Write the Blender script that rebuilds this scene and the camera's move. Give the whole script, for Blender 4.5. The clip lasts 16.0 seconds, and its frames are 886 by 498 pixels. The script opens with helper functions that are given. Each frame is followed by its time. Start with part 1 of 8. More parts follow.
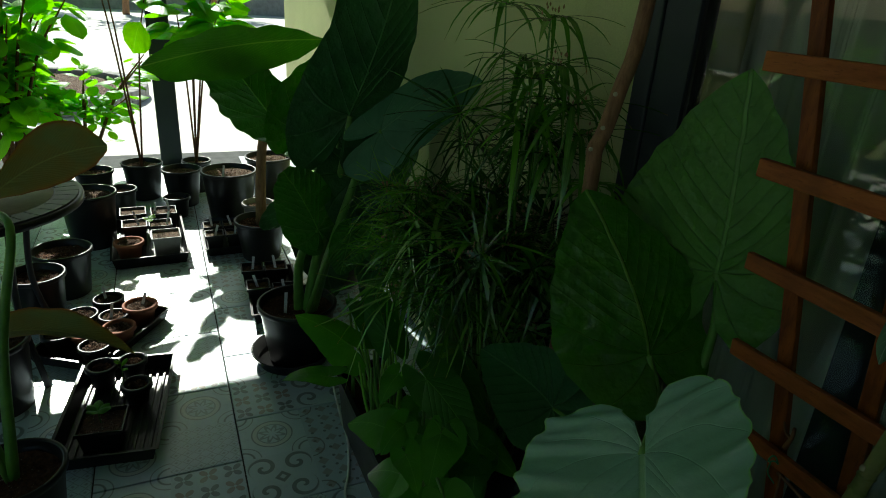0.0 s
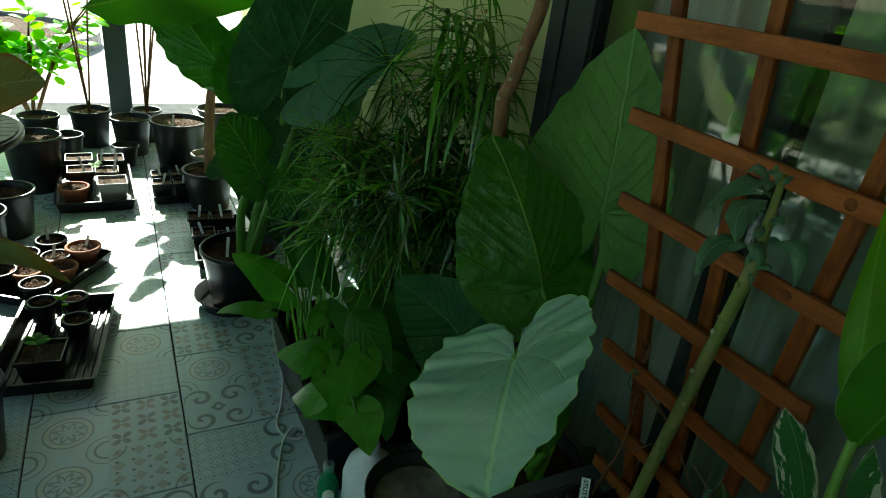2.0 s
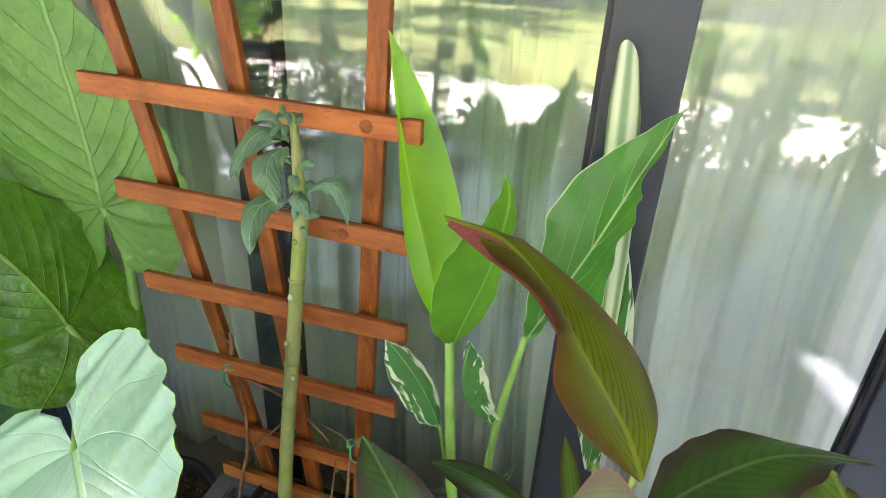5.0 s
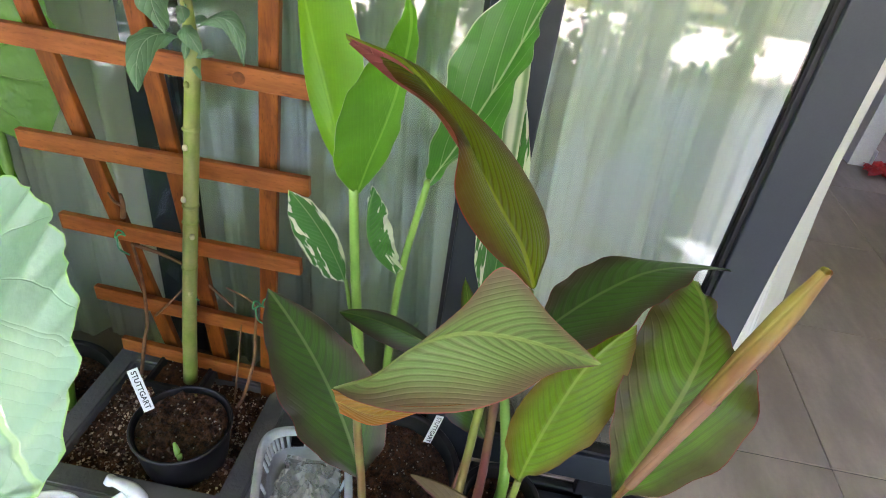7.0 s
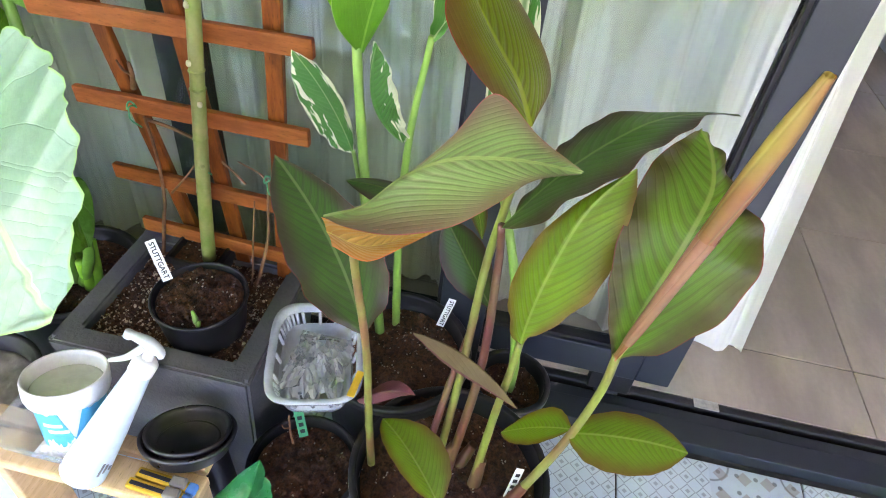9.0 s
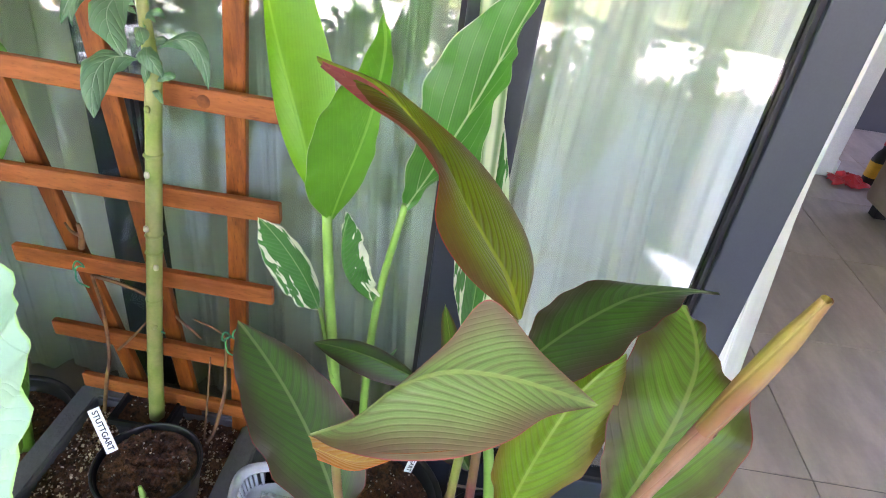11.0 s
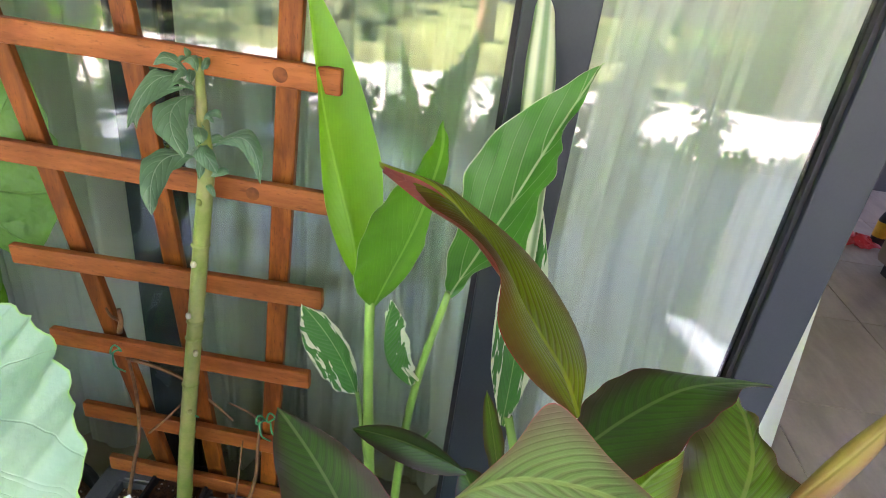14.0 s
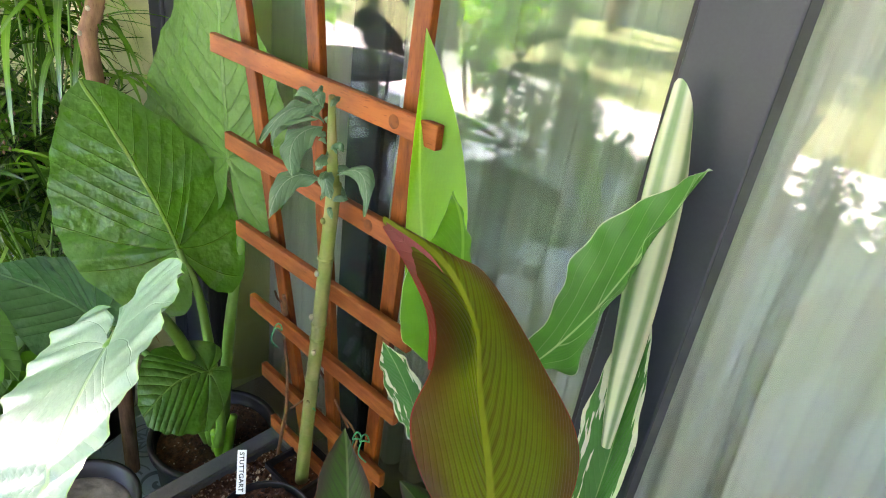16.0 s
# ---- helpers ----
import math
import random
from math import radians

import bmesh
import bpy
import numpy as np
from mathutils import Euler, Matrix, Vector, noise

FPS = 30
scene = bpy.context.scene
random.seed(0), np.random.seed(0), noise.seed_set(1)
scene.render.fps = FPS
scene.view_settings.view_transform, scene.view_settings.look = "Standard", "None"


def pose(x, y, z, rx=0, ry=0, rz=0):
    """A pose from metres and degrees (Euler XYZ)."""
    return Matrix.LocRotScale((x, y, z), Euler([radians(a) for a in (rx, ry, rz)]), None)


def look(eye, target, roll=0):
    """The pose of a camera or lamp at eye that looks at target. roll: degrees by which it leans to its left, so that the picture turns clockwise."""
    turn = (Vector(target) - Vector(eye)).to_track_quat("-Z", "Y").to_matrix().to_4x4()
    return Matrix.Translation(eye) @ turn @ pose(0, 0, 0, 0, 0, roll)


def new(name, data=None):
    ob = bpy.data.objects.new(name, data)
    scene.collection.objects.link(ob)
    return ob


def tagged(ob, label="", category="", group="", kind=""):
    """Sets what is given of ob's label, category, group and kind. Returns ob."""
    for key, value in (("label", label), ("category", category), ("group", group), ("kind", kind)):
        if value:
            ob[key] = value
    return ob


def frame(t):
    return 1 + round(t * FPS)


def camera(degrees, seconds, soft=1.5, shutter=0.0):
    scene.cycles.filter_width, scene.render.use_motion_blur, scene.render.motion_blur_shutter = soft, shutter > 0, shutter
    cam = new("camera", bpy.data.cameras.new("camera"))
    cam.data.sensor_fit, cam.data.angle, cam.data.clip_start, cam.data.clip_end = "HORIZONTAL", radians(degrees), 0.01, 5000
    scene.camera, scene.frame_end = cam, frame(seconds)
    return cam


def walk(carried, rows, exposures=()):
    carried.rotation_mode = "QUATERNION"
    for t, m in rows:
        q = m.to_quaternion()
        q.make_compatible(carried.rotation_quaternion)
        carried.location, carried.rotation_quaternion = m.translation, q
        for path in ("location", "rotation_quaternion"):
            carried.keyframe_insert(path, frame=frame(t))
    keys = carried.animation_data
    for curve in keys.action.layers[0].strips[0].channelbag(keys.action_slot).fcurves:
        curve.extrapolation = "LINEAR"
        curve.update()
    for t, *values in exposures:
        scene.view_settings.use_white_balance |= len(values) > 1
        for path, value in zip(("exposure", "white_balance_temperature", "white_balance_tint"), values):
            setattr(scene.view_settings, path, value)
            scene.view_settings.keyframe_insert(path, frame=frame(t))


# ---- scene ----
cam = camera(70.9, 16.0, 1.0)
PATH = [
    (0, (0.153, -0.03, 1.4), (0.9287, 1.6477, 0.637), 3.8),
    (0.5, (0.1753, -0.0571, 1.376), (1.0345, 1.5318, 0.518), 6.3),
    (1, (0.1985, -0.1102, 1.39), (1.0284, 1.5017, 0.545), 6.7),
    (1.5, (0.2094, -0.1724, 1.389), (1.0335, 1.4337, 0.527), 6.8),
    (2, (0.1943, -0.196, 1.391), (1.0662, 1.3946, 0.548), 7.2),
    (2.5, (0.1873, -0.1745, 1.398), (1.2445, 1.3091, 0.571), 5.3),
    (3, (0.2059, -0.139, 1.386), (1.4347, 1.1515, 0.477), 4.5),
    (3.5, (0.2301, -0.1196, 1.386), (1.6241, 0.9607, 0.444), 4.5),
    (4, (0.2668, -0.1087, 1.383), (1.7518, 0.8133, 0.412), 4.2),
    (4.5, (0.3165, -0.0894, 1.388), (1.889, 0.7427, 0.473), 2.6),
    (4.7, (0.3291, -0.0642, 1.391), (2.0167, 0.5558, 0.515), 2.5),
    (6.8, (0.28, -0.0666, 1.335), (1.9424, 0.0562, 0.23), 7.6),
    (7, (0.2727, -0.0809, 1.323), (1.9127, 0.0413, 0.185), 8.2),
    (7.5, (0.2456, -0.1171, 1.29), (1.8349, 0.0767, 0.091), 7.9),
    (8, (0.2148, -0.1338, 1.274), (1.7626, 0.0881, 0.027), 7.2),
    (8.5, (0.209, -0.1397, 1.253), (1.7066, 0.0758, -0.055), 6.6),
    (9, (0.2327, -0.135, 1.254), (1.7214, 0.0497, -0.069), 7.0),
    (9.5, (0.2607, -0.1191, 1.269), (1.8177, -0.0153, 0.017), 7.8),
    (10, (0.2834, -0.1023, 1.298), (1.9292, -0.0487, 0.163), 8.4),
    (12.5, (0.3141, -0.0345, 1.326), (2.0072, 0.0145, 0.263), 8.5),
    (13, (0.3199, -0.0286, 1.331), (2.0286, 0.0332, 0.294), 8.5),
    (13.5, (0.3224, -0.0185, 1.336), (2.0394, 0.0454, 0.312), 8.2),
    (14, (0.3138, -0.0134, 1.349), (2.0766, 0.0652, 0.408), 7.6),
    (14.5, (0.3222, -0.0149, 1.365), (2.1457, 0.0407, 0.547), 6.4),
    (15, (0.3687, -0.0621, 1.362), (2.1526, 0.1783, 0.49), 5.3),
    (15.5, (0.4708, -0.1781, 1.353), (1.9618, 0.752, 0.399), 7.7),
    (16, (0.478, -0.2741, 1.382), (1.8704, 0.8292, 0.464), 8.2),
]
walk(cam, [(t, look(eye, target, roll)) for t, eye, target, roll in PATH], [(0, 0.67, 6250, -2), (0.5, 1.52, 6200, -6), (2.0, 1.77, 6200, -6), (2.5, 2.87, 6200, -4), (3.0, 4.0, 6250, 6), (3.4, 4.74, 6180, 17), (4.0, 4.7, 6430, 33), (4.5, 4.82, 6630, 43), (7, 4.7, 6630, 43), (7.5, 4.94, 6630, 43), (8.5, 5.14, 6730, 47), (9.3, 5.22, 6480, 49), (10, 5.25, 6380, 50), (12.5, 4.84, 6280, 48), (13, 4.8, 6500, 46), (14, 4.72, 6580, 45), (15, 4.3, 6630, 43), (15.5, 4.5, 6630, 45), (16, 4.84, 6630, 45)])

# ---- world, sun, large lights ----
SUN_FROM = Vector((-0.13, 1.0, 0.0)).normalized()
SUN_ELEV = radians(34.8)
world = bpy.data.worlds.new("sky")
scene.world = world
world.use_nodes = True
wn, wl = world.node_tree.nodes, world.node_tree.links
sky = wn.new("ShaderNodeTexSky")
sky.sky_type = "NISHITA"
sky.sun_disc = False
sky.sun_elevation = SUN_ELEV
sky.sun_rotation = math.atan2(SUN_FROM.x, SUN_FROM.y)
wl.new(sky.outputs[0], wn["Background"].inputs[0])
wn["Background"].inputs[1].default_value = 0.052
sun = new("sun", bpy.data.lights.new("sun", "SUN"))
sun.data.energy, sun.data.angle, sun.data.color = 5.0, radians(0.6), (1.0, 0.95, 0.86)
to_sun = Vector((SUN_FROM.x * math.cos(SUN_ELEV), SUN_FROM.y * math.cos(SUN_ELEV), math.sin(SUN_ELEV)))
sun.matrix_world = look(to_sun * 30, (0, 0, 0))


# ---- materials ----
def nodes_of(name):
    m = bpy.data.materials.new(name)
    m.use_nodes = True
    return m, m.node_tree.nodes, m.node_tree.links


def math_node(n, l, op, a, b=None, c=None, clamp=False):
    x = n.new("ShaderNodeMath")
    x.operation, x.use_clamp = op, clamp
    for i, v in enumerate((a, b, c)):
        if v is None:
            continue
        if isinstance(v, (int, float)):
            x.inputs[i].default_value = v
        else:
            l.new(v, x.inputs[i])
    return x.outputs[0]


def mix_col(n, l, fac, a, b):
    x = n.new("ShaderNodeMix")
    x.data_type = "RGBA"
    for i, v in ((0, fac), (6, a), (7, b)):
        if isinstance(v, (int, float)):
            x.inputs[i].default_value = v
        elif isinstance(v, tuple):
            x.inputs[i].default_value = (*v, 1)
        else:
            l.new(v, x.inputs[i])
    return x.outputs[2]


def ramp(n, l, fac, lo, hi):
    x = n.new("ShaderNodeMapRange")
    x.interpolation_type = "SMOOTHSTEP"
    x.inputs[1].default_value, x.inputs[2].default_value = lo, hi
    l.new(fac, x.inputs[0])
    return x.outputs[0]


def noise_node(n, l, scale, detail=4.0, vec=None, rough=0.55):
    x = n.new("ShaderNodeTexNoise")
    x.inputs["Scale"].default_value, x.inputs["Detail"].default_value, x.inputs["Roughness"].default_value = scale, detail, rough
    if vec is not None:
        l.new(vec, x.inputs["Vector"])
    return x.outputs[0]


def coords(n):
    return n.new("ShaderNodeTexCoord").outputs["Object"]


def bump(n, l, bsdf, height, strength, dist):
    x = n.new("ShaderNodeBump")
    x.inputs["Strength"].default_value, x.inputs["Distance"].default_value = strength, dist
    l.new(height, x.inputs["Height"])
    l.new(x.outputs[0], bsdf.inputs["Normal"])


def plain(name, col, col2=None, rough=0.6, metal=0.0, scale=14.0, fine=120.0, bump_s=0.25, bump_d=0.002, vary=0.12, spec=0.5):
    """A surface with broad stains towards col2 and a fine grain."""
    m, n, l = nodes_of(name)
    b = n["Principled BSDF"]
    b.inputs["Metallic"].default_value = metal
    b.inputs["Specular IOR Level"].default_value = spec
    c = coords(n)
    big, small = noise_node(n, l, scale, 5, c), noise_node(n, l, fine, 3, c)
    col2 = col2 or tuple(v * 0.72 for v in col)
    base = mix_col(n, l, ramp(n, l, big, 0.35, 0.7), col, col2)
    info = n.new("ShaderNodeObjectInfo")
    hsv = n.new("ShaderNodeHueSaturation")
    l.new(base, hsv.inputs["Color"])
    jitter = math_node(n, l, "ADD", math_node(n, l, "MULTIPLY", info.outputs["Random"], vary), math_node(n, l, "MULTIPLY", small, 0.3))
    l.new(math_node(n, l, "ADD", jitter, 0.85 - vary / 2), hsv.inputs["Value"])
    l.new(hsv.outputs[0], b.inputs["Base Color"])
    l.new(math_node(n, l, "ADD", math_node(n, l, "MULTIPLY", big, 0.25), rough - 0.12, clamp=True), b.inputs["Roughness"])
    bump(n, l, b, small, bump_s, bump_d)
    return m


def soil_mat(name, col, speck, speck_col, grain=210):
    m, n, l = nodes_of(name)
    b = n["Principled BSDF"]
    c = coords(n)
    v = n.new("ShaderNodeTexVoronoi")
    v.inputs["Scale"].default_value = grain
    l.new(c, v.inputs["Vector"])
    big = noise_node(n, l, 85, 6, c, 0.75)
    patchy = ramp(n, l, noise_node(n, l, 14, 3, c), 0.32, 0.62)
    base = mix_col(n, l, ramp(n, l, big, 0.36, 0.66), tuple(x * 0.32 for x in col), tuple(x * 1.75 for x in col))
    base = mix_col(n, l, math_node(n, l, "MULTIPLY", patchy, 0.45), base, tuple(x * 0.5 for x in col))
    sep = n.new("ShaderNodeSeparateColor")
    l.new(v.outputs["Color"], sep.inputs[0])
    spot = math_node(n, l, "MULTIPLY", math_node(n, l, "LESS_THAN", sep.outputs[0], math_node(n, l, "MULTIPLY", math_node(n, l, "SUBTRACT", 1.45, patchy), speck)), math_node(n, l, "LESS_THAN", v.outputs["Distance"], 0.42))
    base = mix_col(n, l, spot, base, speck_col)
    l.new(base, b.inputs["Base Color"])
    b.inputs["Roughness"].default_value = 0.95
    bump(n, l, b, math_node(n, l, "ADD", math_node(n, l, "MULTIPLY", big, 2.0), math_node(n, l, "MULTIPLY", v.outputs["Distance"], 0.4)), 1.0, 0.012)
    return m


def leaf_mat(name, top, dark, vein, n_veins=14.0, vein_w=0.10, vein_amt=0.5, mid_w=0.035, edge=None, edge_from=0.93, rough=0.38,
             trans=0.3, relief=0.5, cream=None, stripe=None, bloom=0.0, blush=None, blister=0.0, ridge=0.3, spec=0.5, crease=None, tip=None, lines=0.0):
    """A leaf: midrib, side veins that sweep to the tip, fine lines between them, mottling, an edge, and light that shines through."""
    m, n, l = nodes_of(name)
    b = n["Principled BSDF"]
    b.inputs["Specular IOR Level"].default_value = spec
    uv = n.new("ShaderNodeUVMap")
    uv.uv_map = "leaf"
    sep = n.new("ShaderNodeSeparateXYZ")
    l.new(uv.outputs[0], sep.inputs[0])
    u, v = sep.outputs[0], math_node(n, l, "ABSOLUTE", sep.outputs[1])
    uv2 = n.new("ShaderNodeUVMap")
    uv2.uv_map = "rim"
    sep2 = n.new("ShaderNodeSeparateXYZ")
    l.new(uv2.outputs[0], sep2.inputs[0])
    rim = sep2.outputs[0]
    flow = sep2.outputs[1]
    c = coords(n)
    big, fine = noise_node(n, l, 9, 4, c), noise_node(n, l, 90, 3, c)
    sweep = math_node(n, l, "ADD", flow, math_node(n, l, "MULTIPLY", math_node(n, l, "SUBTRACT", big, 0.5), 0.012))
    ph = math_node(n, l, "FRACT", math_node(n, l, "MULTIPLY", math_node(n, l, "ADD", sweep, 3.0), n_veins))
    dist = math_node(n, l, "ABSOLUTE", math_node(n, l, "SUBTRACT", ph, 0.5))
    thin = math_node(n, l, "SUBTRACT", 1.15, math_node(n, l, "MULTIPLY", rim, 0.8))
    side = math_node(n, l, "SUBTRACT", 1.0, ramp(n, l, math_node(n, l, "DIVIDE", dist, math_node(n, l, "MULTIPLY", thin, vein_w)), 0.15, 1.0))
    side = math_node(n, l, "MULTIPLY", side, math_node(n, l, "SUBTRACT", 1.0, math_node(n, l, "MULTIPLY", math_node(n, l, "MULTIPLY", rim, rim), 0.75)))
    mid = math_node(n, l, "SUBTRACT", 1.0, ramp(n, l, v, mid_w * 0.4, mid_w))
    base = mix_col(n, l, ramp(n, l, big, 0.3, 0.7), top, dark)
    if blush:
        reach = math_node(n, l, "ADD", rim, math_node(n, l, "MULTIPLY", math_node(n, l, "SUBTRACT", big, 0.5), 0.5))
        base = mix_col(n, l, math_node(n, l, "MULTIPLY", ramp(n, l, reach, blush[3], blush[4]), 0.95), base, blush[:3])
    if stripe:
        soft = math_node(n, l, "MULTIPLY", ramp(n, l, dist, 0.30, 0.47), math_node(n, l, "MULTIPLY", math_node(n, l, "ADD", fine, 0.55), stripe[3]))
        base = mix_col(n, l, soft, base, stripe[:3])
    if cream:
        blot = math_node(n, l, "ADD", math_node(n, l, "MULTIPLY", math_node(n, l, "SUBTRACT", rim, 0.5), cream[3]), math_node(n, l, "MULTIPLY", noise_node(n, l, cream[4], 2, uv.outputs[0]), 1.0))
        base = mix_col(n, l, ramp(n, l, blot, 0.60, 0.64), base, cream[:3])
    if lines:
        hair = math_node(n, l, "ABSOLUTE", math_node(n, l, "SUBTRACT", math_node(n, l, "FRACT", math_node(n, l, "MULTIPLY", math_node(n, l, "ADD", sweep, 3.0), n_veins * 5.0)), 0.5))
        base = mix_col(n, l, math_node(n, l, "MULTIPLY", ramp(n, l, hair, 0.22, 0.46), lines), base, tuple(x * 0.45 for x in dark))
    base = mix_col(n, l, math_node(n, l, "MULTIPLY", side, vein_amt), base, crease or vein)
    base = mix_col(n, l, math_node(n, l, "MULTIPLY", mid, 0.7), base, vein)
    base = mix_col(n, l, math_node(n, l, "MULTIPLY", fine, 0.25), base, dark)
    if edge:
        base = mix_col(n, l, ramp(n, l, rim, edge_from, min(edge_from + 0.06, 1.0)), base, edge)
    if tip:
        base = mix_col(n, l, ramp(n, l, math_node(n, l, "ADD", u, math_node(n, l, "MULTIPLY", big, 0.25)), tip[3], tip[3] + 0.08), base, tip[:3])
    l.new(base, b.inputs["Base Color"])
    l.new(math_node(n, l, "ADD", math_node(n, l, "MULTIPLY", big, 0.15), rough - 0.07), b.inputs["Roughness"])
    b.inputs["Coat Weight"].default_value = bloom
    b.inputs["Coat Roughness"].default_value = 0.5
    slack = math_node(n, l, "SUBTRACT", 1.0, math_node(n, l, "MULTIPLY", dist, 2.0))
    swell = math_node(n, l, "MULTIPLY", math_node(n, l, "SUBTRACT", 1.0, math_node(n, l, "MULTIPLY", slack, slack)), ridge)
    h = math_node(n, l, "SUBTRACT", swell, math_node(n, l, "MULTIPLY", math_node(n, l, "MAXIMUM", mid, side), 0.5))
    h = math_node(n, l, "ADD", h, math_node(n, l, "MULTIPLY", fine, 0.25))
    if blister:
        h = math_node(n, l, "ADD", h, math_node(n, l, "MULTIPLY", noise_node(n, l, 38, 2, c), blister))
    bump(n, l, b, h, relief, 0.006)
    tr = n.new("ShaderNodeBsdfTranslucent")
    gam = n.new("ShaderNodeHueSaturation")
    gam.inputs["Saturation"].default_value, gam.inputs["Value"].default_value = 1.15, 1.6
    l.new(base, gam.inputs["Color"])
    l.new(gam.outputs[0], tr.inputs[0])
    mx = n.new("ShaderNodeMixShader")
    mx.inputs[0].default_value = trans
    l.new(b.outputs[0], mx.inputs[1])
    l.new(tr.outputs[0], mx.inputs[2])
    l.new(mx.outputs[0], n["Material Output"].inputs[0])
    return m


def glass_mat(name, tint, rough=0.0):
    """Double glazing: mostly see-through, mirroring more towards a grazing view."""
    m, n, l = nodes_of(name)
    n.remove(n["Principled BSDF"])
    t, g, f, mx = n.new("ShaderNodeBsdfTransparent"), n.new("ShaderNodeBsdfGlossy"), n.new("ShaderNodeLayerWeight"), n.new("ShaderNodeMixShader")
    t.inputs[0].default_value = (*tint, 1)
    g.inputs["Roughness"].default_value = rough
    f.inputs[0].default_value = 0.5
    share = math_node(n, l, "ADD", math_node(n, l, "MULTIPLY", math_node(n, l, "POWER", f.outputs["Facing"], 5.0), 0.93), 0.048)
    for a, b in ((share, mx.inputs[0]), (t.outputs[0], mx.inputs[1]), (g.outputs[0], mx.inputs[2]), (mx.outputs[0], n["Material Output"].inputs[0])):
        l.new(a, b)
    return m


def wood_mat(name, a, b_, rough=0.45, scale=3.0, axis=(1, 30, 30)):
    m, n, l = nodes_of(name)
    b = n["Principled BSDF"]
    b.inputs["Specular IOR Level"].default_value = 0.2
    mp = n.new("ShaderNodeMapping")
    mp.inputs["Scale"].default_value = axis
    l.new(coords(n), mp.inputs["Vector"])
    info = n.new("ShaderNodeObjectInfo")
    l.new(math_node(n, l, "MULTIPLY", info.outputs["Random"], 40.0), mp.inputs["Location"])
    g = noise_node(n, l, scale, 6, mp.outputs[0], 0.65)
    base = mix_col(n, l, ramp(n, l, g, 0.3, 0.7), a, b_)
    pores = noise_node(n, l, scale * 7, 3, mp.outputs[0], 0.7)
    base = mix_col(n, l, math_node(n, l, "MULTIPLY", ramp(n, l, pores, 0.56, 0.70), 0.55), base, tuple(x * 0.45 for x in b_))
    blot = noise_node(n, l, 16, 3, coords(n))
    base = mix_col(n, l, math_node(n, l, "MULTIPLY", ramp(n, l, blot, 0.52, 0.72), 0.5), base, tuple(x * 0.7 for x in b_))
    hsv = n.new("ShaderNodeHueSaturation")
    l.new(base, hsv.inputs["Color"])
    l.new(math_node(n, l, "ADD", math_node(n, l, "MULTIPLY", info.outputs["Random"], 0.3), 0.85), hsv.inputs["Value"])
    l.new(hsv.outputs[0], b.inputs["Base Color"])
    l.new(math_node(n, l, "ADD", math_node(n, l, "MULTIPLY", g, 0.3), rough - 0.15), b.inputs["Roughness"])
    bump(n, l, b, g, 0.35, 0.001)
    return m


ALU = plain("anthracite_aluminium", (0.023, 0.030, 0.037), (0.019, 0.025, 0.031), 0.46, 0.0, 3, 300, 0.05, 0.0005, spec=0.35)
STRIKE_METAL = plain("bare_metal", (0.55, 0.55, 0.52), (0.42, 0.42, 0.40), 0.4, 0.9, 60, 200, 0.1, 0.0005)
RUBBER = plain("black_gasket", (0.008, 0.008, 0.009), rough=0.6)
BLACK_PLASTIC = plain("black_plastic", (0.009, 0.009, 0.010), (0.020, 0.019, 0.018), 0.34, 0, 7, 60, 0.08, 0.001, spec=0.35)
SAUCER_BLACK = plain("dusty_black_plastic", (0.013, 0.014, 0.016), (0.032, 0.033, 0.035), 0.30, 0, 25, 120, 0.08, 0.001, spec=0.6)
PLANTER_GREY = plain("grey_planter", (0.072, 0.075, 0.080), (0.120, 0.118, 0.115), 0.66, 0, 7, 140, 0.7, 0.002)
WALL_YELLOW = plain("yellow_green_render", (0.62, 0.64, 0.30), (0.55, 0.57, 0.26), 0.9, 0, 2.5, 260, 0.7, 0.003)
# Kept grey to dim the light bounced off the unseen ceiling.
CEIL_GREY = plain("grey_ceiling", (0.26, 0.26, 0.25), (0.22, 0.22, 0.21), 0.9, 0, 1.5, 150, 0.2, 0.001)
DARK_WALL = plain("dark_grey_wall", (0.10, 0.10, 0.105), (0.085, 0.085, 0.09), 0.85, 0, 1.5, 200, 0.2, 0.001)
WHITE_PAINT = plain("white_paint", (0.78, 0.78, 0.77), (0.72, 0.72, 0.71), 0.6, 0, 4, 150, 0.1, 0.001)
TRELLIS_WOOD = wood_mat("red_brown_stained_wood", (0.30, 0.090, 0.018), (0.175, 0.044, 0.008), 0.5, 2.0, (24, 4, 24))
TRELLIS_UPRIGHT = wood_mat("red_brown_stained_upright", (0.27, 0.074, 0.009), (0.120, 0.028, 0.004), 0.45, 2.0, (22, 22, 4))
PINE = wood_mat("pale_pine", (0.68, 0.49, 0.28), (0.58, 0.39, 0.20), 0.55, 2.0, (5, 40, 40))
BARK = wood_mat("pale_bark", (0.33, 0.19, 0.10), (0.19, 0.10, 0.055), 0.7, 3, (30, 30, 5))
TWIG = plain("brown_twig", (0.19, 0.085, 0.030), (0.085, 0.038, 0.015), 0.75, 0, 40, 200, 0.5, 0.002)
KNOT = plain("dark_wood_knot", (0.085, 0.026, 0.007), (0.17, 0.050, 0.012), 0.5, 0, 60, 300, 0.3, 0.001, spec=0.15)
TERRACOTTA = plain("terracotta", (0.36, 0.12, 0.055), (0.25, 0.085, 0.045), 0.75, 0, 12, 150, 0.3, 0.001)
GREY_POT = plain("grey_plastic", (0.25, 0.235, 0.21), (0.18, 0.17, 0.15), 0.55, 0, 9, 90, 0.1, 0.001)
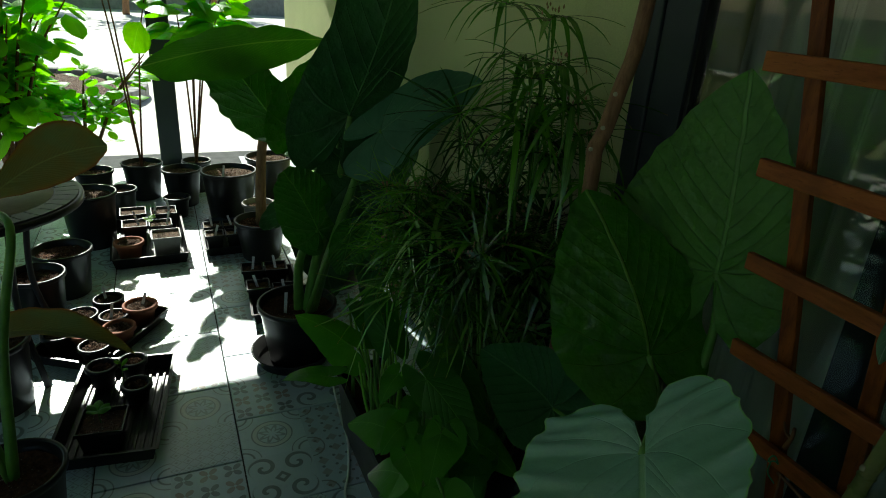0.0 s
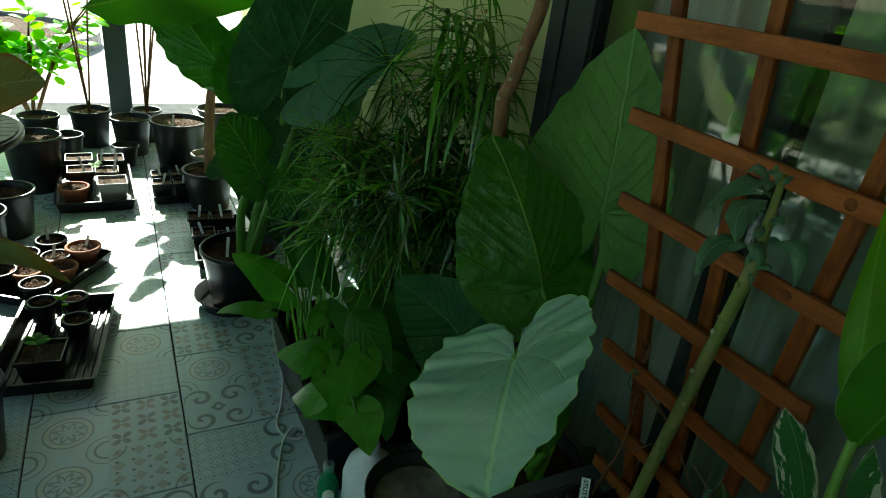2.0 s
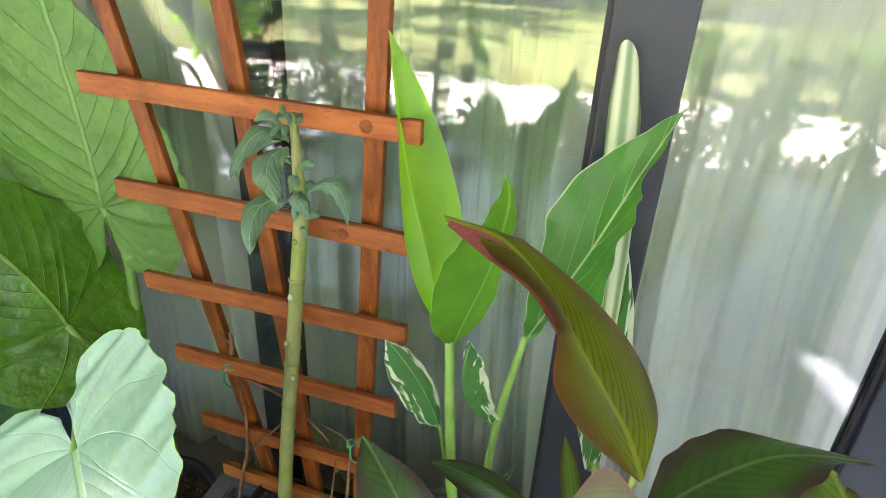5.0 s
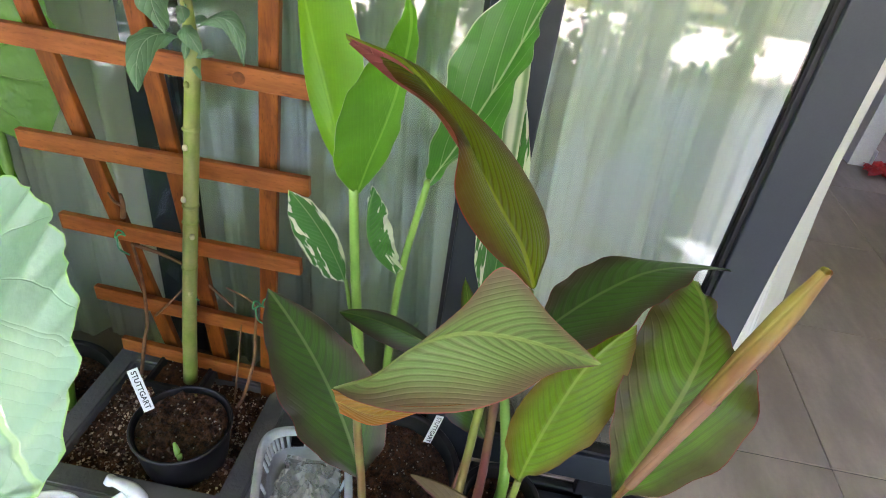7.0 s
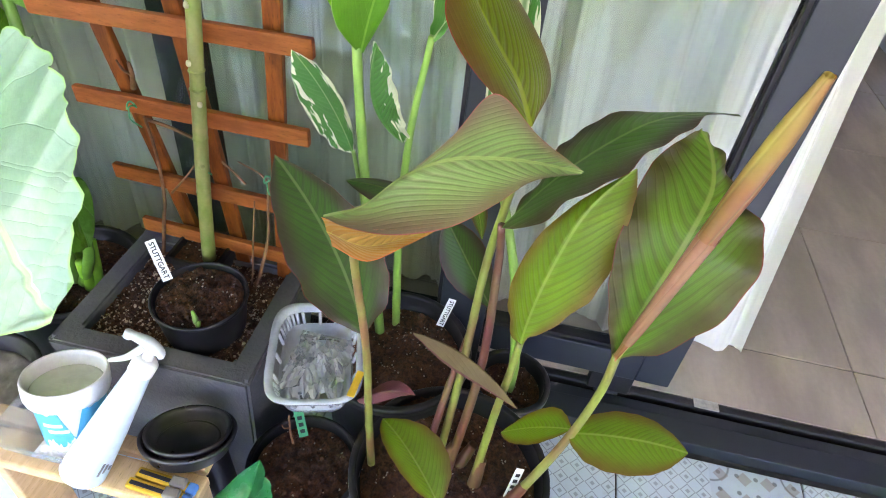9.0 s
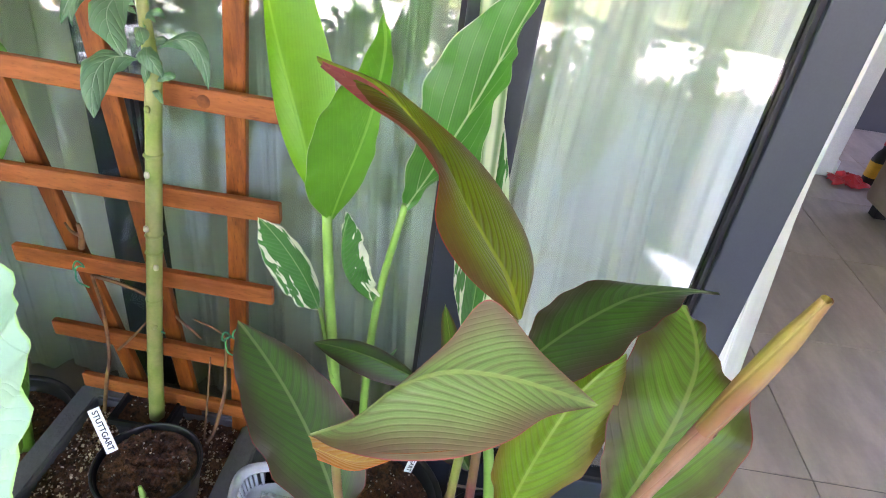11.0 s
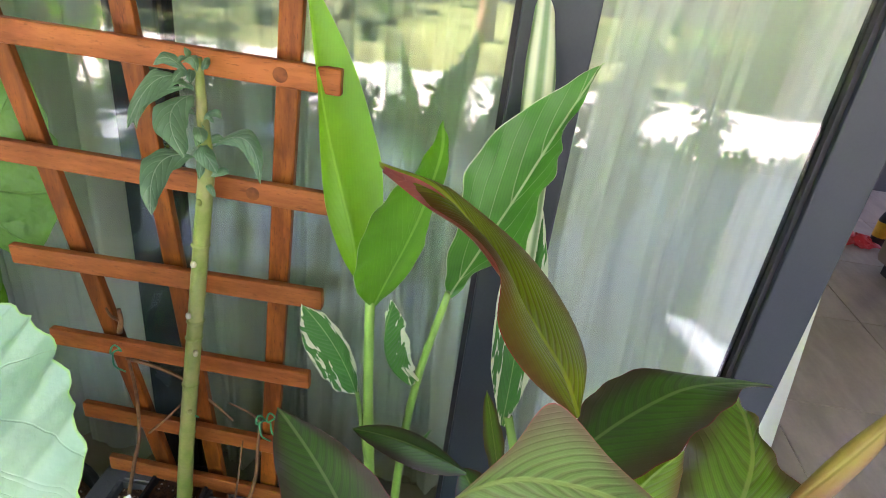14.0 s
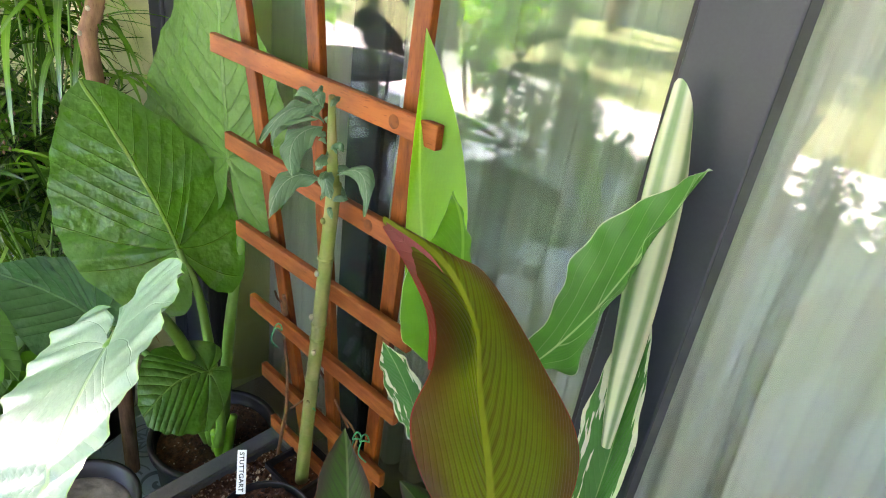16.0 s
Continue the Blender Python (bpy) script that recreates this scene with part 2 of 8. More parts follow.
SOIL = soil_mat("potting_soil", (0.125, 0.050, 0.021), 0.05, (0.46, 0.38, 0.29))
SOIL_PALE = soil_mat("soil_with_perlite", (0.175, 0.080, 0.036), 0.22, (0.60, 0.46, 0.29), 165)
GRIT = plain("pale_grit", (0.68, 0.54, 0.36), (0.50, 0.36, 0.21), 0.85, 0, 90, 300, 0.2, 0.001)
CRUMB = plain("soil_crumb", (0.125, 0.056, 0.028), (0.060, 0.027, 0.014), 0.95, 0, 60, 300, 0.4, 0.002)
SOIL_DRY = soil_mat("dry_soil", (0.19, 0.115, 0.072), 0.12, (0.45, 0.38, 0.30))
GLASS = glass_mat("window_glass", (0.885, 0.925, 0.890))
WHITE_PLASTIC = plain("white_plastic", (0.80, 0.81, 0.82), (0.74, 0.75, 0.76), 0.38, 0, 6, 90, 0.05, 0.0005)
TRIGGER_WHITE = plain("milky_plastic", (0.62, 0.66, 0.66), (0.54, 0.58, 0.58), 0.25, 0, 40, 120, 0.1, 0.001)
PALE_BLUE_PLASTIC = plain("pale_blue_plastic", (0.54, 0.68, 0.77), (0.48, 0.63, 0.74), 0.35, 0, 6, 90, 0.03, 0.0005)
CYAN_LABEL = plain("cyan_label", (0.03, 0.40, 0.66), (0.05, 0.46, 0.70), 0.4, 0, 8, 90, 0.05, 0.0005)
YELLOW_PLASTIC = plain("yellow_plastic", (0.75, 0.45, 0.02), rough=0.4)
BLUE_PLASTIC = plain("blue_plastic", (0.06, 0.24, 0.62), rough=0.4)
GREEN_FILM = plain("green_film", (0.006, 0.26, 0.085), (0.008, 0.17, 0.05), 0.28, 0, 30, 90, 0.3, 0.002)
GREEN_TIE = plain("green_tie", (0.02, 0.34, 0.16), rough=0.5)
RED_PLASTIC = plain("red_plastic", (0.62, 0.03, 0.03), rough=0.4)
INK = plain("black_ink", (0.012, 0.012, 0.015), rough=0.6)
INK_GREY = plain("faded_print", (0.16, 0.16, 0.17), (0.30, 0.31, 0.33), 0.6, 0, 60, 200, 0.05, 0.0005)
WHITE_CORD = plain("white_cable", (0.70, 0.72, 0.70), rough=0.45)

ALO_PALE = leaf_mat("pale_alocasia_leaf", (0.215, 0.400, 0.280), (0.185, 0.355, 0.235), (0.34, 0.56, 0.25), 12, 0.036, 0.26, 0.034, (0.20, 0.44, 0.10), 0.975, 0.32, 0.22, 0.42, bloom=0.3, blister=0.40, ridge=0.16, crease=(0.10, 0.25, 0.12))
ALO_DEEP = leaf_mat("deep_alocasia_leaf", (0.062, 0.215, 0.012), (0.040, 0.160, 0.010), (0.210, 0.390, 0.060), 8, 0.045, 0.55, 0.026, None, 0.98, 0.27, 0.3, 0.9, blister=1.0, ridge=0.12, spec=0.5)
ALO_BACK = leaf_mat("light_alocasia_leaf", (0.113, 0.279, 0.045), (0.081, 0.211, 0.032), (0.209, 0.399, 0.114), 8, 0.06, 0.4, 0.026, None, 0.98, 0.44, 0.35, 0.9, blister=1.6, ridge=0.3)
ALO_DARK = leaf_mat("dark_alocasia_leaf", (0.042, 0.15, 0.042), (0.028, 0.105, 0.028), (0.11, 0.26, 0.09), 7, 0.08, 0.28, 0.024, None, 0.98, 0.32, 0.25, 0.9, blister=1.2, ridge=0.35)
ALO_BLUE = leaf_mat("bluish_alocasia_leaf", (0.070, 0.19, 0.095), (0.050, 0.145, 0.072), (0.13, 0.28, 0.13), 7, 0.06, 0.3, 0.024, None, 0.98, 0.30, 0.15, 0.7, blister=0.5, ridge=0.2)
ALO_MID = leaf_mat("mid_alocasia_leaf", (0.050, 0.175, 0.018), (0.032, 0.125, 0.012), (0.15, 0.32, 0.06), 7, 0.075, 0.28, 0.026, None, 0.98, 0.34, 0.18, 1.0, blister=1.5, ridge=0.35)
# Darker copy of dark_alocasia_leaf: the shade along the wall is put into its colour.
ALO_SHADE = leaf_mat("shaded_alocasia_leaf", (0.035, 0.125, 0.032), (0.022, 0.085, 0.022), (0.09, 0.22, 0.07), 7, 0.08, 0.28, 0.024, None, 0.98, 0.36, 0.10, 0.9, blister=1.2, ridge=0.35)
ARROW_LEAF = leaf_mat("arrowhead_leaf", (0.085, 0.285, 0.018), (0.055, 0.21, 0.014), (0.14, 0.36, 0.05), 5, 0.05, 0.3, 0.022, None, 0.98, 0.36, 0.35, 0.3, blister=0.15, ridge=0.08, spec=0.3)
BRONZE_RED = (0.18, 0.027, 0.021)
CANNA_RED = leaf_mat("bronze_canna_leaf", (0.092, 0.215, 0.016), (0.070, 0.165, 0.014), (0.190, 0.270, 0.060), 17, 0.34, 0.48, 0.05, BRONZE_RED, 0.975, 0.33, 0.35, 0.25, stripe=(0.045, 0.028, 0.016, 0.10), blush=(0.060, 0.030, 0.015, 0.35, 0.88), ridge=0.08, spec=0.3, crease=(0.058, 0.040, 0.014), lines=0.28)
CANNA_FOLD = leaf_mat("folded_bronze_canna_leaf", (0.125, 0.185, 0.012), (0.095, 0.14, 0.012), (0.24, 0.30, 0.04), 19, 0.34, 0.55, 0.05, (0.22, 0.035, 0.028), 0.972, 0.33, 0.35, 0.25, stripe=(0.042, 0.022, 0.010, 0.15), blush=(0.085, 0.026, 0.012, 0.35, 0.92), ridge=0.08, spec=0.14, crease=(0.055, 0.024, 0.010), lines=0.35)
CANNA_RED_PALE = leaf_mat("bronze_canna_leaf_top", (0.165, 0.290, 0.095), (0.140, 0.245, 0.075), (0.260, 0.360, 0.120), 17, 0.34, 0.45, 0.045, (0.34, 0.085, 0.085), 0.97, 0.32, 0.3, 0.25, stripe=(0.085, 0.045, 0.030, 0.12), bloom=0.3, blush=(0.140, 0.075, 0.060, 0.30, 0.95), ridge=0.08, spec=0.3, crease=(0.095, 0.055, 0.040), lines=0.22)
CANNA_UNDER = leaf_mat("orange_canna_underside", (0.36, 0.25, 0.025), (0.26, 0.12, 0.025), (0.42, 0.36, 0.08), 14, 0.10, 0.3, 0.03, (0.50, 0.12, 0.03), 0.93, 0.4, 0.45, 0.5, blush=(0.30, 0.12, 0.016, 0.3, 1.0), ridge=0.4)
CANNA_LIME = leaf_mat("lime_bronze_canna_leaf", (0.150, 0.290, 0.017), (0.118, 0.235, 0.015), (0.250, 0.350, 0.083), 17, 0.34, 0.42, 0.045, (0.19, 0.055, 0.028), 0.98, 0.34, 0.45, 0.25, stripe=(0.085, 0.075, 0.018, 0.10), blush=(0.150, 0.075, 0.022, 0.42, 0.98), ridge=0.08, spec=0.3, crease=(0.095, 0.085, 0.016), lines=0.25)
CANNA_GREEN = leaf_mat("green_canna_leaf", (0.095, 0.30, 0.022), (0.075, 0.24, 0.018), (0.20, 0.42, 0.08), 16, 0.07, 0.2, 0.035, (0.42, 0.55, 0.26), 0.98, 0.36, 0.45, 0.2, ridge=0.10, lines=0.28)
CANNA_BRIGHT = leaf_mat("bright_canna_leaf", (0.19, 0.47, 0.02), (0.15, 0.39, 0.018), (0.28, 0.54, 0.07), 16, 0.07, 0.15, 0.035, (0.42, 0.60, 0.20), 0.985, 0.38, 0.5, 0.2, ridge=0.10, lines=0.25)
CANNA_VAR = leaf_mat("variegated_canna_leaf", (0.055, 0.22, 0.045), (0.042, 0.175, 0.036), (0.25, 0.42, 0.16), 18, 0.05, 0.12, 0.03, (0.62, 0.66, 0.46), 0.965, 0.4, 0.4, 0.4, cream=(0.72, 0.74, 0.56, 0.40, 5.5), ridge=0.3)
CANNA_CREAM = leaf_mat("cream_canna_leaf", (0.055, 0.22, 0.04), (0.042, 0.175, 0.034), (0.25, 0.42, 0.16), 18, 0.05, 0.12, 0.03, (0.66, 0.69, 0.48), 0.95, 0.4, 0.4, 0.4, cream=(0.72, 0.75, 0.57, 0.42, 5.0), ridge=0.3)
CANNA_DARK = leaf_mat("dark_bronze_canna_leaf", (0.040, 0.115, 0.018), (0.028, 0.080, 0.014), (0.130, 0.200, 0.070), 16, 0.34, 0.38, 0.045, (0.15, 0.028, 0.03), 0.97, 0.33, 0.3, 0.12, stripe=(0.030, 0.028, 0.018, 0.10), blush=(0.046, 0.026, 0.021, 0.38, 0.88), ridge=0.06, spec=0.3, crease=(0.030, 0.026, 0.018), lines=0.25)
CANNA_STREAK = leaf_mat("streaked_canna_leaf", (0.055, 0.235, 0.032), (0.042, 0.185, 0.028), (0.46, 0.58, 0.33), 5, 0.045, 0.4, 0.035, (0.62, 0.69, 0.46), 0.965, 0.36, 0.4, 0.25, ridge=0.12, lines=0.2)
CANNA_FLUSH = leaf_mat("flushed_canna_underside", (0.27, 0.085, 0.060), (0.20, 0.050, 0.042), (0.30, 0.13, 0.08), 10, 0.1, 0.25, 0.001, (0.30, 0.05, 0.05), 0.9, 0.38, 0.3, 0.3, ridge=0.1)
CANNA_DRY = leaf_mat("dry_canna_bract", (0.17, 0.135, 0.045), (0.13, 0.085, 0.04), (0.20, 0.16, 0.06), 10, 0.1, 0.2, 0.03, (0.13, 0.05, 0.035), 0.85, 0.6, 0.4, 0.4, ridge=0.08)
CANNA_DRY_RED = leaf_mat("dry_red_canna_bract", (0.17, 0.045, 0.045), (0.12, 0.04, 0.04), (0.2, 0.08, 0.06), 10, 0.1, 0.2, 0.03, None, 0.9, 0.55, 0.4, 0.4, ridge=0.08)
CANNA_WRAP = leaf_mat("bronze_leaf_wrap", (0.33, 0.19, 0.10), (0.26, 0.12, 0.07), (0.36, 0.26, 0.12), 6, 0.12, 0.4, 0.001, (0.24, 0.06, 0.04), 0.93, 0.42, 0.3, 0.4, ridge=0.2)
CANNA_ROLL = leaf_mat("rolled_cream_leaf", (0.68, 0.71, 0.53), (0.60, 0.65, 0.45), (0.045, 0.19, 0.03), 5.2, 0.42, 0.9, 0.001, None, 0.95, 0.42, 0.4, 0.3, ridge=0.2)
CANNA_SPEAR_LEAF = leaf_mat("rolled_bronze_leaf", (0.30, 0.27, 0.05), (0.24, 0.15, 0.045), (0.40, 0.38, 0.10), 4, 0.25, 0.4, 0.001, (0.25, 0.05, 0.03), 0.96, 0.38, 0.3, 0.4, blush=(0.24, 0.085, 0.04, 0.5, 1.0), ridge=0.3)
SEDGE = leaf_mat("sedge_leaf", (0.095, 0.265, 0.022), (0.050, 0.16, 0.014), (0.15, 0.33, 0.05), 3, 0.05, 0.0, 0.10, None, 0.98, 0.22, 0.24, 0.2, spec=0.9, tip=(0.36, 0.22, 0.08, 1.06))
FAR_LEAF = leaf_mat("garden_leaf", (0.19, 0.44, 0.04), (0.14, 0.35, 0.03), (0.26, 0.5, 0.09), 7, 0.06, 0.3, 0.03, None, 0.98, 0.42, 0.6, 0.3)
SMALL_LEAF = leaf_mat("grey_green_leaf", (0.120, 0.235, 0.125), (0.075, 0.165, 0.080), (0.28, 0.40, 0.26), 6, 0.06, 0.4, 0.04, None, 0.98, 0.45, 0.3, 0.6, blister=0.8, ridge=0.15)
BANANA = leaf_mat("banana_leaf", (0.065, 0.20, 0.02), (0.045, 0.15, 0.015), (0.22, 0.36, 0.08), 30, 0.10, 0.3, 0.03, None, 0.98, 0.4, 0.45, 0.4)
STALK_GREEN = plain("green_stalk", (0.11, 0.27, 0.03), (0.08, 0.21, 0.025), 0.45, 0, 30, 200, 0.2, 0.001)
STALK_CANNA = plain("canna_stalk", (0.16, 0.215, 0.03), (0.155, 0.075, 0.028), 0.45, 0, 9, 200, 0.15, 0.001)
STALK_RED = plain("red_canna_sheath", (0.105, 0.024, 0.018), (0.12, 0.075, 0.022), 0.45, 0, 14, 200, 0.15, 0.001)
STALK_PALE = plain("pale_canna_stalk", (0.19, 0.36, 0.06), (0.13, 0.28, 0.045), 0.45, 0, 12, 200, 0.15, 0.001)
CANE = plain("green_cane", (0.135, 0.190, 0.030), (0.225, 0.225, 0.075), 0.55, 0, 22, 200, 0.3, 0.002)
# The orange rim is sun shining through the leaf, put into its colour.
BANANA_OLD_SUNRIM = leaf_mat("yellowing_leaf_with_sun_rim", (0.12, 0.17, 0.07), (0.16, 0.13, 0.035), (0.24, 0.26, 0.1), 26, 0.10, 0.3, 0.03, (0.20, 0.09, 0.03), 0.9, 0.4, 0.3, 0.4, blush=(0.30, 0.13, 0.02, 0.7, 1.2))
SCAR = plain("pale_leaf_scar", (0.50, 0.46, 0.32), (0.36, 0.34, 0.2), 0.8)
ARROW_STALK = plain("bright_green_stalk", (0.20, 0.46, 0.03), (0.14, 0.36, 0.025), 0.4, 0, 12, 150, 0.2, 0.001)
GREY_STONE = plain("grey_stone", (0.36, 0.35, 0.33), (0.26, 0.255, 0.24), 0.85, 0, 5, 60, 0.5, 0.004)
LAWN = plain("lawn_grass", (0.20, 0.25, 0.065), (0.26, 0.28, 0.10), 0.95, 0, 1.5, 60, 0.8, 0.02)


def film_mat(name, col, clear, rough=0.3):
    """Thin translucent plastic: part see-through, part milky."""
    m, n, l = nodes_of(name)
    b = n["Principled BSDF"]
    b.inputs["Base Color"].default_value = (*col, 1)
    b.inputs["Roughness"].default_value = rough
    t, mx = n.new("ShaderNodeBsdfTransparent"), n.new("ShaderNodeMixShader")
    k = noise_node(n, l, 40, 3, coords(n))
    l.new(math_node(n, l, "ADD", math_node(n, l, "MULTIPLY", k, 0.3), clear - 0.15, clamp=True), mx.inputs[0])
    l.new(b.outputs[0], mx.inputs[1])
    l.new(t.outputs[0], mx.inputs[2])
    l.new(mx.outputs[0], n["Material Output"].inputs[0])
    return m


CLEAR = film_mat("clear_plastic", (0.66, 0.72, 0.75), 0.74, 0.12)
CLEAR_WHITE = film_mat("translucent_white_plastic", (0.66, 0.71, 0.74), 0.55, 0.2)
FILM = film_mat("clear_film", (0.62, 0.65, 0.62), 0.60, 0.12)


# ---- building tools ----
def thing(name, place=(0, 0, 0), label="", category="", group="", kind=""):
    ob = new(name)
    ob.location = place
    return tagged(ob, label, category, group, kind)


def link(name, bm, material, parent=None, label="", smooth=True, place=None):
    me = bpy.data.meshes.new(name)
    bm.normal_update()
    bm.to_mesh(me)
    bm.free()
    if material:
        me.materials.append(material)
    if smooth:
        me.shade_smooth()
    ob = new(name, me)
    if place is not None:
        ob.location = place
    if parent is not None:
        ob.parent = parent
    if label:
        ob["label"] = label
    return ob


def part(name, bm, material, parent, label="", smooth=True):
    """A mesh given in world places, hung under a thing or a part."""
    origin = Vector(parent.location)
    up = parent.parent
    while up is not None:
        origin += Vector(up.location)
        up = up.parent
    bmesh.ops.translate(bm, verts=bm.verts, vec=-origin)
    return link(name, bm, material, parent, label, smooth)


def solid(name, bm, material, label="", category="", kind="", group="", smooth=False):
    return tagged(link(name, bm, material, smooth=smooth), label, category, group, kind)


def box(lo, hi, bevel=0.0, bm=None, m=None):
    bm = bm or bmesh.new()
    r = bmesh.ops.create_cube(bm, size=1)
    lo, hi = Vector(lo), Vector(hi)
    d = hi - lo
    mat = Matrix.Translation((lo + hi) / 2) @ Matrix.Diagonal((*d, 1))
    bmesh.ops.transform(bm, matrix=mat, verts=r["verts"])
    if bevel:
        es = list({e for v in r["verts"] for e in v.link_edges})
        out = bmesh.ops.bevel(bm, geom=es, offset=bevel, segments=2, profile=0.5, affect="EDGES")
        vs = list({v for f in out["faces"] for v in f.verts} | {v for v in r["verts"] if v.is_valid})
    else:
        vs = r["verts"]
    if m is not None:
        bmesh.ops.transform(bm, matrix=m, verts=[v for v in vs if v.is_valid])
    return bm


def beam(p, q, w, d, up=(0, 0, 1), bevel=0.002, bm=None):
    """A bar of section w by d from p to q; w lies along up's side of it."""
    p, q = Vector(p), Vector(q)
    y = (q - p).normalized()
    x = Vector(up).cross(y).normalized()
    z = y.cross(x) * -1
    z = x.cross(y)
    L = (q - p).length
    m = Matrix((x, y, z)).transposed().to_4x4()
    m.translation = p
    return box((-d / 2, 0, -w / 2), (d / 2, L, w / 2), bevel, bm, m)


def lathe(profile, segments=36, bm=None, centre=(0, 0, 0), sx=1.0, sy=1.0):
    """A turned body: profile is a list of (radius, height)."""
    bm = bm or bmesh.new()
    c = Vector(centre)
    rings = []
    for r, z in profile:
        if r < 1e-6:
            rings.append([bm.verts.new(c + Vector((0, 0, z)))])
        else:
            rings.append([bm.verts.new(c + Vector((sx * r * math.cos(a * math.tau / segments), sy * r * math.sin(a * math.tau / segments), z))) for a in range(segments)])
    for a, b in zip(rings, rings[1:]):
        for i in range(segments):
            j = (i + 1) % segments
            if len(a) == 1 and len(b) > 1:
                bm.faces.new((a[0], b[j], b[i]))
            elif len(b) == 1 and len(a) > 1:
                bm.faces.new((a[i], a[j], b[0]))
            elif len(a) > 1:
                bm.faces.new((a[i], a[j], b[j], b[i]))
    return bm


def spline(points, n):
    """A smooth line through the points, with n steps between each two."""
    pts = [Vector(p) for p in points]
    pts = [pts[0] * 2 - pts[1]] + pts + [pts[-1] * 2 - pts[-2]]
    out = []
    for i in range(1, len(pts) - 2):
        a, b, c, d = pts[i - 1:i + 3]
        for k in range(n):
            t = k / n
            out.append(0.5 * ((2 * b) + (c - a) * t + (2 * a - 5 * b + 4 * c - d) * t * t + (3 * b - a - 3 * c + d) * t ** 3))
    return out + [pts[-2]]


def tube(points, radii, sides=10, steps=5, bm=None, cap=True):
    """A round stem through the points; radii one number or one for each point."""
    bm = bm or bmesh.new()
    line = spline(points, steps) if steps > 1 else [Vector(p) for p in points]
    if isinstance(radii, (int, float)):
        radii = [radii] * len(points)
    n = len(line)
    side = None
    rings = []
    for i, p in enumerate(line):
        d = (line[min(i + 1, n - 1)] - line[max(i - 1, 0)]).normalized()
        if side is None:
            side = d.orthogonal().normalized()
        side = (side - d * side.dot(d)).normalized()
        other = d.cross(side)
        f = i / (n - 1) * (len(radii) - 1)
        k = min(int(f), len(radii) - 2)
        r = radii[k] + (radii[k + 1] - radii[k]) * (f - k)
        rings.append([bm.verts.new(p + r * (math.cos(a * math.tau / sides) * side + math.sin(a * math.tau / sides) * other)) for a in range(sides)])
    for a, b in zip(rings, rings[1:]):
        for i in range(sides):
            j = (i + 1) % sides
            bm.faces.new((a[i], a[j], b[j], b[i]))
    if cap:
        bm.faces.new(rings[0][::-1])
        bm.faces.new(rings[-1])
    return bm


def curve_of(table, x):
    """Smooth reading of a table of (x, y)."""
    if x <= table[0][0]:
        return table[0][1]
    for (a, fa), (b, fb) in zip(table, table[1:]):
        if x <= b:
            t = (x - a) / (b - a)
            t = t * t * (3 - 2 * t) * 0.35 + t * 0.65
            return fa + (fb - fa) * t
    return table[-1][1]


HEART = ((0, 1.0), (6, 0.955), (14, 0.87), (25, 0.775), (40, 0.685), (60, 0.60), (80, 0.555), (100, 0.53), (120, 0.515), (140, 0.49), (155, 0.44), (165, 0.35), (172, 0.20), (176, 0.06))
ARROW = ((0, 1.0), (5, 0.93), (12, 0.78), (22, 0.62), (38, 0.50), (60, 0.43), (85, 0.41), (110, 0.43), (135, 0.49), (150, 0.50), (162, 0.42), (170, 0.22), (176, 0.05))
LANCE = ((0.0, 0.10), (0.06, 0.30), (0.15, 0.60), (0.28, 0.88), (0.42, 1.0), (0.56, 0.97), (0.70, 0.82), (0.82, 0.58), (0.91, 0.34), (0.97, 0.13), (1.0, 0.012))
PADDLE = ((0.0, 0.06), (0.05, 0.28), (0.14, 0.62), (0.30, 0.93), (0.45, 1.0), (0.60, 0.95), (0.75, 0.76), (0.86, 0.50), (0.94, 0.24), (0.98, 0.09), (1.0, 0.015))
OVAL = ((0.0, 0.05), (0.08, 0.42), (0.2, 0.78), (0.38, 0.98), (0.55, 1.0), (0.72, 0.88), (0.86, 0.60), (0.95, 0.28), (1.0, 0.02))


class Blade:
    """The surface of a leaf: a midrib from j to t, and what one half-width to the left and to the right means in space."""

    def __init__(self, j, t, left, right, bow=(0, 0, 0), at=0.4, curl=0.0, seed=0, wave=0.0, waves=9.0, end=(0, 0, 0), skew=(0, 0), twist=0.0):
        self.j, self.t, self.bow, self.end = Vector(j), Vector(t), Vector(bow), Vector(end)
        self.curl, self.wave, self.waves, self.seed = curl, wave, waves, seed
        self.skew, self.twist, self.where = skew, twist, at
        m = self.mid(at)
        self.l, self.r = Vector(left) - m, Vector(right) - m
        n = (self.t - self.j).cross(self.r - self.l)
        self.n = n.normalized()
        self.size = (self.t - self.j).length

    def mid(self, s):
        k = min(max(s, 0.0), 1.0)
        e = max(s - 0.7, 0.0) / 0.3
        return self.j + (self.t - self.j) * s + self.bow * 4 * k * (1 - k) + self.end * e * e

    def at(self, s, w, rim):
        side = self.r if w >= 0 else self.l
        if self.twist:
            side = Matrix.Rotation(self.twist * (s - self.where), 3, self.t - self.j) @ side
        a = abs(w)
        p = self.mid(s) + side * (a - self.curl * 0.25 * a * a)
        p += self.n * self.curl * side.length * a * a
        if self.wave:
            k = self.seed * 1.7 + (0.0 if w >= 0 else 2.1)
            ripple = math.sin(s * self.waves * 2.2 + k) + 0.55 * math.sin(s * self.waves * 4.1 + 1.3 * k)
            p += self.n * self.wave * self.size * rim ** 3 * ripple
            p += side * 1.2 * self.wave * rim ** 4 * math.sin(s * self.waves * 3.1 + k * 2)
        q = p * 9.0 + Vector((self.seed, 0, 0))
        p += self.n * self.size * 0.012 * noise.noise(q) * min(1.0, a * 3)
        return p


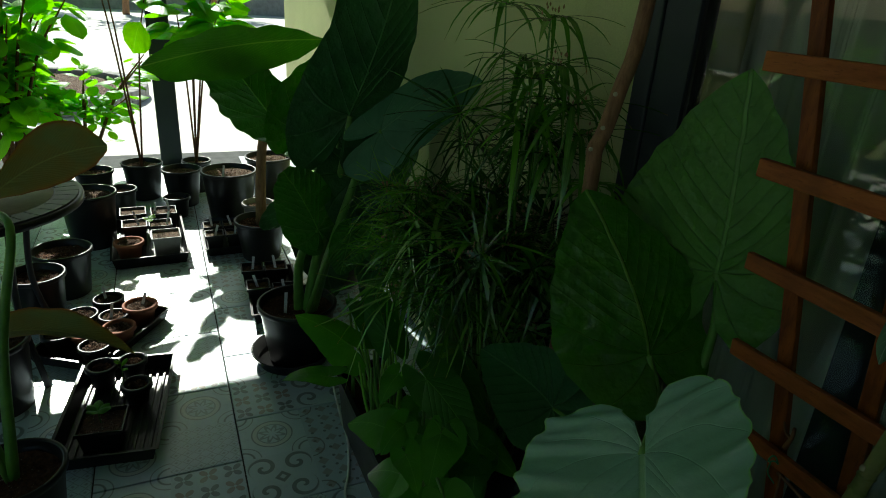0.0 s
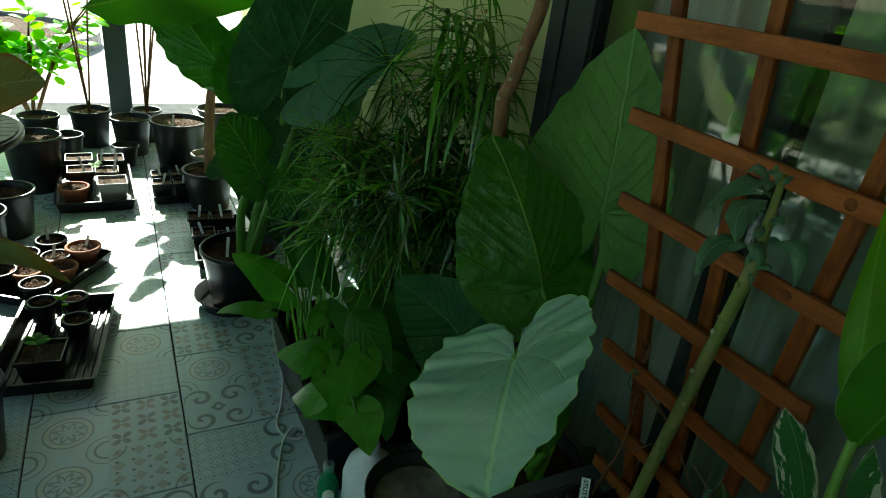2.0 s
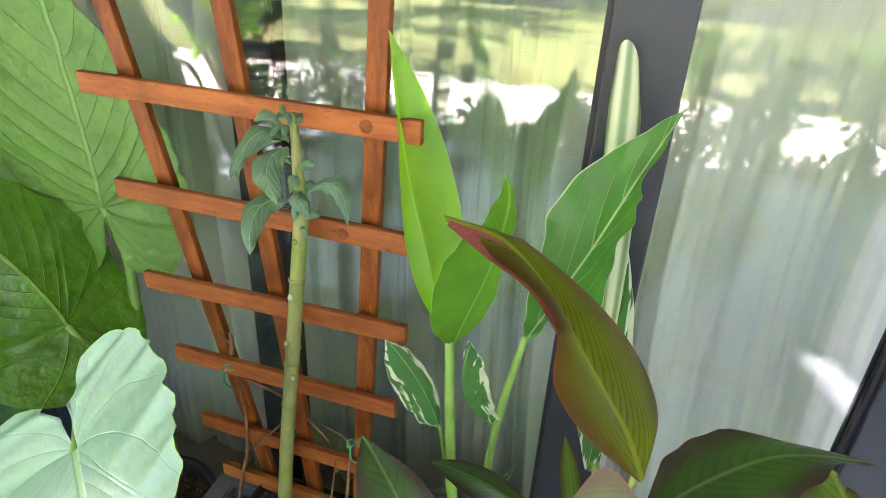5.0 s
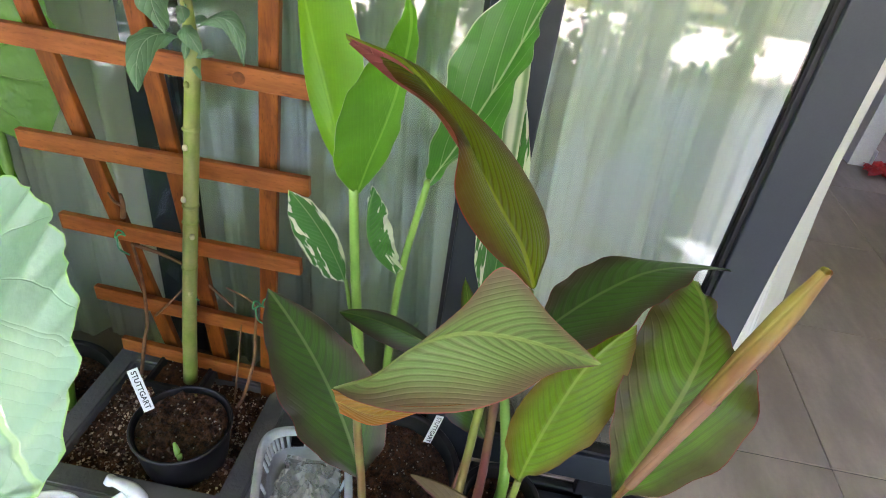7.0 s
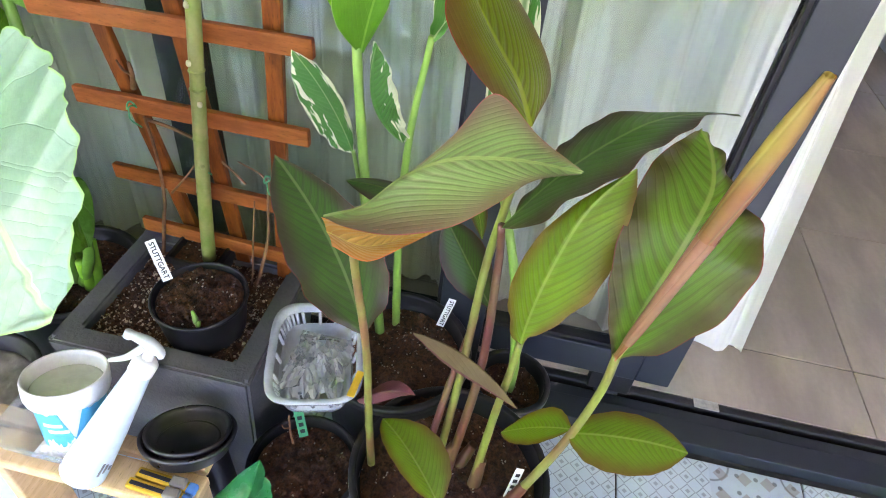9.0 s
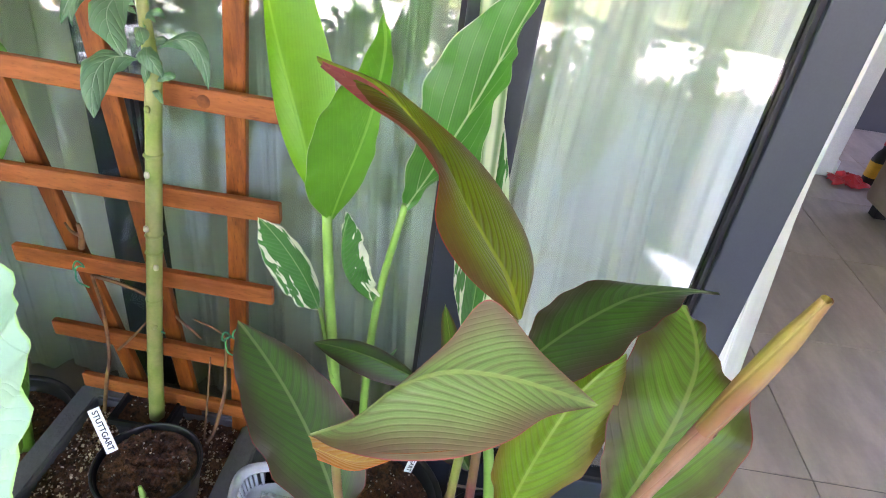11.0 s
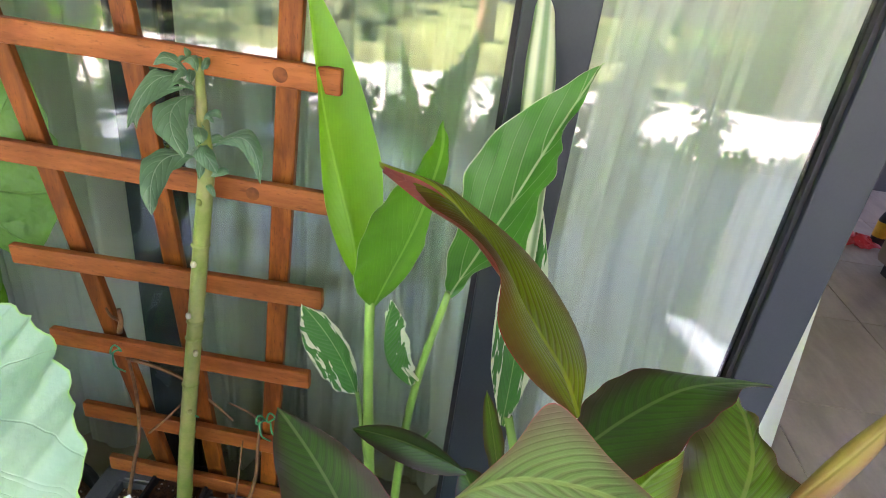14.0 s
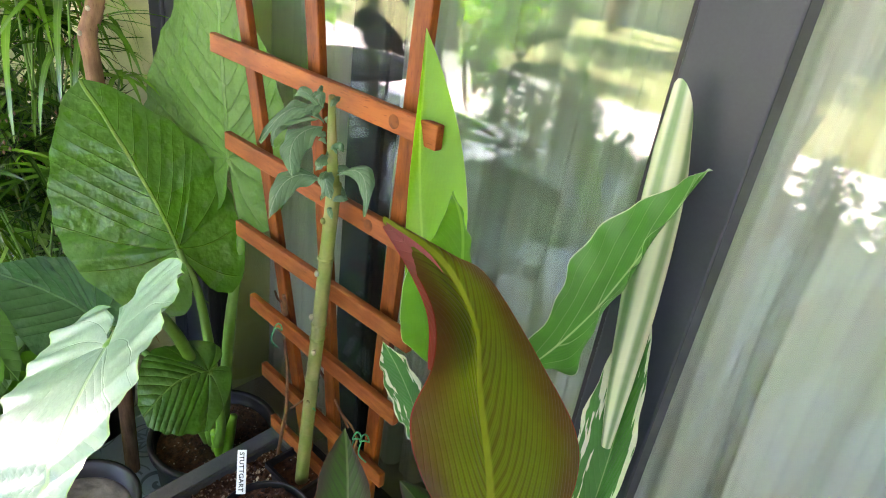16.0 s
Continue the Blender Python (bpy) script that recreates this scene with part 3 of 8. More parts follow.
def fill_leaf(rows, bm, thick=0.0):
    """Skins a grid of (place, u, v, rim, flow) rows and writes its two maps; flow is the line of a side vein."""
    la, lb = bm.loops.layers.uv.get("leaf") or bm.loops.layers.uv.new("leaf"), bm.loops.layers.uv.get("rim") or bm.loops.layers.uv.new("rim")
    grid = [[(bm.verts.new(x[0]), *x[1:], *((0.5,) if len(x) < 5 else ())) for x in row] for row in rows]
    for a, b in zip(grid, grid[1:]):
        for i in range(len(a) - 1):
            f = (a[i], a[i + 1], b[i + 1], b[i])
            face = bm.faces.new([x[0] for x in f])
            for lp, x in zip(face.loops, f):
                lp[la].uv = (x[1], x[2])
                lp[lb].uv = (x[3], x[4])
    return bm


def heart_leaf(blade, outline=HEART, arcs=64, rings=9, bm=None, ratio=0.56, puff=0.0, n_veins=8, slope=0.42, quilt=0.0):
    """A blade with two back lobes round the point where the stalk joins. puff: how far it swells between its side veins; quilt: uneven blisters."""
    bm = bm or bmesh.new()
    rows = []
    first = math.degrees(math.atan2(ratio, slope))
    for k in range(arcs + 1):
        ang = -176 + 352 * k / arcs
        r = curve_of(outline, abs(ang))
        row = []
        for i in range(rings + 1):
            rho = (i / rings) ** 0.85
            s, w = rho * r * math.cos(radians(ang)), rho * r * math.sin(radians(ang)) / ratio
            flow = s - slope * abs(w) ** 1.12 if abs(ang) < first else -(abs(ang) - first) / 125 * 3.5 / n_veins - slope * 0.1 * rho
            flow += 0.5 / n_veins + 0.03 * (ang > 0)
            p = blade.at(s, w, rho)
            if puff:
                ridge = abs(math.cos(math.pi * (((flow + 3) * n_veins) % 1.0))) ** 0.6
                p = p + blade.n * (puff * blade.size * ridge * min(1, abs(w) * 3) * (1 - 0.6 * rho ** 4))
            if quilt:
                q = p * 17.0 + Vector((blade.seed * 3.1, 0, 0))
                p = p + blade.n * (quilt * blade.size * (noise.noise(q) + 0.6 * noise.noise(q * 2.3)) * min(1, abs(w) * 4))
            row.append((p, s, w, rho, flow))
        rows.append(row)
    return fill_leaf(rows, bm)


def long_leaf(blade, outline=LANCE, steps=26, across=10, bm=None, slope=0.42):
    """A blade that narrows to both ends."""
    bm = bm or bmesh.new()
    rows = []
    for k in range(steps + 1):
        s = k / steps
        wide = [curve_of(outline, s ** math.exp(q)) for q in blade.skew]
        row = []
        for i in range(-across // 2, across // 2 + 1):
            v = i / (across / 2)
            f = wide[0] if v < 0 else wide[1]
            row.append((blade.at(s, v * f, abs(v)), s, v * f, abs(v), s - slope * abs(v * f) ** 1.3))
        rows.append(row)
    return fill_leaf(rows, bm)


def draped_leaf(mid, left, right, steps=8, across=14, belly=0.0, slope=0.42, ripple=0.0, seed=0):
    """A bent or folded blade: its midrib and its two edges run through the given places from the foot to the tip."""
    m, l, r = spline(mid, steps), spline(left, steps), spline(right, steps)
    n = len(m) - 1
    most = max(max((a - b).length, (c - b).length) for a, b, c in zip(l, m, r))
    rows = []
    for k in range(n + 1):
        along = (m[min(k + 1, n)] - m[max(k - 1, 0)]).normalized()
        row = []
        for i in range(-across // 2, across // 2 + 1):
            v = i / (across / 2)
            side = (l[k] if v < 0 else r[k]) - m[k]
            a = abs(v)
            up = (side.cross(along) if v < 0 else along.cross(side)).normalized()
            p = m[k] + side * a + up * side.length * belly * 4 * a * (1 - a)
            if ripple:
                p += up * ripple * a ** 3 * math.sin(k * 0.9 + seed + (2.0 if v < 0 else 0.0))
            w = v * side.length / most
            row.append((p, k / n, w, a, k / n - slope * abs(w) ** 1.3))
        rows.append(row)
    return fill_leaf(rows, bmesh.new())


def rolled(a, b, radii, turns=1.4, start=0.0, wind=0.0, lo=0.0, hi=1.0, steps=30, around=22, rim=1.0, mouth=0.0):
    """A leaf rolled round its own line from a to b, its free edge winding upwards; mouth: how far one side of its open top stands above the other."""
    a, b = Vector(a), Vector(b)
    d = (b - a).normalized()
    x = d.orthogonal().normalized()
    y = d.cross(x)
    table = [(i / (len(radii) - 1), r) for i, r in enumerate(radii)]
    rows = []
    for k in range(steps + 1):
        s = lo + (hi - lo) * k / steps
        r = curve_of(table, s)
        row = []
        for i in range(around + 1):
            v = i / around
            g = start + wind * s + v * turns * math.tau
            q = r * (0.72 + 0.28 * v)
            lift = d * (mouth * max(0.0, (s - 0.6) / 0.4) ** 2 * math.cos(g - 2.2))
            row.append((a.lerp(b, s) + (x * math.cos(g) + y * math.sin(g)) * q + lift, s, v, v * rim, v * turns))
        rows.append(row)
    return fill_leaf(rows, bmesh.new())


def pot_profile(r_top, r_bot, h, wall=0.004, lip=0.008, lip_h=0.018, inner=0.03):
    return [(0, 0), (r_bot - 0.004, 0), (r_bot, 0.004), (r_top - 0.002, h - lip_h - 0.004), (r_top - 0.001, h - lip_h), (r_top + lip, h - lip_h + 0.001), (r_top + lip, h - 0.002), (r_top + lip - 0.002, h), (r_top - wall + 0.001, h), (r_top - wall, h - 0.004), (r_top - wall - (r_top - r_bot) * inner / h, h - inner - 0.004), (0, h - inner - 0.005)]


def soil_disc(r, z, centre, rough=0.006, seed=0, rings=26, segs=84):
    bm = bmesh.new()
    c = Vector(centre)
    rows = []
    top = bm.verts.new(c + Vector((0, 0, z)))
    prev = None
    for k in range(1, rings + 1):
        ring = []
        for a in range(segs):
            x, y = r * k / rings * math.cos(a * math.tau / segs), r * k / rings * math.sin(a * math.tau / segs)
            q = Vector((x * 60 + seed, y * 60, 0.3))
            h = rough * (noise.noise(q) + 0.7 * noise.noise(q * 2.3) + 0.9 * abs(noise.noise(q * 3.6)) + 0.5 * noise.noise(q * 6.5)) if k < rings else -0.002
            ring.append(bm.verts.new(c + Vector((x, y, z + h))))
        if prev is None:
            for a in range(segs):
                bm.faces.new((top, ring[a], ring[(a + 1) % segs]))
        else:
            for a in range(segs):
                b = (a + 1) % segs
                bm.faces.new((prev[a], ring[a], ring[b], prev[b]))
        prev = ring
    return bm


def crumbs(n, spot, size, seed):
    """Loose grains: small uneven eight-sided lumps laid where spot(rnd) says."""
    rnd = random.Random(seed)
    verts, faces = [], []
    for _ in range(n):
        c = Vector(spot(rnd))
        k = size * rnd.choice((0.5, 0.7, 0.8, 1.0, 1.5))
        i = len(verts)
        turn = Matrix.Rotation(rnd.uniform(0, 6), 3, "Z") @ Matrix.Rotation(rnd.uniform(0, 1.5), 3, "X")
        for d in ((1, 0, 0), (0, 1, 0), (-1, 0, 0), (0, -1, 0), (0, 0, 1), (0, 0, -1)):
            verts.append(c + turn @ (Vector(d) * k * rnd.uniform(0.6, 1.2)))
        faces += [(i + a, i + b, i + e) for e, f in ((4, 1), (5, -1)) for a, b in ((0, 1), (1, 2), (2, 3), (3, 0))]
    me = bpy.data.meshes.new("grit")
    me.from_pydata(verts, [], faces)
    bm = bmesh.new()
    bm.from_mesh(me)
    bpy.data.meshes.remove(me)
    return bm


def in_disc(place, r, z):
    def spot(rnd):
        a, q = rnd.uniform(0, math.tau), r * math.sqrt(rnd.random())
        return place[0] + q * math.cos(a), place[1] + q * math.sin(a), place[2] + z + rnd.uniform(0, 0.005)
    return spot


def round_pot(place, r_top, r_bot, h, label, material=None, soil=SOIL, fill=0.03, name="plant_pot", group="", seed=0, lip=0.008, lip_h=0.018):
    """A round pot with its lip, and the soil that fills it."""
    ob = thing(name, place, label, "plant pot", group)
    part("pot_body", lathe(pot_profile(r_top, r_bot, h, lip=lip, lip_h=lip_h, inner=fill + 0.02), 40, centre=place), material or BLACK_PLASTIC, ob)
    if soil:
        earth = part("soil", soil_disc(r_top - 0.007 - (r_top - r_bot) * fill / h, h - fill, place, 0.007, seed), soil, ob, "loose dark potting soil" if soil is SOIL else "dry brown potting soil")
        r = r_top - 0.012 - (r_top - r_bot) * fill / h
        part("soil_lump", crumbs(int(9000 * r * r) + 40, in_disc(place, r, h - fill), 0.0034, seed + 200), CRUMB, earth, "dark soil crumbs")["kind"] = "stuff"
        if place[1] < 1.0:
            part("grit", crumbs(int(1500 * r * r) + 6, in_disc(place, r, h - fill + 0.003), 0.0017, seed + 300), GRIT, earth, "pale specks of grit")["kind"] = "stuff"
    return ob


def lettering(text, size, m, material, parent, name="lettering"):
    """Words in the built-in font, flat in the pose m."""
    cu = bpy.data.curves.new(name, "FONT")
    cu.body, cu.size, cu.align_x, cu.align_y, cu.offset = text, size, "CENTER", "CENTER", size * 0.02
    tmp = bpy.data.objects.new(name, cu)
    scene.collection.objects.link(tmp)
    bpy.context.view_layer.update()
    me = bpy.data.meshes.new_from_object(tmp.evaluated_get(bpy.context.evaluated_depsgraph_get()))
    scene.collection.objects.unlink(tmp)
    bpy.data.objects.remove(tmp)
    bm = bmesh.new()
    bm.from_mesh(me)
    bpy.data.meshes.remove(me)
    bmesh.ops.transform(bm, matrix=m, verts=bm.verts)
    return part(name, bm, material, parent, smooth=False)


def frame_of(x, y, origin):
    """A pose whose x and y axes lie along the given ways."""
    x = Vector(x).normalized()
    z = x.cross(Vector(y)).normalized()
    m = Matrix((x, z.cross(x), z)).transposed().to_4x4()
    m.translation = origin
    return m


def plant_tag(p, q, width, facing, label, words="", material=None, bars=0):
    """A flat stick-in label from p (top) to q (bottom), lettered along its length."""
    p, q = Vector(p), Vector(q)
    m = frame_of(q - p, Vector(facing).cross(q - p), (p + q) / 2)
    if (m.to_3x3() @ Vector((0, 0, 1))).dot(Vector(facing)) < 0:
        m = frame_of(q - p, -Vector(facing).cross(q - p), (p + q) / 2)
    L = (q - p).length
    ob = thing("plant_tag", p, label, "plant tag")
    body = part("tag_body", box((-L / 2, -width / 2, -0.0008), (L / 2, width / 2, 0.0008), 0.0005, m=m), material or WHITE_PLASTIC, ob, smooth=False)
    if words:
        lettering(words, min(width * 0.95, L * 1.45 / len(words)), m @ Matrix.Translation((0, 0, 0.0013)), INK, body)
    for i in range(bars):
        a = -L / 2 + L * (i + 0.8) / (bars + 1)
        part("ink_bar", box((a, -width * 0.25, 0.0012), (a + L / (bars + 1) * 0.55, width * 0.25, 0.0016), m=m), INK, body, smooth=False)
    return ob


# ---- the setting ----
GX = 1.12          # outer face of the glazing frame
FLOOR_IN = 0.03


def stone_ground():
    m, n, l = nodes_of("sunlit_paving")
    b = n["Principled BSDF"]
    c = coords(n)
    base = mix_col(n, l, noise_node(n, l, 0.6, 5, c), (0.80, 0.78, 0.73), (0.70, 0.68, 0.63))
    base = mix_col(n, l, math_node(n, l, "MULTIPLY", noise_node(n, l, 30, 4, c), 0.25), base, (0.44, 0.42, 0.38))
    l.new(base, b.inputs["Base Color"])
    b.inputs["Roughness"].default_value = 0.9
    bump(n, l, b, noise_node(n, l, 40, 4, c), 0.4, 0.01)
    return m


bm = bmesh.new()
bmesh.ops.create_grid(bm, x_segments=2, y_segments=2, size=400)
bmesh.ops.translate(bm, verts=bm.verts, vec=(0, 0, -0.12))
solid("ground", bm, stone_ground(), "pale sunlit paved ground around the terrace", "ground", "structure")

X0, X1, Y0, Y1 = -2.2, GX - 0.01, -4.0, 5.6
solid("floor", box((X0, Y0, -0.118), (GX + 0.005, Y1, -0.006)), plain("dark_grout", (0.05, 0.055, 0.055), rough=0.9), "dark grouted terrace floor slab", "floor", "structure")
# unseen terrace roof; its narrow gap is added to pass a strip of sun
bm = bmesh.new()
# Overhang widened so that the floor's open edge stays in shade.
rim = [(X0 - 0.75, Y0 - 0.2), (5.2, Y0 - 0.2), (5.2, Y1 + 0.1), (X0 - 0.75, Y1 + 0.1)]
gap = [(-0.64, 2.78), (0.02, 2.52), (0.02, 2.92), (-0.64, 3.14)]
ring_of = lambda plan, z: [bm.verts.new((x, y, z)) for x, y in plan]
o0, o1, g0, g1 = ring_of(rim, 2.62), ring_of(rim, 2.80), ring_of(gap, 2.62), ring_of(gap, 2.80)
for i in range(4):
    j = (i + 1) % 4
    for f in ((o0[i], o0[j], g0[j], g0[i]), (o1[i], o1[j], g1[j], g1[i]), (o0[i], o0[j], o1[j], o1[i]), (g0[i], g0[j], g1[j], g1[i])):
        bm.faces.new(f)
bmesh.ops.recalc_face_normals(bm, faces=bm.faces)
solid("ceiling", bm, CEIL_GREY, "unseen grey terrace ceiling with a gap added for the sun", "ceiling", "structure")
solid("wall_south", box((X0 - 0.2, Y0 - 0.2, -0.1), (1.7, Y0, 2.62)), WALL_YELLOW, "yellow-green rendered end wall", "wall", "structure")

# rendered wall beyond the glazing, with a splayed end
bm = bmesh.new()
plan = [(1.10, Y1 - 0.3), (1.10, 1.30), (1.17, 1.10), (1.46, 1.10), (1.46, Y1 - 0.3)]
low, high = [bm.verts.new((x, y, -0.1)) for x, y in plan], [bm.verts.new((x, y, 2.62)) for x, y in plan]
for i in range(5):
    bm.faces.new((low[i], low[(i + 1) % 5], high[(i + 1) % 5], high[i]))
bm.faces.new(low[::-1])
bm.faces.new(high)
bmesh.ops.recalc_face_normals(bm, faces=bm.faces)
solid("wall_east", bm, WALL_YELLOW, "yellow-green rendered wall beside the glass door", "wall", "structure")
solid("wall_lintel", box((GX + 0.02, Y0, 2.32), (GX + 0.30, 1.30, 2.62)), WALL_YELLOW, "yellow-green rendered wall above the glass doors", "wall", "structure")

# room behind the glass
solid("room_floor", box((GX + 0.138, -4.0, -0.1), (5.2, 4.0, FLOOR_IN - 0.004)), plain("room_grout", (0.10, 0.095, 0.09), rough=0.9), "grey tiled room floor", "floor", "structure")
solid("room_wall_east", box((4.6, -4.0, -0.1), (4.8, 4.0, 2.62)), DARK_WALL, "dark grey room wall", "wall", "structure")
solid("room_wall_north", box((GX + 0.3, 3.9, -0.1), (4.8, 4.1, 2.62)), DARK_WALL, "dark grey room wall", "wall", "structure")
# Unseen opening left in this wall to let skylight in, its width set for brightness.
solid("room_wall_south", box((1.7, Y0 - 0.2, 2.3), (4.8, Y0, 2.62)), DARK_WALL, "dark grey wall over an unseen opening that lights the room", "wall", "structure")
solid("room_wall_south_side", box((1.7, Y0 - 0.2, -0.1), (3.7, Y0, 2.3)), DARK_WALL, "dark grey wall beside an unseen opening that lights the room", "wall", "structure")
solid("room_partition", box((3.65, -2.05, FLOOR_IN), (4.6, -1.95, 2.62)), WHITE_PAINT, "pale painted room partition", "wall", "structure")
solid("baseboard", box((3.636, -2.064, FLOOR_IN), (4.6, -2.052, FLOOR_IN + 0.10), 0.003), WHITE_PAINT, "white skirting board", "baseboard", "structure")

# threshold with its two grooves
thr = thing("door_threshold", (GX, 0, 0), "anthracite aluminium sliding door threshold with black tracks", "threshold", kind="structure")
bm = box((GX + 0.006, -4.0, -0.1), (GX + 0.070, 1.30, 0.028), 0.003)
box((GX + 0.070, -4.0, -0.1), (GX + 0.100, 1.30, 0.0235), 0.002, bm)
part("sill_profile", bm, ALU, thr, smooth=False)
part("groove", box((GX + 0.100, -4.0, -0.1), (GX + 0.115, 1.30, 0.004)), RUBBER, thr, "black groove", smooth=False)
part("track", box((GX + 0.115, -4.0, -0.1), (GX + 0.137, 1.30, 0.0295), 0.006), RUBBER, thr, "rounded black track", smooth=False)
part("strike_plate", box((GX + 0.112, -0.725, 0.0297), (GX + 0.139, -0.665, 0.0325), 0.001), STRIKE_METAL, thr, "small bare metal plate", smooth=False)


def window_panel(name, p, q, z0, z1, stile, depth, label):
    """A glazed panel between p and q (x, y), with stiles, rails, gasket and pane."""
    p, q = Vector((*p, 0)), Vector((*q, 0))
    d = (q - p).normalized()
    nrm = Vector((d.y, -d.x, 0))
    ob = thing(name, (p.x, p.y, z0), label, "glass door", kind="structure")
    L = (q - p).length

    def bar(a, b, za, zb, mat, nm, out=0.0, dep=depth, bev=0.003):
        bm = box((a, -dep / 2 + out, za), (b, dep / 2 + out, zb), bev)
        m = Matrix((d, nrm, Vector((0, 0, 1)))).transposed().to_4x4()
        m.translation = p
        bmesh.ops.transform(bm, matrix=m, verts=bm.verts)
        return part(nm, bm, mat, ob, smooth=False)

    bar(0, stile, z0, z1, ALU, "stile")
    bar(L - stile, L, z0, z1, ALU, "stile")
    bar(stile, L - stile, z0, z0 + 0.085, ALU, "rail")
    bar(stile, L - stile, z1 - 0.085, z1, ALU, "rail")
    g = 0.008
    bar(stile, stile + g, z0 + 0.085, z1 - 0.085, RUBBER, "gasket", 0, depth * 0.6, 0)
    bar(L - stile - g, L - stile, z0 + 0.085, z1 - 0.085, RUBBER, "gasket", 0, depth * 0.6, 0)
    bar(stile + g, L - stile - g, z0 + 0.085, z0 + 0.085 + g, RUBBER, "gasket", 0, depth * 0.6, 0)
    pane = bar(stile + g, L - stile - g, z0 + 0.085 + g, z1 - 0.085, GLASS, "pane", 0, 0.006, 0)
    pane.visible_shadow = False
    return ob


window_panel("door_1", (GX + 0.022, 1.045), (GX + 0.022, -0.128), 0.03, 2.30, 0.095, 0.05, "fixed glass panel in an anthracite aluminium frame")
window_panel("door_2", (1.225, 0.555), (1.225, -0.572), 0.115, 2.28, 0.078, 0.05, "sliding glass door leaf in an anthracite frame, slid open")
solid("door_frame", box((GX - 0.01, 1.045, 0.0), (GX + 0.12, 1.10, 2.32), 0.004), ALU, "anthracite aluminium door frame against the wall", "door frame", "structure")
for y in (-0.45, 0.40):
    ob = thing("door_carriage", (1.225, y, 0.03), "black roller carriage under the sliding door leaf", "door hardware", "door carriages")
    part("bracket", box((1.210, y - 0.05, 0.045), (1.240, y + 0.05, 0.113), 0.004), RUBBER, ob, smooth=False)
    part("roller", box((1.214, y - 0.03, 0.0265), (1.236, y + 0.03, 0.044), 0.006), ALU, ob, smooth=False)


# curtains: a hanging sheet with many soft folds
def curtain_mat():
    m, n, l = nodes_of("sheer_white_curtain")
    b = n["Principled BSDF"]
    c = coords(n)
    mp = n.new("ShaderNodeMapping")
    mp.inputs["Scale"].default_value = (400, 400, 400)
    l.new(c, mp.inputs["Vector"])
    weave = noise_node(n, l, 1.0, 2, mp.outputs[0])
    base = mix_col(n, l, weave, (0.885, 0.875, 0.790), (0.80, 0.79, 0.71))
    l.new(base, b.inputs["Base Color"])
    b.inputs["Roughness"].default_value = 0.9
    tr, tp, m1, m2 = n.new("ShaderNodeBsdfTranslucent"), n.new("ShaderNodeBsdfTransparent"), n.new("ShaderNodeMixShader"), n.new("ShaderNodeMixShader")
    tr.inputs[0].default_value = (0.82, 0.82, 0.75, 1)
    m1.inputs[0].default_value, m2.inputs[0].default_value = 0.18, 0.12
    l.new(b.outputs[0], m1.inputs[1])
    l.new(tr.outputs[0], m1.inputs[2])
    l.new(m1.outputs[0], m2.inputs[1])
    l.new(tp.outputs[0], m2.inputs[2])
    l.new(m2.outputs[0], n["Material Output"].inputs[0])
    return m


CURTAIN = curtain_mat()


def curtain(p, q, z0, z1, folds, depth, seed, label, flare=0.0):
    p, q = Vector((*p, 0)), Vector((*q, 0))
    d = (q - p).normalized()
    nrm = Vector((d.y, -d.x, 0))
    L, nu, nv = (q - p).length, int(folds * 40), 26
    bm = bmesh.new()
    grid = []
    for i in range(nu + 1):
        a = i / nu
        col = []
        for k in range(nv + 1):
            h = k / nv
            ph = a * folds * math.tau + 0.8 * noise.noise(Vector((a * 5 + seed, h * 1.5, 0)))
            off = depth * (math.sin(ph) + 0.35 * math.sin(2.3 * ph + seed) + 0.13 * math.sin(5.1 * ph + 2 * seed + h) + 0.05 * math.sin(11.3 * ph + seed)) * max(0.12, 0.62 + 1.5 * noise.noise(Vector((a * 6, seed, h * 1.2))) + 0.30 * (1 - h))
            drop = 0.012 * math.sin(ph * 1.0 + 1) if k == 0 else 0
            col.append(bm.verts.new(p + d * (a * (L + flare * max(0.0, 1 - h / 0.33)) + 0.012 * math.sin(ph * 0.5 + h * 3)) + nrm * off + Vector((0, 0, z0 + (z1 - z0) * h + drop))))
        grid.append(col)
    for a, b in zip(grid, grid[1:]):
        for k in range(nv):
            bm.faces.new((a[k], b[k], b[k + 1], a[k + 1]))
    ob = solid("curtain", bm, CURTAIN, label, "curtain", smooth=True)
    return ob


curtain((1.47, 0.46), (1.43, -0.72), 0.045, 2.45, 9, 0.026, 3, "sheer white curtain hanging in folds behind the glass", 0.075)
curtain((1.40, 1.09), (1.43, 0.40), 0.05, 2.45, 6, 0.026, 11, "sheer white curtain hanging in folds behind the glass")

# corner post of the terrace and its edge
solid("corner_post", box((0.09, 5.20, -0.006), (0.245, 5.35, 2.62), 0.006), ALU, "anthracite metal corner post of the terrace", "post", "structure")
solid("roof_beam", box((X0 - 0.1, 5.2, 2.36), (X1 + 0.2, 5.45, 2.62), 0.005), ALU, "anthracite metal beam under the terrace roof", "beam", "structure")
solid("side_beam", box((X0 - 0.1, Y0, 2.40), (X0 + 0.1, 5.2, 2.62), 0.005), ALU, "anthracite metal beam along the open terrace side", "beam", "structure")


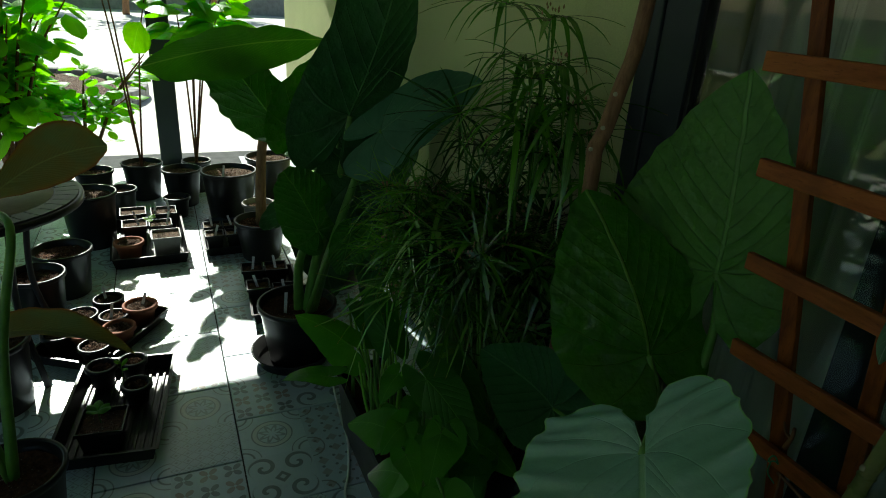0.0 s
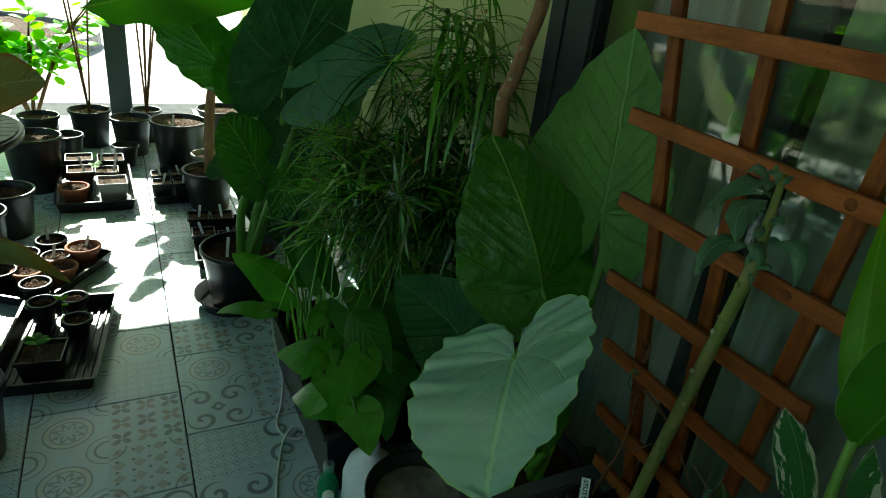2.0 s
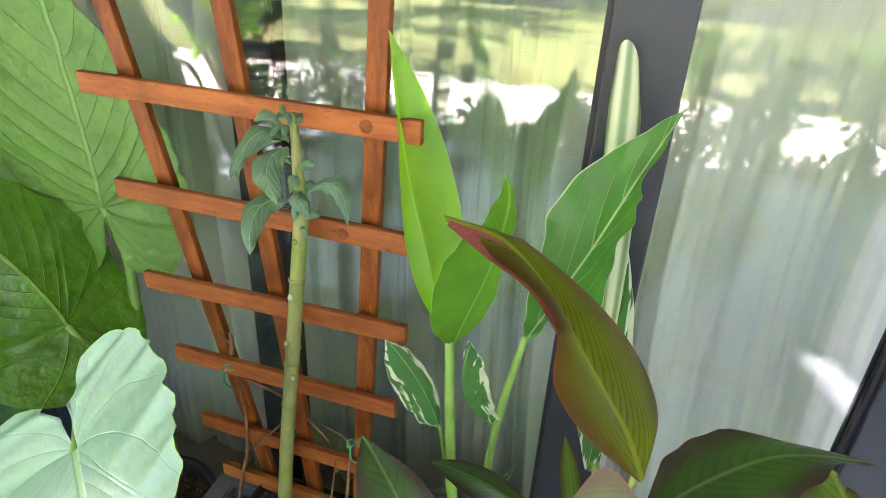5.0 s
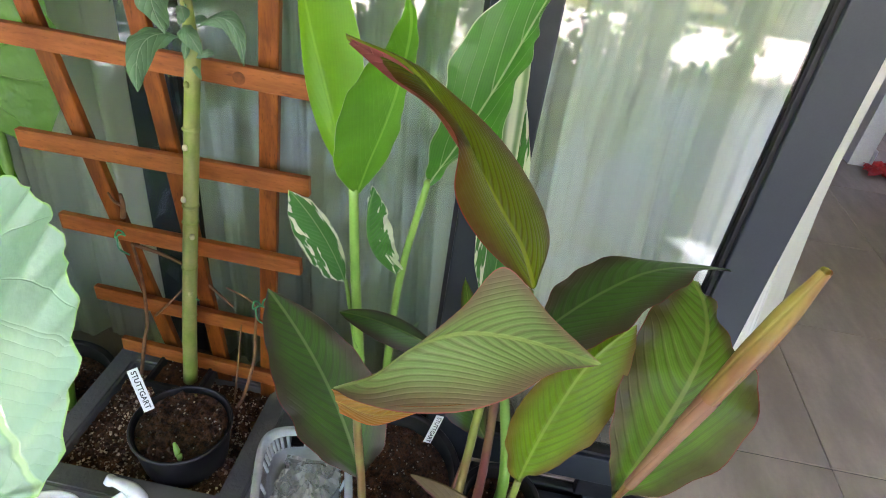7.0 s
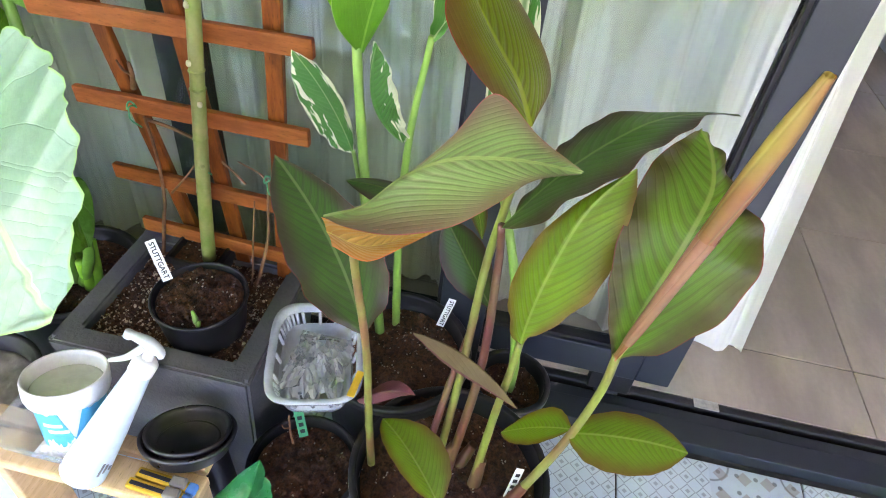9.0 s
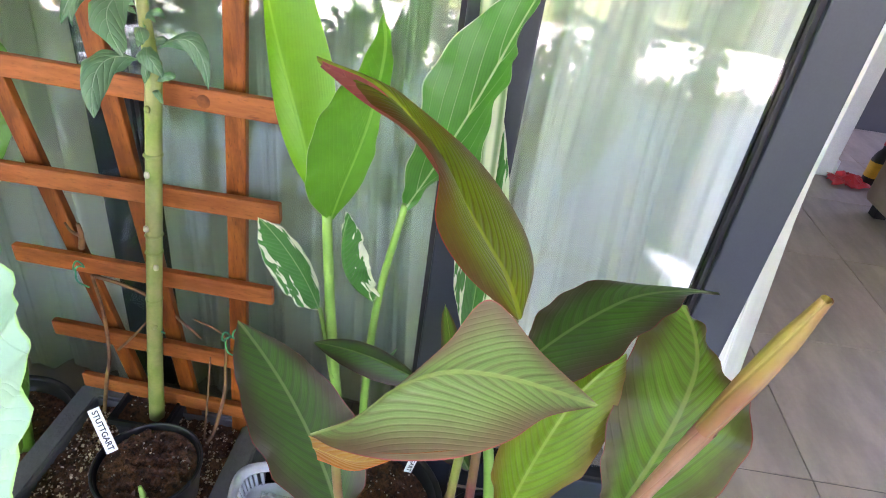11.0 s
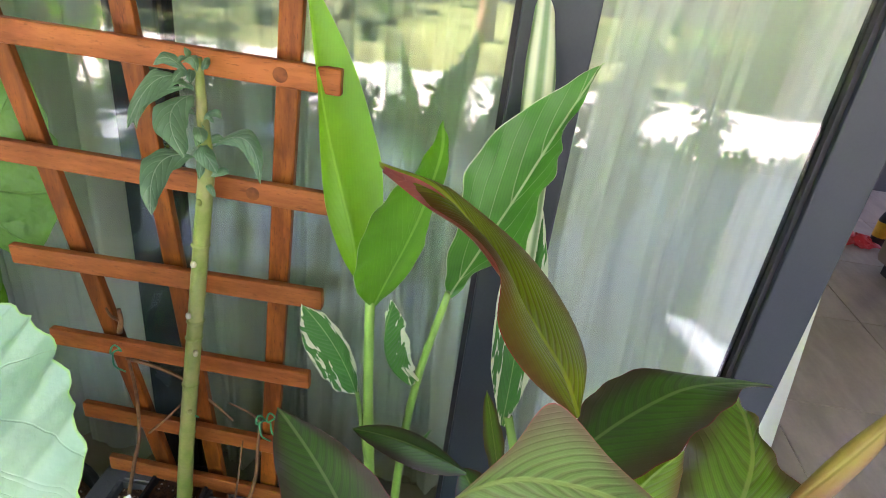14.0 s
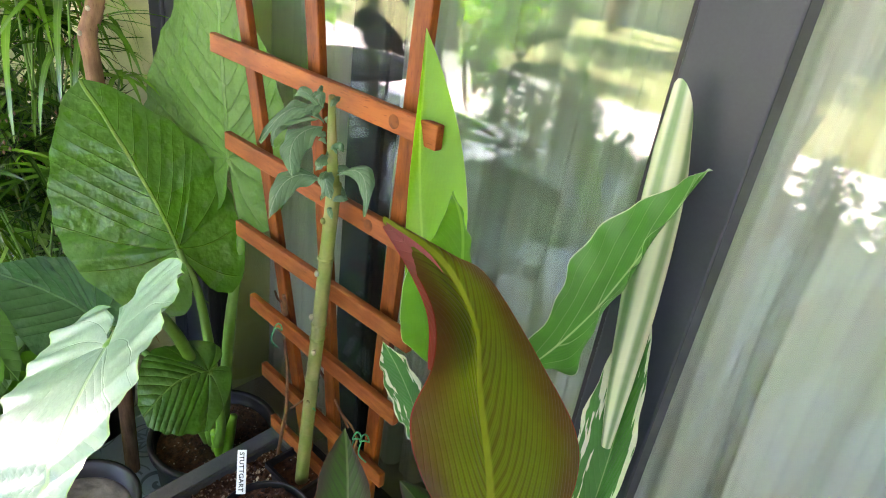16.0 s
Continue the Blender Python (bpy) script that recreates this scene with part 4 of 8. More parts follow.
# ---- the trellis ----
def trellis():
    ob = thing("trellis", (1.0, 0.38, 0.38), "red-brown stained wooden fan trellis standing in the grey planter", "trellis")
    slats = [((0.990, 0.632, 1.180), (0.978, 0.148, 1.177)), ((1.000, 0.617, 1.028), (0.985, 0.155, 1.028)), ((1.012, 0.611, 0.868), (0.992, 0.166, 0.885)),
             ((1.022, 0.587, 0.724), (1.003, 0.184, 0.735)), ((1.032, 0.566, 0.573), (1.012, 0.205, 0.580)), ((1.035, 0.540, 0.455), (1.020, 0.225, 0.455)),
             ((0.980, 0.66, 1.335), (0.968, 0.13, 1.335)), ((0.970, 0.69, 1.49), (0.958, 0.11, 1.49))]
    wood = [part("slat", beam(p, q, 0.029, 0.012, (0, 0, 1), 0.002), TRELLIS_WOOD, ob, smooth=False) for p, q in slats]
    for slat, x, y, z in ((wood[0], 0.9725, 0.215, 1.177), (wood[1], 0.982, 0.253, 1.027)):
        bm = lathe([(0, 0.0005), (0.006, 0.0005), (0.0085, 0)], 16)
        bmesh.ops.transform(bm, matrix=Matrix.Translation((x, y, z)) @ Matrix.Rotation(-math.pi / 2, 4, "Y"), verts=bm.verts)
        part("knot", bm, KNOT, slat, "dark wood knot")
    for p, q in (((1.044, 0.438, 0.37), (0.985, 0.648, 1.62)), ((1.040, 0.352, 0.37), (0.978, 0.432, 1.62)), ((1.030, 0.268, 0.37), (0.972, 0.186, 1.62))):
        part("upright", beam(Vector(p) + Vector((0.012, 0, 0)), Vector(q) + Vector((0.012, 0, 0)), 0.027, 0.013, (0, -1, 0), 0.002), TRELLIS_UPRIGHT, ob, smooth=False)
    return ob


trellis()


# ---- grey planter with its pot ----
def planter():
    x0, x1, y0, y1, h, w = 0.772, 1.085, 0.218, 0.575, 0.40, 0.042
    ob = thing("planter_box", (0.93, 0.40, 0), "dark grey square planter box filled with speckled soil", "planter")
    bm = bmesh.new()
    t = 0.035
    outer = [(x0, y0), (x1, y0), (x1, y1), (x0, y1)]
    low = [(x0 + t, y0 + t), (x1 - t, y0 + t), (x1 - t, y1 - t), (x0 + t, y1 - t)]
    inn = [(x0 + w, y0 + w), (x1 - w, y0 + w), (x1 - w, y1 - w), (x0 + w, y1 - w)]
    rings = [[bm.verts.new((x, y, z)) for x, y in r] for r, z in ((low, 0.0), (outer, h), (inn, h), (inn, h - 0.09))]
    for a, b in zip(rings, rings[1:]):
        for i in range(4):
            j = (i + 1) % 4
            bm.faces.new((a[i], a[j], b[j], b[i]))
    bm.faces.new(rings[0][::-1])
    bm.faces.new(rings[-1])
    bmesh.ops.bevel(bm, geom=[e for e in bm.edges if all(abs(v.co.z - h) < 0.001 for v in e.verts) or abs(e.verts[0].co.z - e.verts[1].co.z) > 0.3], offset=0.005, segments=2, affect="EDGES")
    part("box", bm, PLANTER_GREY, ob, smooth=False)
    bm = bmesh.new()
    bmesh.ops.create_grid(bm, x_segments=60, y_segments=70, size=0.5)
    for v in bm.verts:
        x, y = (x0 + x1) / 2 + v.co.x * (x1 - x0 - 2 * w), (y0 + y1) / 2 + v.co.y * (y1 - y0 - 2 * w)
        v.co = (x, y, h - 0.020 + 0.008 * noise.noise(Vector((x * 40, y * 40, 0))) + 0.006 * noise.noise(Vector((x * 130, y * 130, 3))))
    earth = part("soil", bm, SOIL_PALE, ob, "speckled soil with pale grit")
    spread = lambda rnd: (rnd.uniform(x0 + w + 0.004, x1 - w - 0.004), rnd.uniform(y0 + w + 0.004, y1 - w - 0.004), h - 0.018 + rnd.uniform(0, 0.006))
    part("grit", crumbs(1050, spread, 0.0022, 5), GRIT, earth, "pale grains of grit")["kind"] = "stuff"
    part("soil_lump", crumbs(900, spread, 0.0034, 6), CRUMB, earth, "brown soil crumbs")["kind"] = "stuff"
    return ob


planter()
round_pot((0.886, 0.350, 0.352), 0.080, 0.064, 0.110, "round black plastic pot sunk in the planter's soil", fill=0.009, seed=4, lip=0.001, lip_h=0.006)

# ---- pots of the cannas ----
round_pot((0.975, 0.025, 0), 0.138, 0.115, 0.33, "large round black plastic pot of the variegated canna", fill=0.035, seed=1)
round_pot((0.765, -0.125, 0), 0.158, 0.128, 0.31, "large round black plastic pot of the bronze canna", fill=0.04, seed=2)
round_pot((0.735, 0.118, 0), 0.092, 0.076, 0.27, "round black plastic pot with speckled soil", soil=SOIL, fill=0.02, seed=3, lip=0.004, lip_h=0.012)
round_pot((1.020, -0.205, 0), 0.072, 0.058, 0.25, "small round black plastic pot behind the bronze canna", fill=0.03, seed=5)
round_pot((1.005, 0.722, 0), 0.132, 0.108, 0.31, "round black plastic pot of the elephant-ear plant", fill=0.03, seed=6)


# ---- alocasia leaves ----
def stalk(points, r0, r1, mat, parent, name="stalk", sides=10, label=""):
    n = len(points)
    return part(name, tube(points, [r0 + (r1 - r0) * i / (n - 1) for i in range(n)], sides, 6), mat, parent, label)


def alocasia():
    ob = thing("alocasia", (0.98, 0.70, 0.28), "large elephant-ear plant with heart-shaped leaves in a black pot", "plant")
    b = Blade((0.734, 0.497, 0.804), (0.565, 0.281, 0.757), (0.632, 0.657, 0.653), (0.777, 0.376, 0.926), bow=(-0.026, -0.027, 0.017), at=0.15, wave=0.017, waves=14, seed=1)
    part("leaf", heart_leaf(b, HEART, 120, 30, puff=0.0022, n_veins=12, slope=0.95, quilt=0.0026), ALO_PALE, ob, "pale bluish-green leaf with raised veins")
    b = Blade((0.966, 0.747, 0.777), (0.898, 0.929, 1.059), (0.793, 0.837, 0.794), (1.080, 0.758, 0.886), bow=(0.001, -0.043, -0.009), at=0.15, wave=0.010, waves=10, seed=2)
    part("leaf", heart_leaf(b, HEART, 130, 34, puff=0.005, n_veins=8, slope=0.62, quilt=0.010), ALO_DEEP, ob, "deep green quilted leaf")
    b = Blade((1.060, 0.720, 0.952), (1.068, 0.756, 1.313), (1.040, 1.005, 0.971), (1.098, 0.578, 1.012), bow=(-0.005, -0.014, -0.046), at=0.15, wave=0.008, waves=12, seed=3)
    part("leaf", heart_leaf(b, HEART, 120, 30, puff=0.003, n_veins=8, slope=0.62, quilt=0.008), ALO_BACK, ob, "light green leaf with a yellowed tip")
    b = Blade((0.839, 0.853, 0.608), (0.708, 0.948, 0.719), (0.730, 0.851, 0.562), (0.835, 0.828, 0.749), bow=(0.022, 0.002, -0.008), at=0.2, wave=0.008, seed=4)
    part("leaf", heart_leaf(b, HEART, 90, 22, puff=0.005, n_veins=7, slope=0.6, quilt=0.006), ALO_DARK, ob, "dark green leaf")
    b = Blade((0.930, 0.590, 0.600), (0.800, 0.575, 0.575), (0.862, 0.645, 0.655), (0.868, 0.535, 0.520), bow=(0, 0, 0.025), at=0.2, wave=0.008, seed=21)
    part("leaf", heart_leaf(b, HEART, 90, 20, puff=0.005, n_veins=7, quilt=0.008), ALO_MID, ob, "young deep green leaf")
    for pts, r in (([(0.99, 0.70, 0.30), (0.92, 0.63, 0.60), (0.82, 0.56, 0.80), (0.734, 0.497, 0.801)], 0.014),
                   ([(1.0, 0.70, 0.30), (0.985, 0.675, 0.50), (0.985, 0.715, 0.68), (0.966, 0.747, 0.774)], 0.013),
                   ([(1.01, 0.70, 0.30), (1.04, 0.70, 0.60), (1.085, 0.715, 0.82), (1.063, 0.72, 0.950)], 0.014),
                   ([(0.98, 0.71, 0.30), (0.93, 0.76, 0.48), (0.87, 0.83, 0.58), (0.84, 0.853, 0.606)], 0.009),
                   ([(0.985, 0.68, 0.30), (0.965, 0.62, 0.42), (0.947, 0.60, 0.55), (0.931, 0.59, 0.599)], 0.012)):
        stalk(pts, r, r * 0.5, STALK_GREEN, ob)
    for p, q in (((0.995, 0.660, 0.285), (1.015, 0.655, 0.395)), ((0.990, 0.672, 0.285), (0.968, 0.655, 0.378))):
        p, q = Vector(p), Vector(q)
        part("leaf_base", tube([p, p.lerp(q, 0.5) + Vector((0, 0, 0.006)), q], [0.013, 0.012, 0.008], 10, 5), ARROW_STALK, ob, "bright green cut stalk")
    return ob


alocasia()


# ---- cannas ----
def bronze_canna():
    ob = thing("bronze_canna", (0.765, -0.125, 0.27), "bronze-leaved canna with dark striped leaves in a black pot", "plant")

    def leaf(words, mat, prof, *a, **k):
        return part("leaf", long_leaf(Blade(*a, **k), prof, 34, 14), mat, ob, words)

    def bent(words, mat, mid, left, right, **k):
        return part("leaf", draped_leaf(mid, left, right, **k), mat, ob, words)

    bent("bronze leaf folded upright with a red edge", CANNA_FOLD,
         [(0.762, -0.138, 0.957), (0.778, -0.119, 0.990), (0.797, -0.097, 1.010), (0.822, -0.060, 1.047), (0.852, -0.025, 1.080), (0.852, 0.022, 1.124), (0.830, 0.076, 1.149)],
         [(0.758, -0.135, 0.959), (0.745, -0.081, 1.009), (0.752, -0.049, 1.050), (0.777, -0.043, 1.088), (0.807, -0.013, 1.106), (0.828, 0.034, 1.120), (0.829, 0.075, 1.146)],
         [(0.766, -0.140, 0.958), (0.842, -0.150, 0.968), (0.895, -0.126, 0.994), (0.892, -0.074, 1.052), (0.900, 0.002, 1.100), (0.872, 0.026, 1.122), (0.832, 0.077, 1.150)], belly=-0.10, slope=0.95)
    bent("reddish underside of the leaf's folded edge", CANNA_FLUSH,
         [(0.792, -0.047, 1.078), (0.825, -0.020, 1.090), (0.836, 0.028, 1.122), (0.829, 0.070, 1.145)],
         [(0.771, -0.044, 1.087), (0.800, -0.013, 1.106), (0.822, 0.032, 1.119), (0.826, 0.072, 1.143)],
         [(0.810, -0.046, 1.070), (0.842, -0.024, 1.084), (0.845, 0.024, 1.126), (0.830, 0.072, 1.147)], belly=0.05)
    bent("pale striped leaf bent over, red at its rim", CANNA_RED_PALE,
         [(0.634, 0.023, 0.907), (0.650, -0.007, 0.914), (0.666, -0.039, 0.943), (0.668, -0.076, 0.966), (0.656, -0.113, 0.983), (0.632, -0.148, 1.002), (0.610, -0.179, 1.015)],
         [(0.634, 0.023, 0.908), (0.655, -0.010, 0.914), (0.675, -0.042, 0.940), (0.695, -0.074, 0.973), (0.717, -0.103, 1.008), (0.665, -0.147, 1.004), (0.610, -0.180, 1.016)],
         [(0.634, 0.023, 0.906), (0.622, -0.001, 0.910), (0.612, -0.043, 0.920), (0.600, -0.090, 0.949), (0.591, -0.123, 0.986), (0.600, -0.147, 1.007), (0.610, -0.179, 1.014)], belly=0.06, slope=0.75)
    leaf("dark bronze leaf with a dry tip", CANNA_DARK, PADDLE, (0.816, -0.129, 0.787), (0.857, -0.313, 0.972), (0.914, -0.172, 0.850), (0.766, -0.246, 0.933), bow=(0.011, 0.006, 0.017), at=0.5, skew=(0.75, -0.40), twist=0.32, end=(-0.012, -0.027, -0.004), seed=7, wave=0.012)
    leaf("lime green leaf with bronze stripes", CANNA_LIME, PADDLE, (0.792, -0.184, 0.617), (0.771, -0.230, 0.929), (0.802, -0.155, 0.717), (0.769, -0.252, 0.742), bow=(-0.021, 0.013, 0.019), at=0.45, skew=(0, 0.42), twist=0.63, end=(0.004, -0.018, -0.002), seed=8, wave=0.010)
    bent("broad bronze-green leaf", CANNA_RED,
         [(0.780, -0.303, 0.638), (0.765, -0.306, 0.736), (0.765, -0.314, 0.811), (0.780, -0.325, 0.862), (0.815, -0.338, 0.895), (0.845, -0.333, 0.918), (0.865, -0.318, 0.934)],
         [(0.780, -0.302, 0.637), (0.755, -0.270, 0.740), (0.758, -0.255, 0.805), (0.780, -0.255, 0.859), (0.820, -0.269, 0.905), (0.850, -0.295, 0.924), (0.866, -0.318, 0.935)],
         [(0.780, -0.305, 0.637), (0.755, -0.363, 0.721), (0.760, -0.399, 0.809), (0.800, -0.403, 0.862), (0.830, -0.369, 0.885), (0.855, -0.346, 0.915), (0.864, -0.319, 0.934)], belly=0.05, ripple=0.004)
    leaf("dark green leaf with a bronze edge", CANNA_DARK, PADDLE, (0.740, 0.016, 0.634), (0.922, 0.204, 0.751), (0.809, 0.148, 0.664), (0.823, 0.028, 0.730), bow=(0.005, -0.015, 0.0), at=0.5, seed=10, wave=0.010)
    leaf("small leaf held level above the tiles", CANNA_LIME, OVAL, (0.778, -0.283, 0.465), (0.800, -0.465, 0.452), (0.835, -0.375, 0.470), (0.738, -0.365, 0.452), bow=(0, 0, 0.012), at=0.5, seed=31, wave=0.002)
    leaf("small leaf folded along its rib", CANNA_LIME, LANCE, (0.782, -0.286, 0.470), (0.832, -0.195, 0.345), (0.840, -0.255, 0.430), (0.782, -0.225, 0.400), bow=(0, 0, 0.01), at=0.5, seed=32, wave=0.002)
    leaf("young lime leaf low over the soil", CANNA_LIME, OVAL, (0.690, -0.120, 0.330), (0.772, -0.006, 0.400), (0.705, -0.040, 0.400), (0.765, -0.105, 0.385), bow=(0, 0, 0.02), at=0.5, seed=33, wave=0.002)
    leaf("dark leaf wrapped round the stems", CANNA_DARK, LANCE, (0.866, -0.135, 0.600), (0.915, -0.050, 0.705), (0.872, -0.060, 0.645), (0.925, -0.110, 0.660), at=0.5, seed=34)
    leaf("dark leaf reaching past the basket", CANNA_DARK, LANCE, (0.880, -0.055, 0.735), (0.935, 0.105, 0.722), (0.940, 0.015, 0.728), (0.885, 0.010, 0.720), bow=(0, 0, 0.012), at=0.4, seed=35)
    leaf("withered bract hanging down", CANNA_DRY, LANCE, (0.760, -0.045, 0.632), (0.787, -0.205, 0.482), (0.777, -0.112, 0.578), (0.759, -0.118, 0.566), bow=(0, 0, 0.03), at=0.5, twist=1.0, seed=36)
    leaf("withered red bract round a stem", CANNA_DRY_RED, OVAL, (0.748, 0.028, 0.470), (0.765, -0.055, 0.490), (0.775, -0.010, 0.494), (0.752, -0.010, 0.476), bow=(0, 0, 0.015), at=0.5, twist=1.4, seed=37)
    leaf("narrow olive leaf standing between the stems", CANNA_RED, LANCE, (0.905, -0.105, 0.690), (0.952, -0.066, 0.812), (0.918, -0.072, 0.755), (0.940, -0.098, 0.748), at=0.5, seed=38, wave=0.006)
    # the rolled young leaf
    a, b = Vector((0.767, -0.301, 0.659)), Vector((0.677, -0.329, 1.086))
    roll = [0.0045, 0.0065, 0.0072, 0.008, 0.0092, 0.0105, 0.0115, 0.0105, 0.005]
    spear = part("rolled_leaf", rolled(a, b, roll, 1.3, 0.4, 2.2), CANNA_SPEAR_LEAF, ob, "tightly rolled young leaf")
    part("leaf_wrap", rolled(a, b, [r * 1.16 for r in roll], 0.85, 3.6, 2.6, 0.10, 0.58), CANNA_WRAP, spear, "reddish outer wrap of the rolled leaf")
    top, low = [(0.634, 0.025, 0.905), (0.622, -0.016, 0.912), (0.614, -0.057, 0.929), (0.606, -0.091, 0.951)], [(0.642, 0.019, 0.866), (0.652, -0.012, 0.846), (0.645, -0.052, 0.884), (0.612, -0.091, 0.945)]
    bent("orange underside of the bent leaf hanging down", CANNA_UNDER, [tuple((Vector(p) + Vector(q)) / 2) for p, q in zip(top, low)], top, low, belly=0.08)
    # stems with their red sheaths
    for pts, r0, r1, mat, words in (
            ([(0.765, 0.008, 0.258), (0.750, 0.010, 0.42), (0.737, 0.012, 0.60), (0.700, 0.015, 0.78), (0.657, 0.006, 0.880)], 0.0085, 0.005, STALK_CANNA, "green and red stem"),
            ([(0.795, -0.100, 0.265), (0.825, -0.112, 0.48), (0.850, -0.118, 0.68), (0.832, -0.128, 0.80), (0.812, -0.140, 0.915)], 0.009, 0.006, STALK_CANNA, "green stem"),
            ([(0.785, -0.120, 0.265), (0.822, -0.140, 0.50), (0.838, -0.135, 0.70), (0.818, -0.129, 0.79)], 0.010, 0.006, STALK_RED, "red-sheathed stem"),
            ([(0.770, -0.165, 0.265), (0.800, -0.175, 0.43), (0.795, -0.182, 0.56), (0.792, -0.184, 0.62)], 0.009, 0.006, STALK_CANNA, "green stem"),
            ([(0.735, -0.215, 0.265), (0.762, -0.262, 0.38), (0.778, -0.290, 0.47), (0.782, -0.305, 0.57), (0.767, -0.301, 0.665)], 0.0095, 0.007, STALK_CANNA, "green and red stem"),
            ([(0.770, -0.070, 0.265), (0.790, -0.085, 0.36), (0.822, -0.098, 0.46), (0.862, -0.118, 0.58)], 0.009, 0.006, STALK_RED, "red-sheathed stem")):
        stalk(pts, r0 * 0.8, r1 * 0.8, mat, ob, "stem", 10, words)
    for p, q in (((0.790, -0.105, 0.262), (0.800, -0.125, 0.335)), ((0.770, -0.168, 0.262), (0.785, -0.172, 0.33)), ((0.735, -0.215, 0.262), (0.752, -0.245, 0.34)), ((0.800, -0.135, 0.262), (0.815, -0.155, 0.318))):
        p, q = Vector(p), Vector(q)
        bm = tube([p, p.lerp(q, 0.5), q], [0.0115, 0.0105, 0.0085], 10, 4, cap=False)
        part("sheath", bm, STALK_RED, ob, "dry red sheath at a stem's foot")
    return ob


bronze_canna()


def variegated_canna():
    ob = thing("variegated_canna", (0.985, 0.04, 0.30), "variegated canna with green and cream leaves in a black pot", "plant")

    def leaf(words, mat, prof, *a, **k):
        return part("leaf", long_leaf(Blade(*a, **k), prof, 30, 12), mat, ob, words)

    def bent(words, mat, mid, left, right, **k):
        return part("leaf", draped_leaf(mid, left, right, **k), mat, ob, words)

    bent("bright green upright leaf", CANNA_BRIGHT,
         [(0.940, 0.111, 0.952), (0.950, 0.120, 0.998), (0.960, 0.138, 1.052), (0.965, 0.156, 1.113), (0.970, 0.170, 1.172), (0.980, 0.183, 1.234), (0.986, 0.192, 1.283)],
         [(0.938, 0.111, 0.953), (0.940, 0.134, 0.990), (0.950, 0.155, 1.042), (0.955, 0.165, 1.114), (0.960, 0.170, 1.174), (0.975, 0.183, 1.234), (0.986, 0.193, 1.283)],
         [(0.940, 0.109, 0.952), (0.965, 0.093, 1.021), (0.985, 0.098, 1.078), (0.995, 0.115, 1.129), (0.995, 0.137, 1.187), (0.990, 0.165, 1.242), (0.986, 0.191, 1.282)], belly=0.08, slope=0.9)
    bent("green leaf folded at the base", CANNA_GREEN,
         [(0.970, 0.094, 0.901), (0.945, 0.075, 0.962), (0.928, 0.058, 1.012), (0.912, 0.043, 1.062), (0.895, 0.032, 1.111), (0.876, 0.025, 1.154), (0.859, 0.026, 1.187)],
         [(0.968, 0.096, 0.901), (0.915, 0.106, 0.955), (0.902, 0.107, 0.993), (0.888, 0.096, 1.051), (0.876, 0.074, 1.096), (0.866, 0.043, 1.140), (0.860, 0.027, 1.186)],
         [(0.972, 0.091, 0.901), (0.935, 0.053, 0.973), (0.915, 0.035, 1.027), (0.908, 0.031, 1.065), (0.893, 0.020, 1.115), (0.875, 0.018, 1.153), (0.858, 0.025, 1.187)], belly=0.10, slope=0.8, ripple=0.002)
    bent("green leaf with cream streaks and a cream edge", CANNA_STREAK,
         [(0.965, 0.001, 0.938), (0.990, -0.017, 0.966), (1.010, -0.035, 0.999), (1.020, -0.057, 1.046), (1.020, -0.078, 1.102), (1.015, -0.097, 1.156), (1.005, -0.125, 1.231)],
         [(0.965, 0.003, 0.935), (1.010, 0.011, 0.956), (1.050, 0.004, 1.007), (1.065, 0.004, 1.065), (1.055, -0.031, 1.133), (1.030, -0.083, 1.189), (1.006, -0.125, 1.231)],
         [(0.965, -0.003, 0.935), (0.965, -0.038, 0.987), (0.960, -0.078, 1.008), (0.965, -0.083, 1.073), (0.975, -0.098, 1.122), (0.990, -0.099, 1.155), (1.004, -0.126, 1.231)], belly=0.06, slope=0.8, ripple=0.003)
    leaf("small cream-splashed leaf", CANNA_VAR, OVAL, (0.993, 0.112, 0.730), (0.957, 0.182, 0.895), (0.974, 0.171, 0.788), (0.994, 0.133, 0.825), bow=(0.003, -0.005, 0.006), at=0.5, seed=14, wave=0.018, waves=12)
    leaf("small cream-splashed leaf", CANNA_CREAM, OVAL, (0.981, 0.034, 0.772), (0.943, 0.065, 0.930), (0.954, 0.070, 0.878), (0.983, 0.039, 0.820), bow=(-0.013, 0.021, -0.008), at=0.5, seed=15, wave=0.022, waves=12)
    leaf("small cream shoot low on the stalk", CANNA_CREAM, LANCE, (1.030, 0.030, 0.575), (1.066, 0.000, 0.618), (1.040, 0.012, 0.602), (1.055, 0.022, 0.590), at=0.5, seed=19)
    stalk([(1.030, 0.070, 0.295), (1.005, 0.085, 0.55), (0.985, 0.095, 0.75), (0.968, 0.099, 0.915)], 0.0095, 0.0065, STALK_PALE, ob)
    stalk([(1.060, 0.045, 0.295), (1.030, 0.043, 0.55), (1.000, 0.030, 0.76), (0.968, 0.002, 0.940)], 0.0085, 0.0045, STALK_PALE, ob)
    stalk([(0.995, 0.090, 0.60), (1.0, 0.105, 0.68), (0.993, 0.112, 0.735)], 0.005, 0.003, STALK_PALE, ob)
    return ob


variegated_canna()


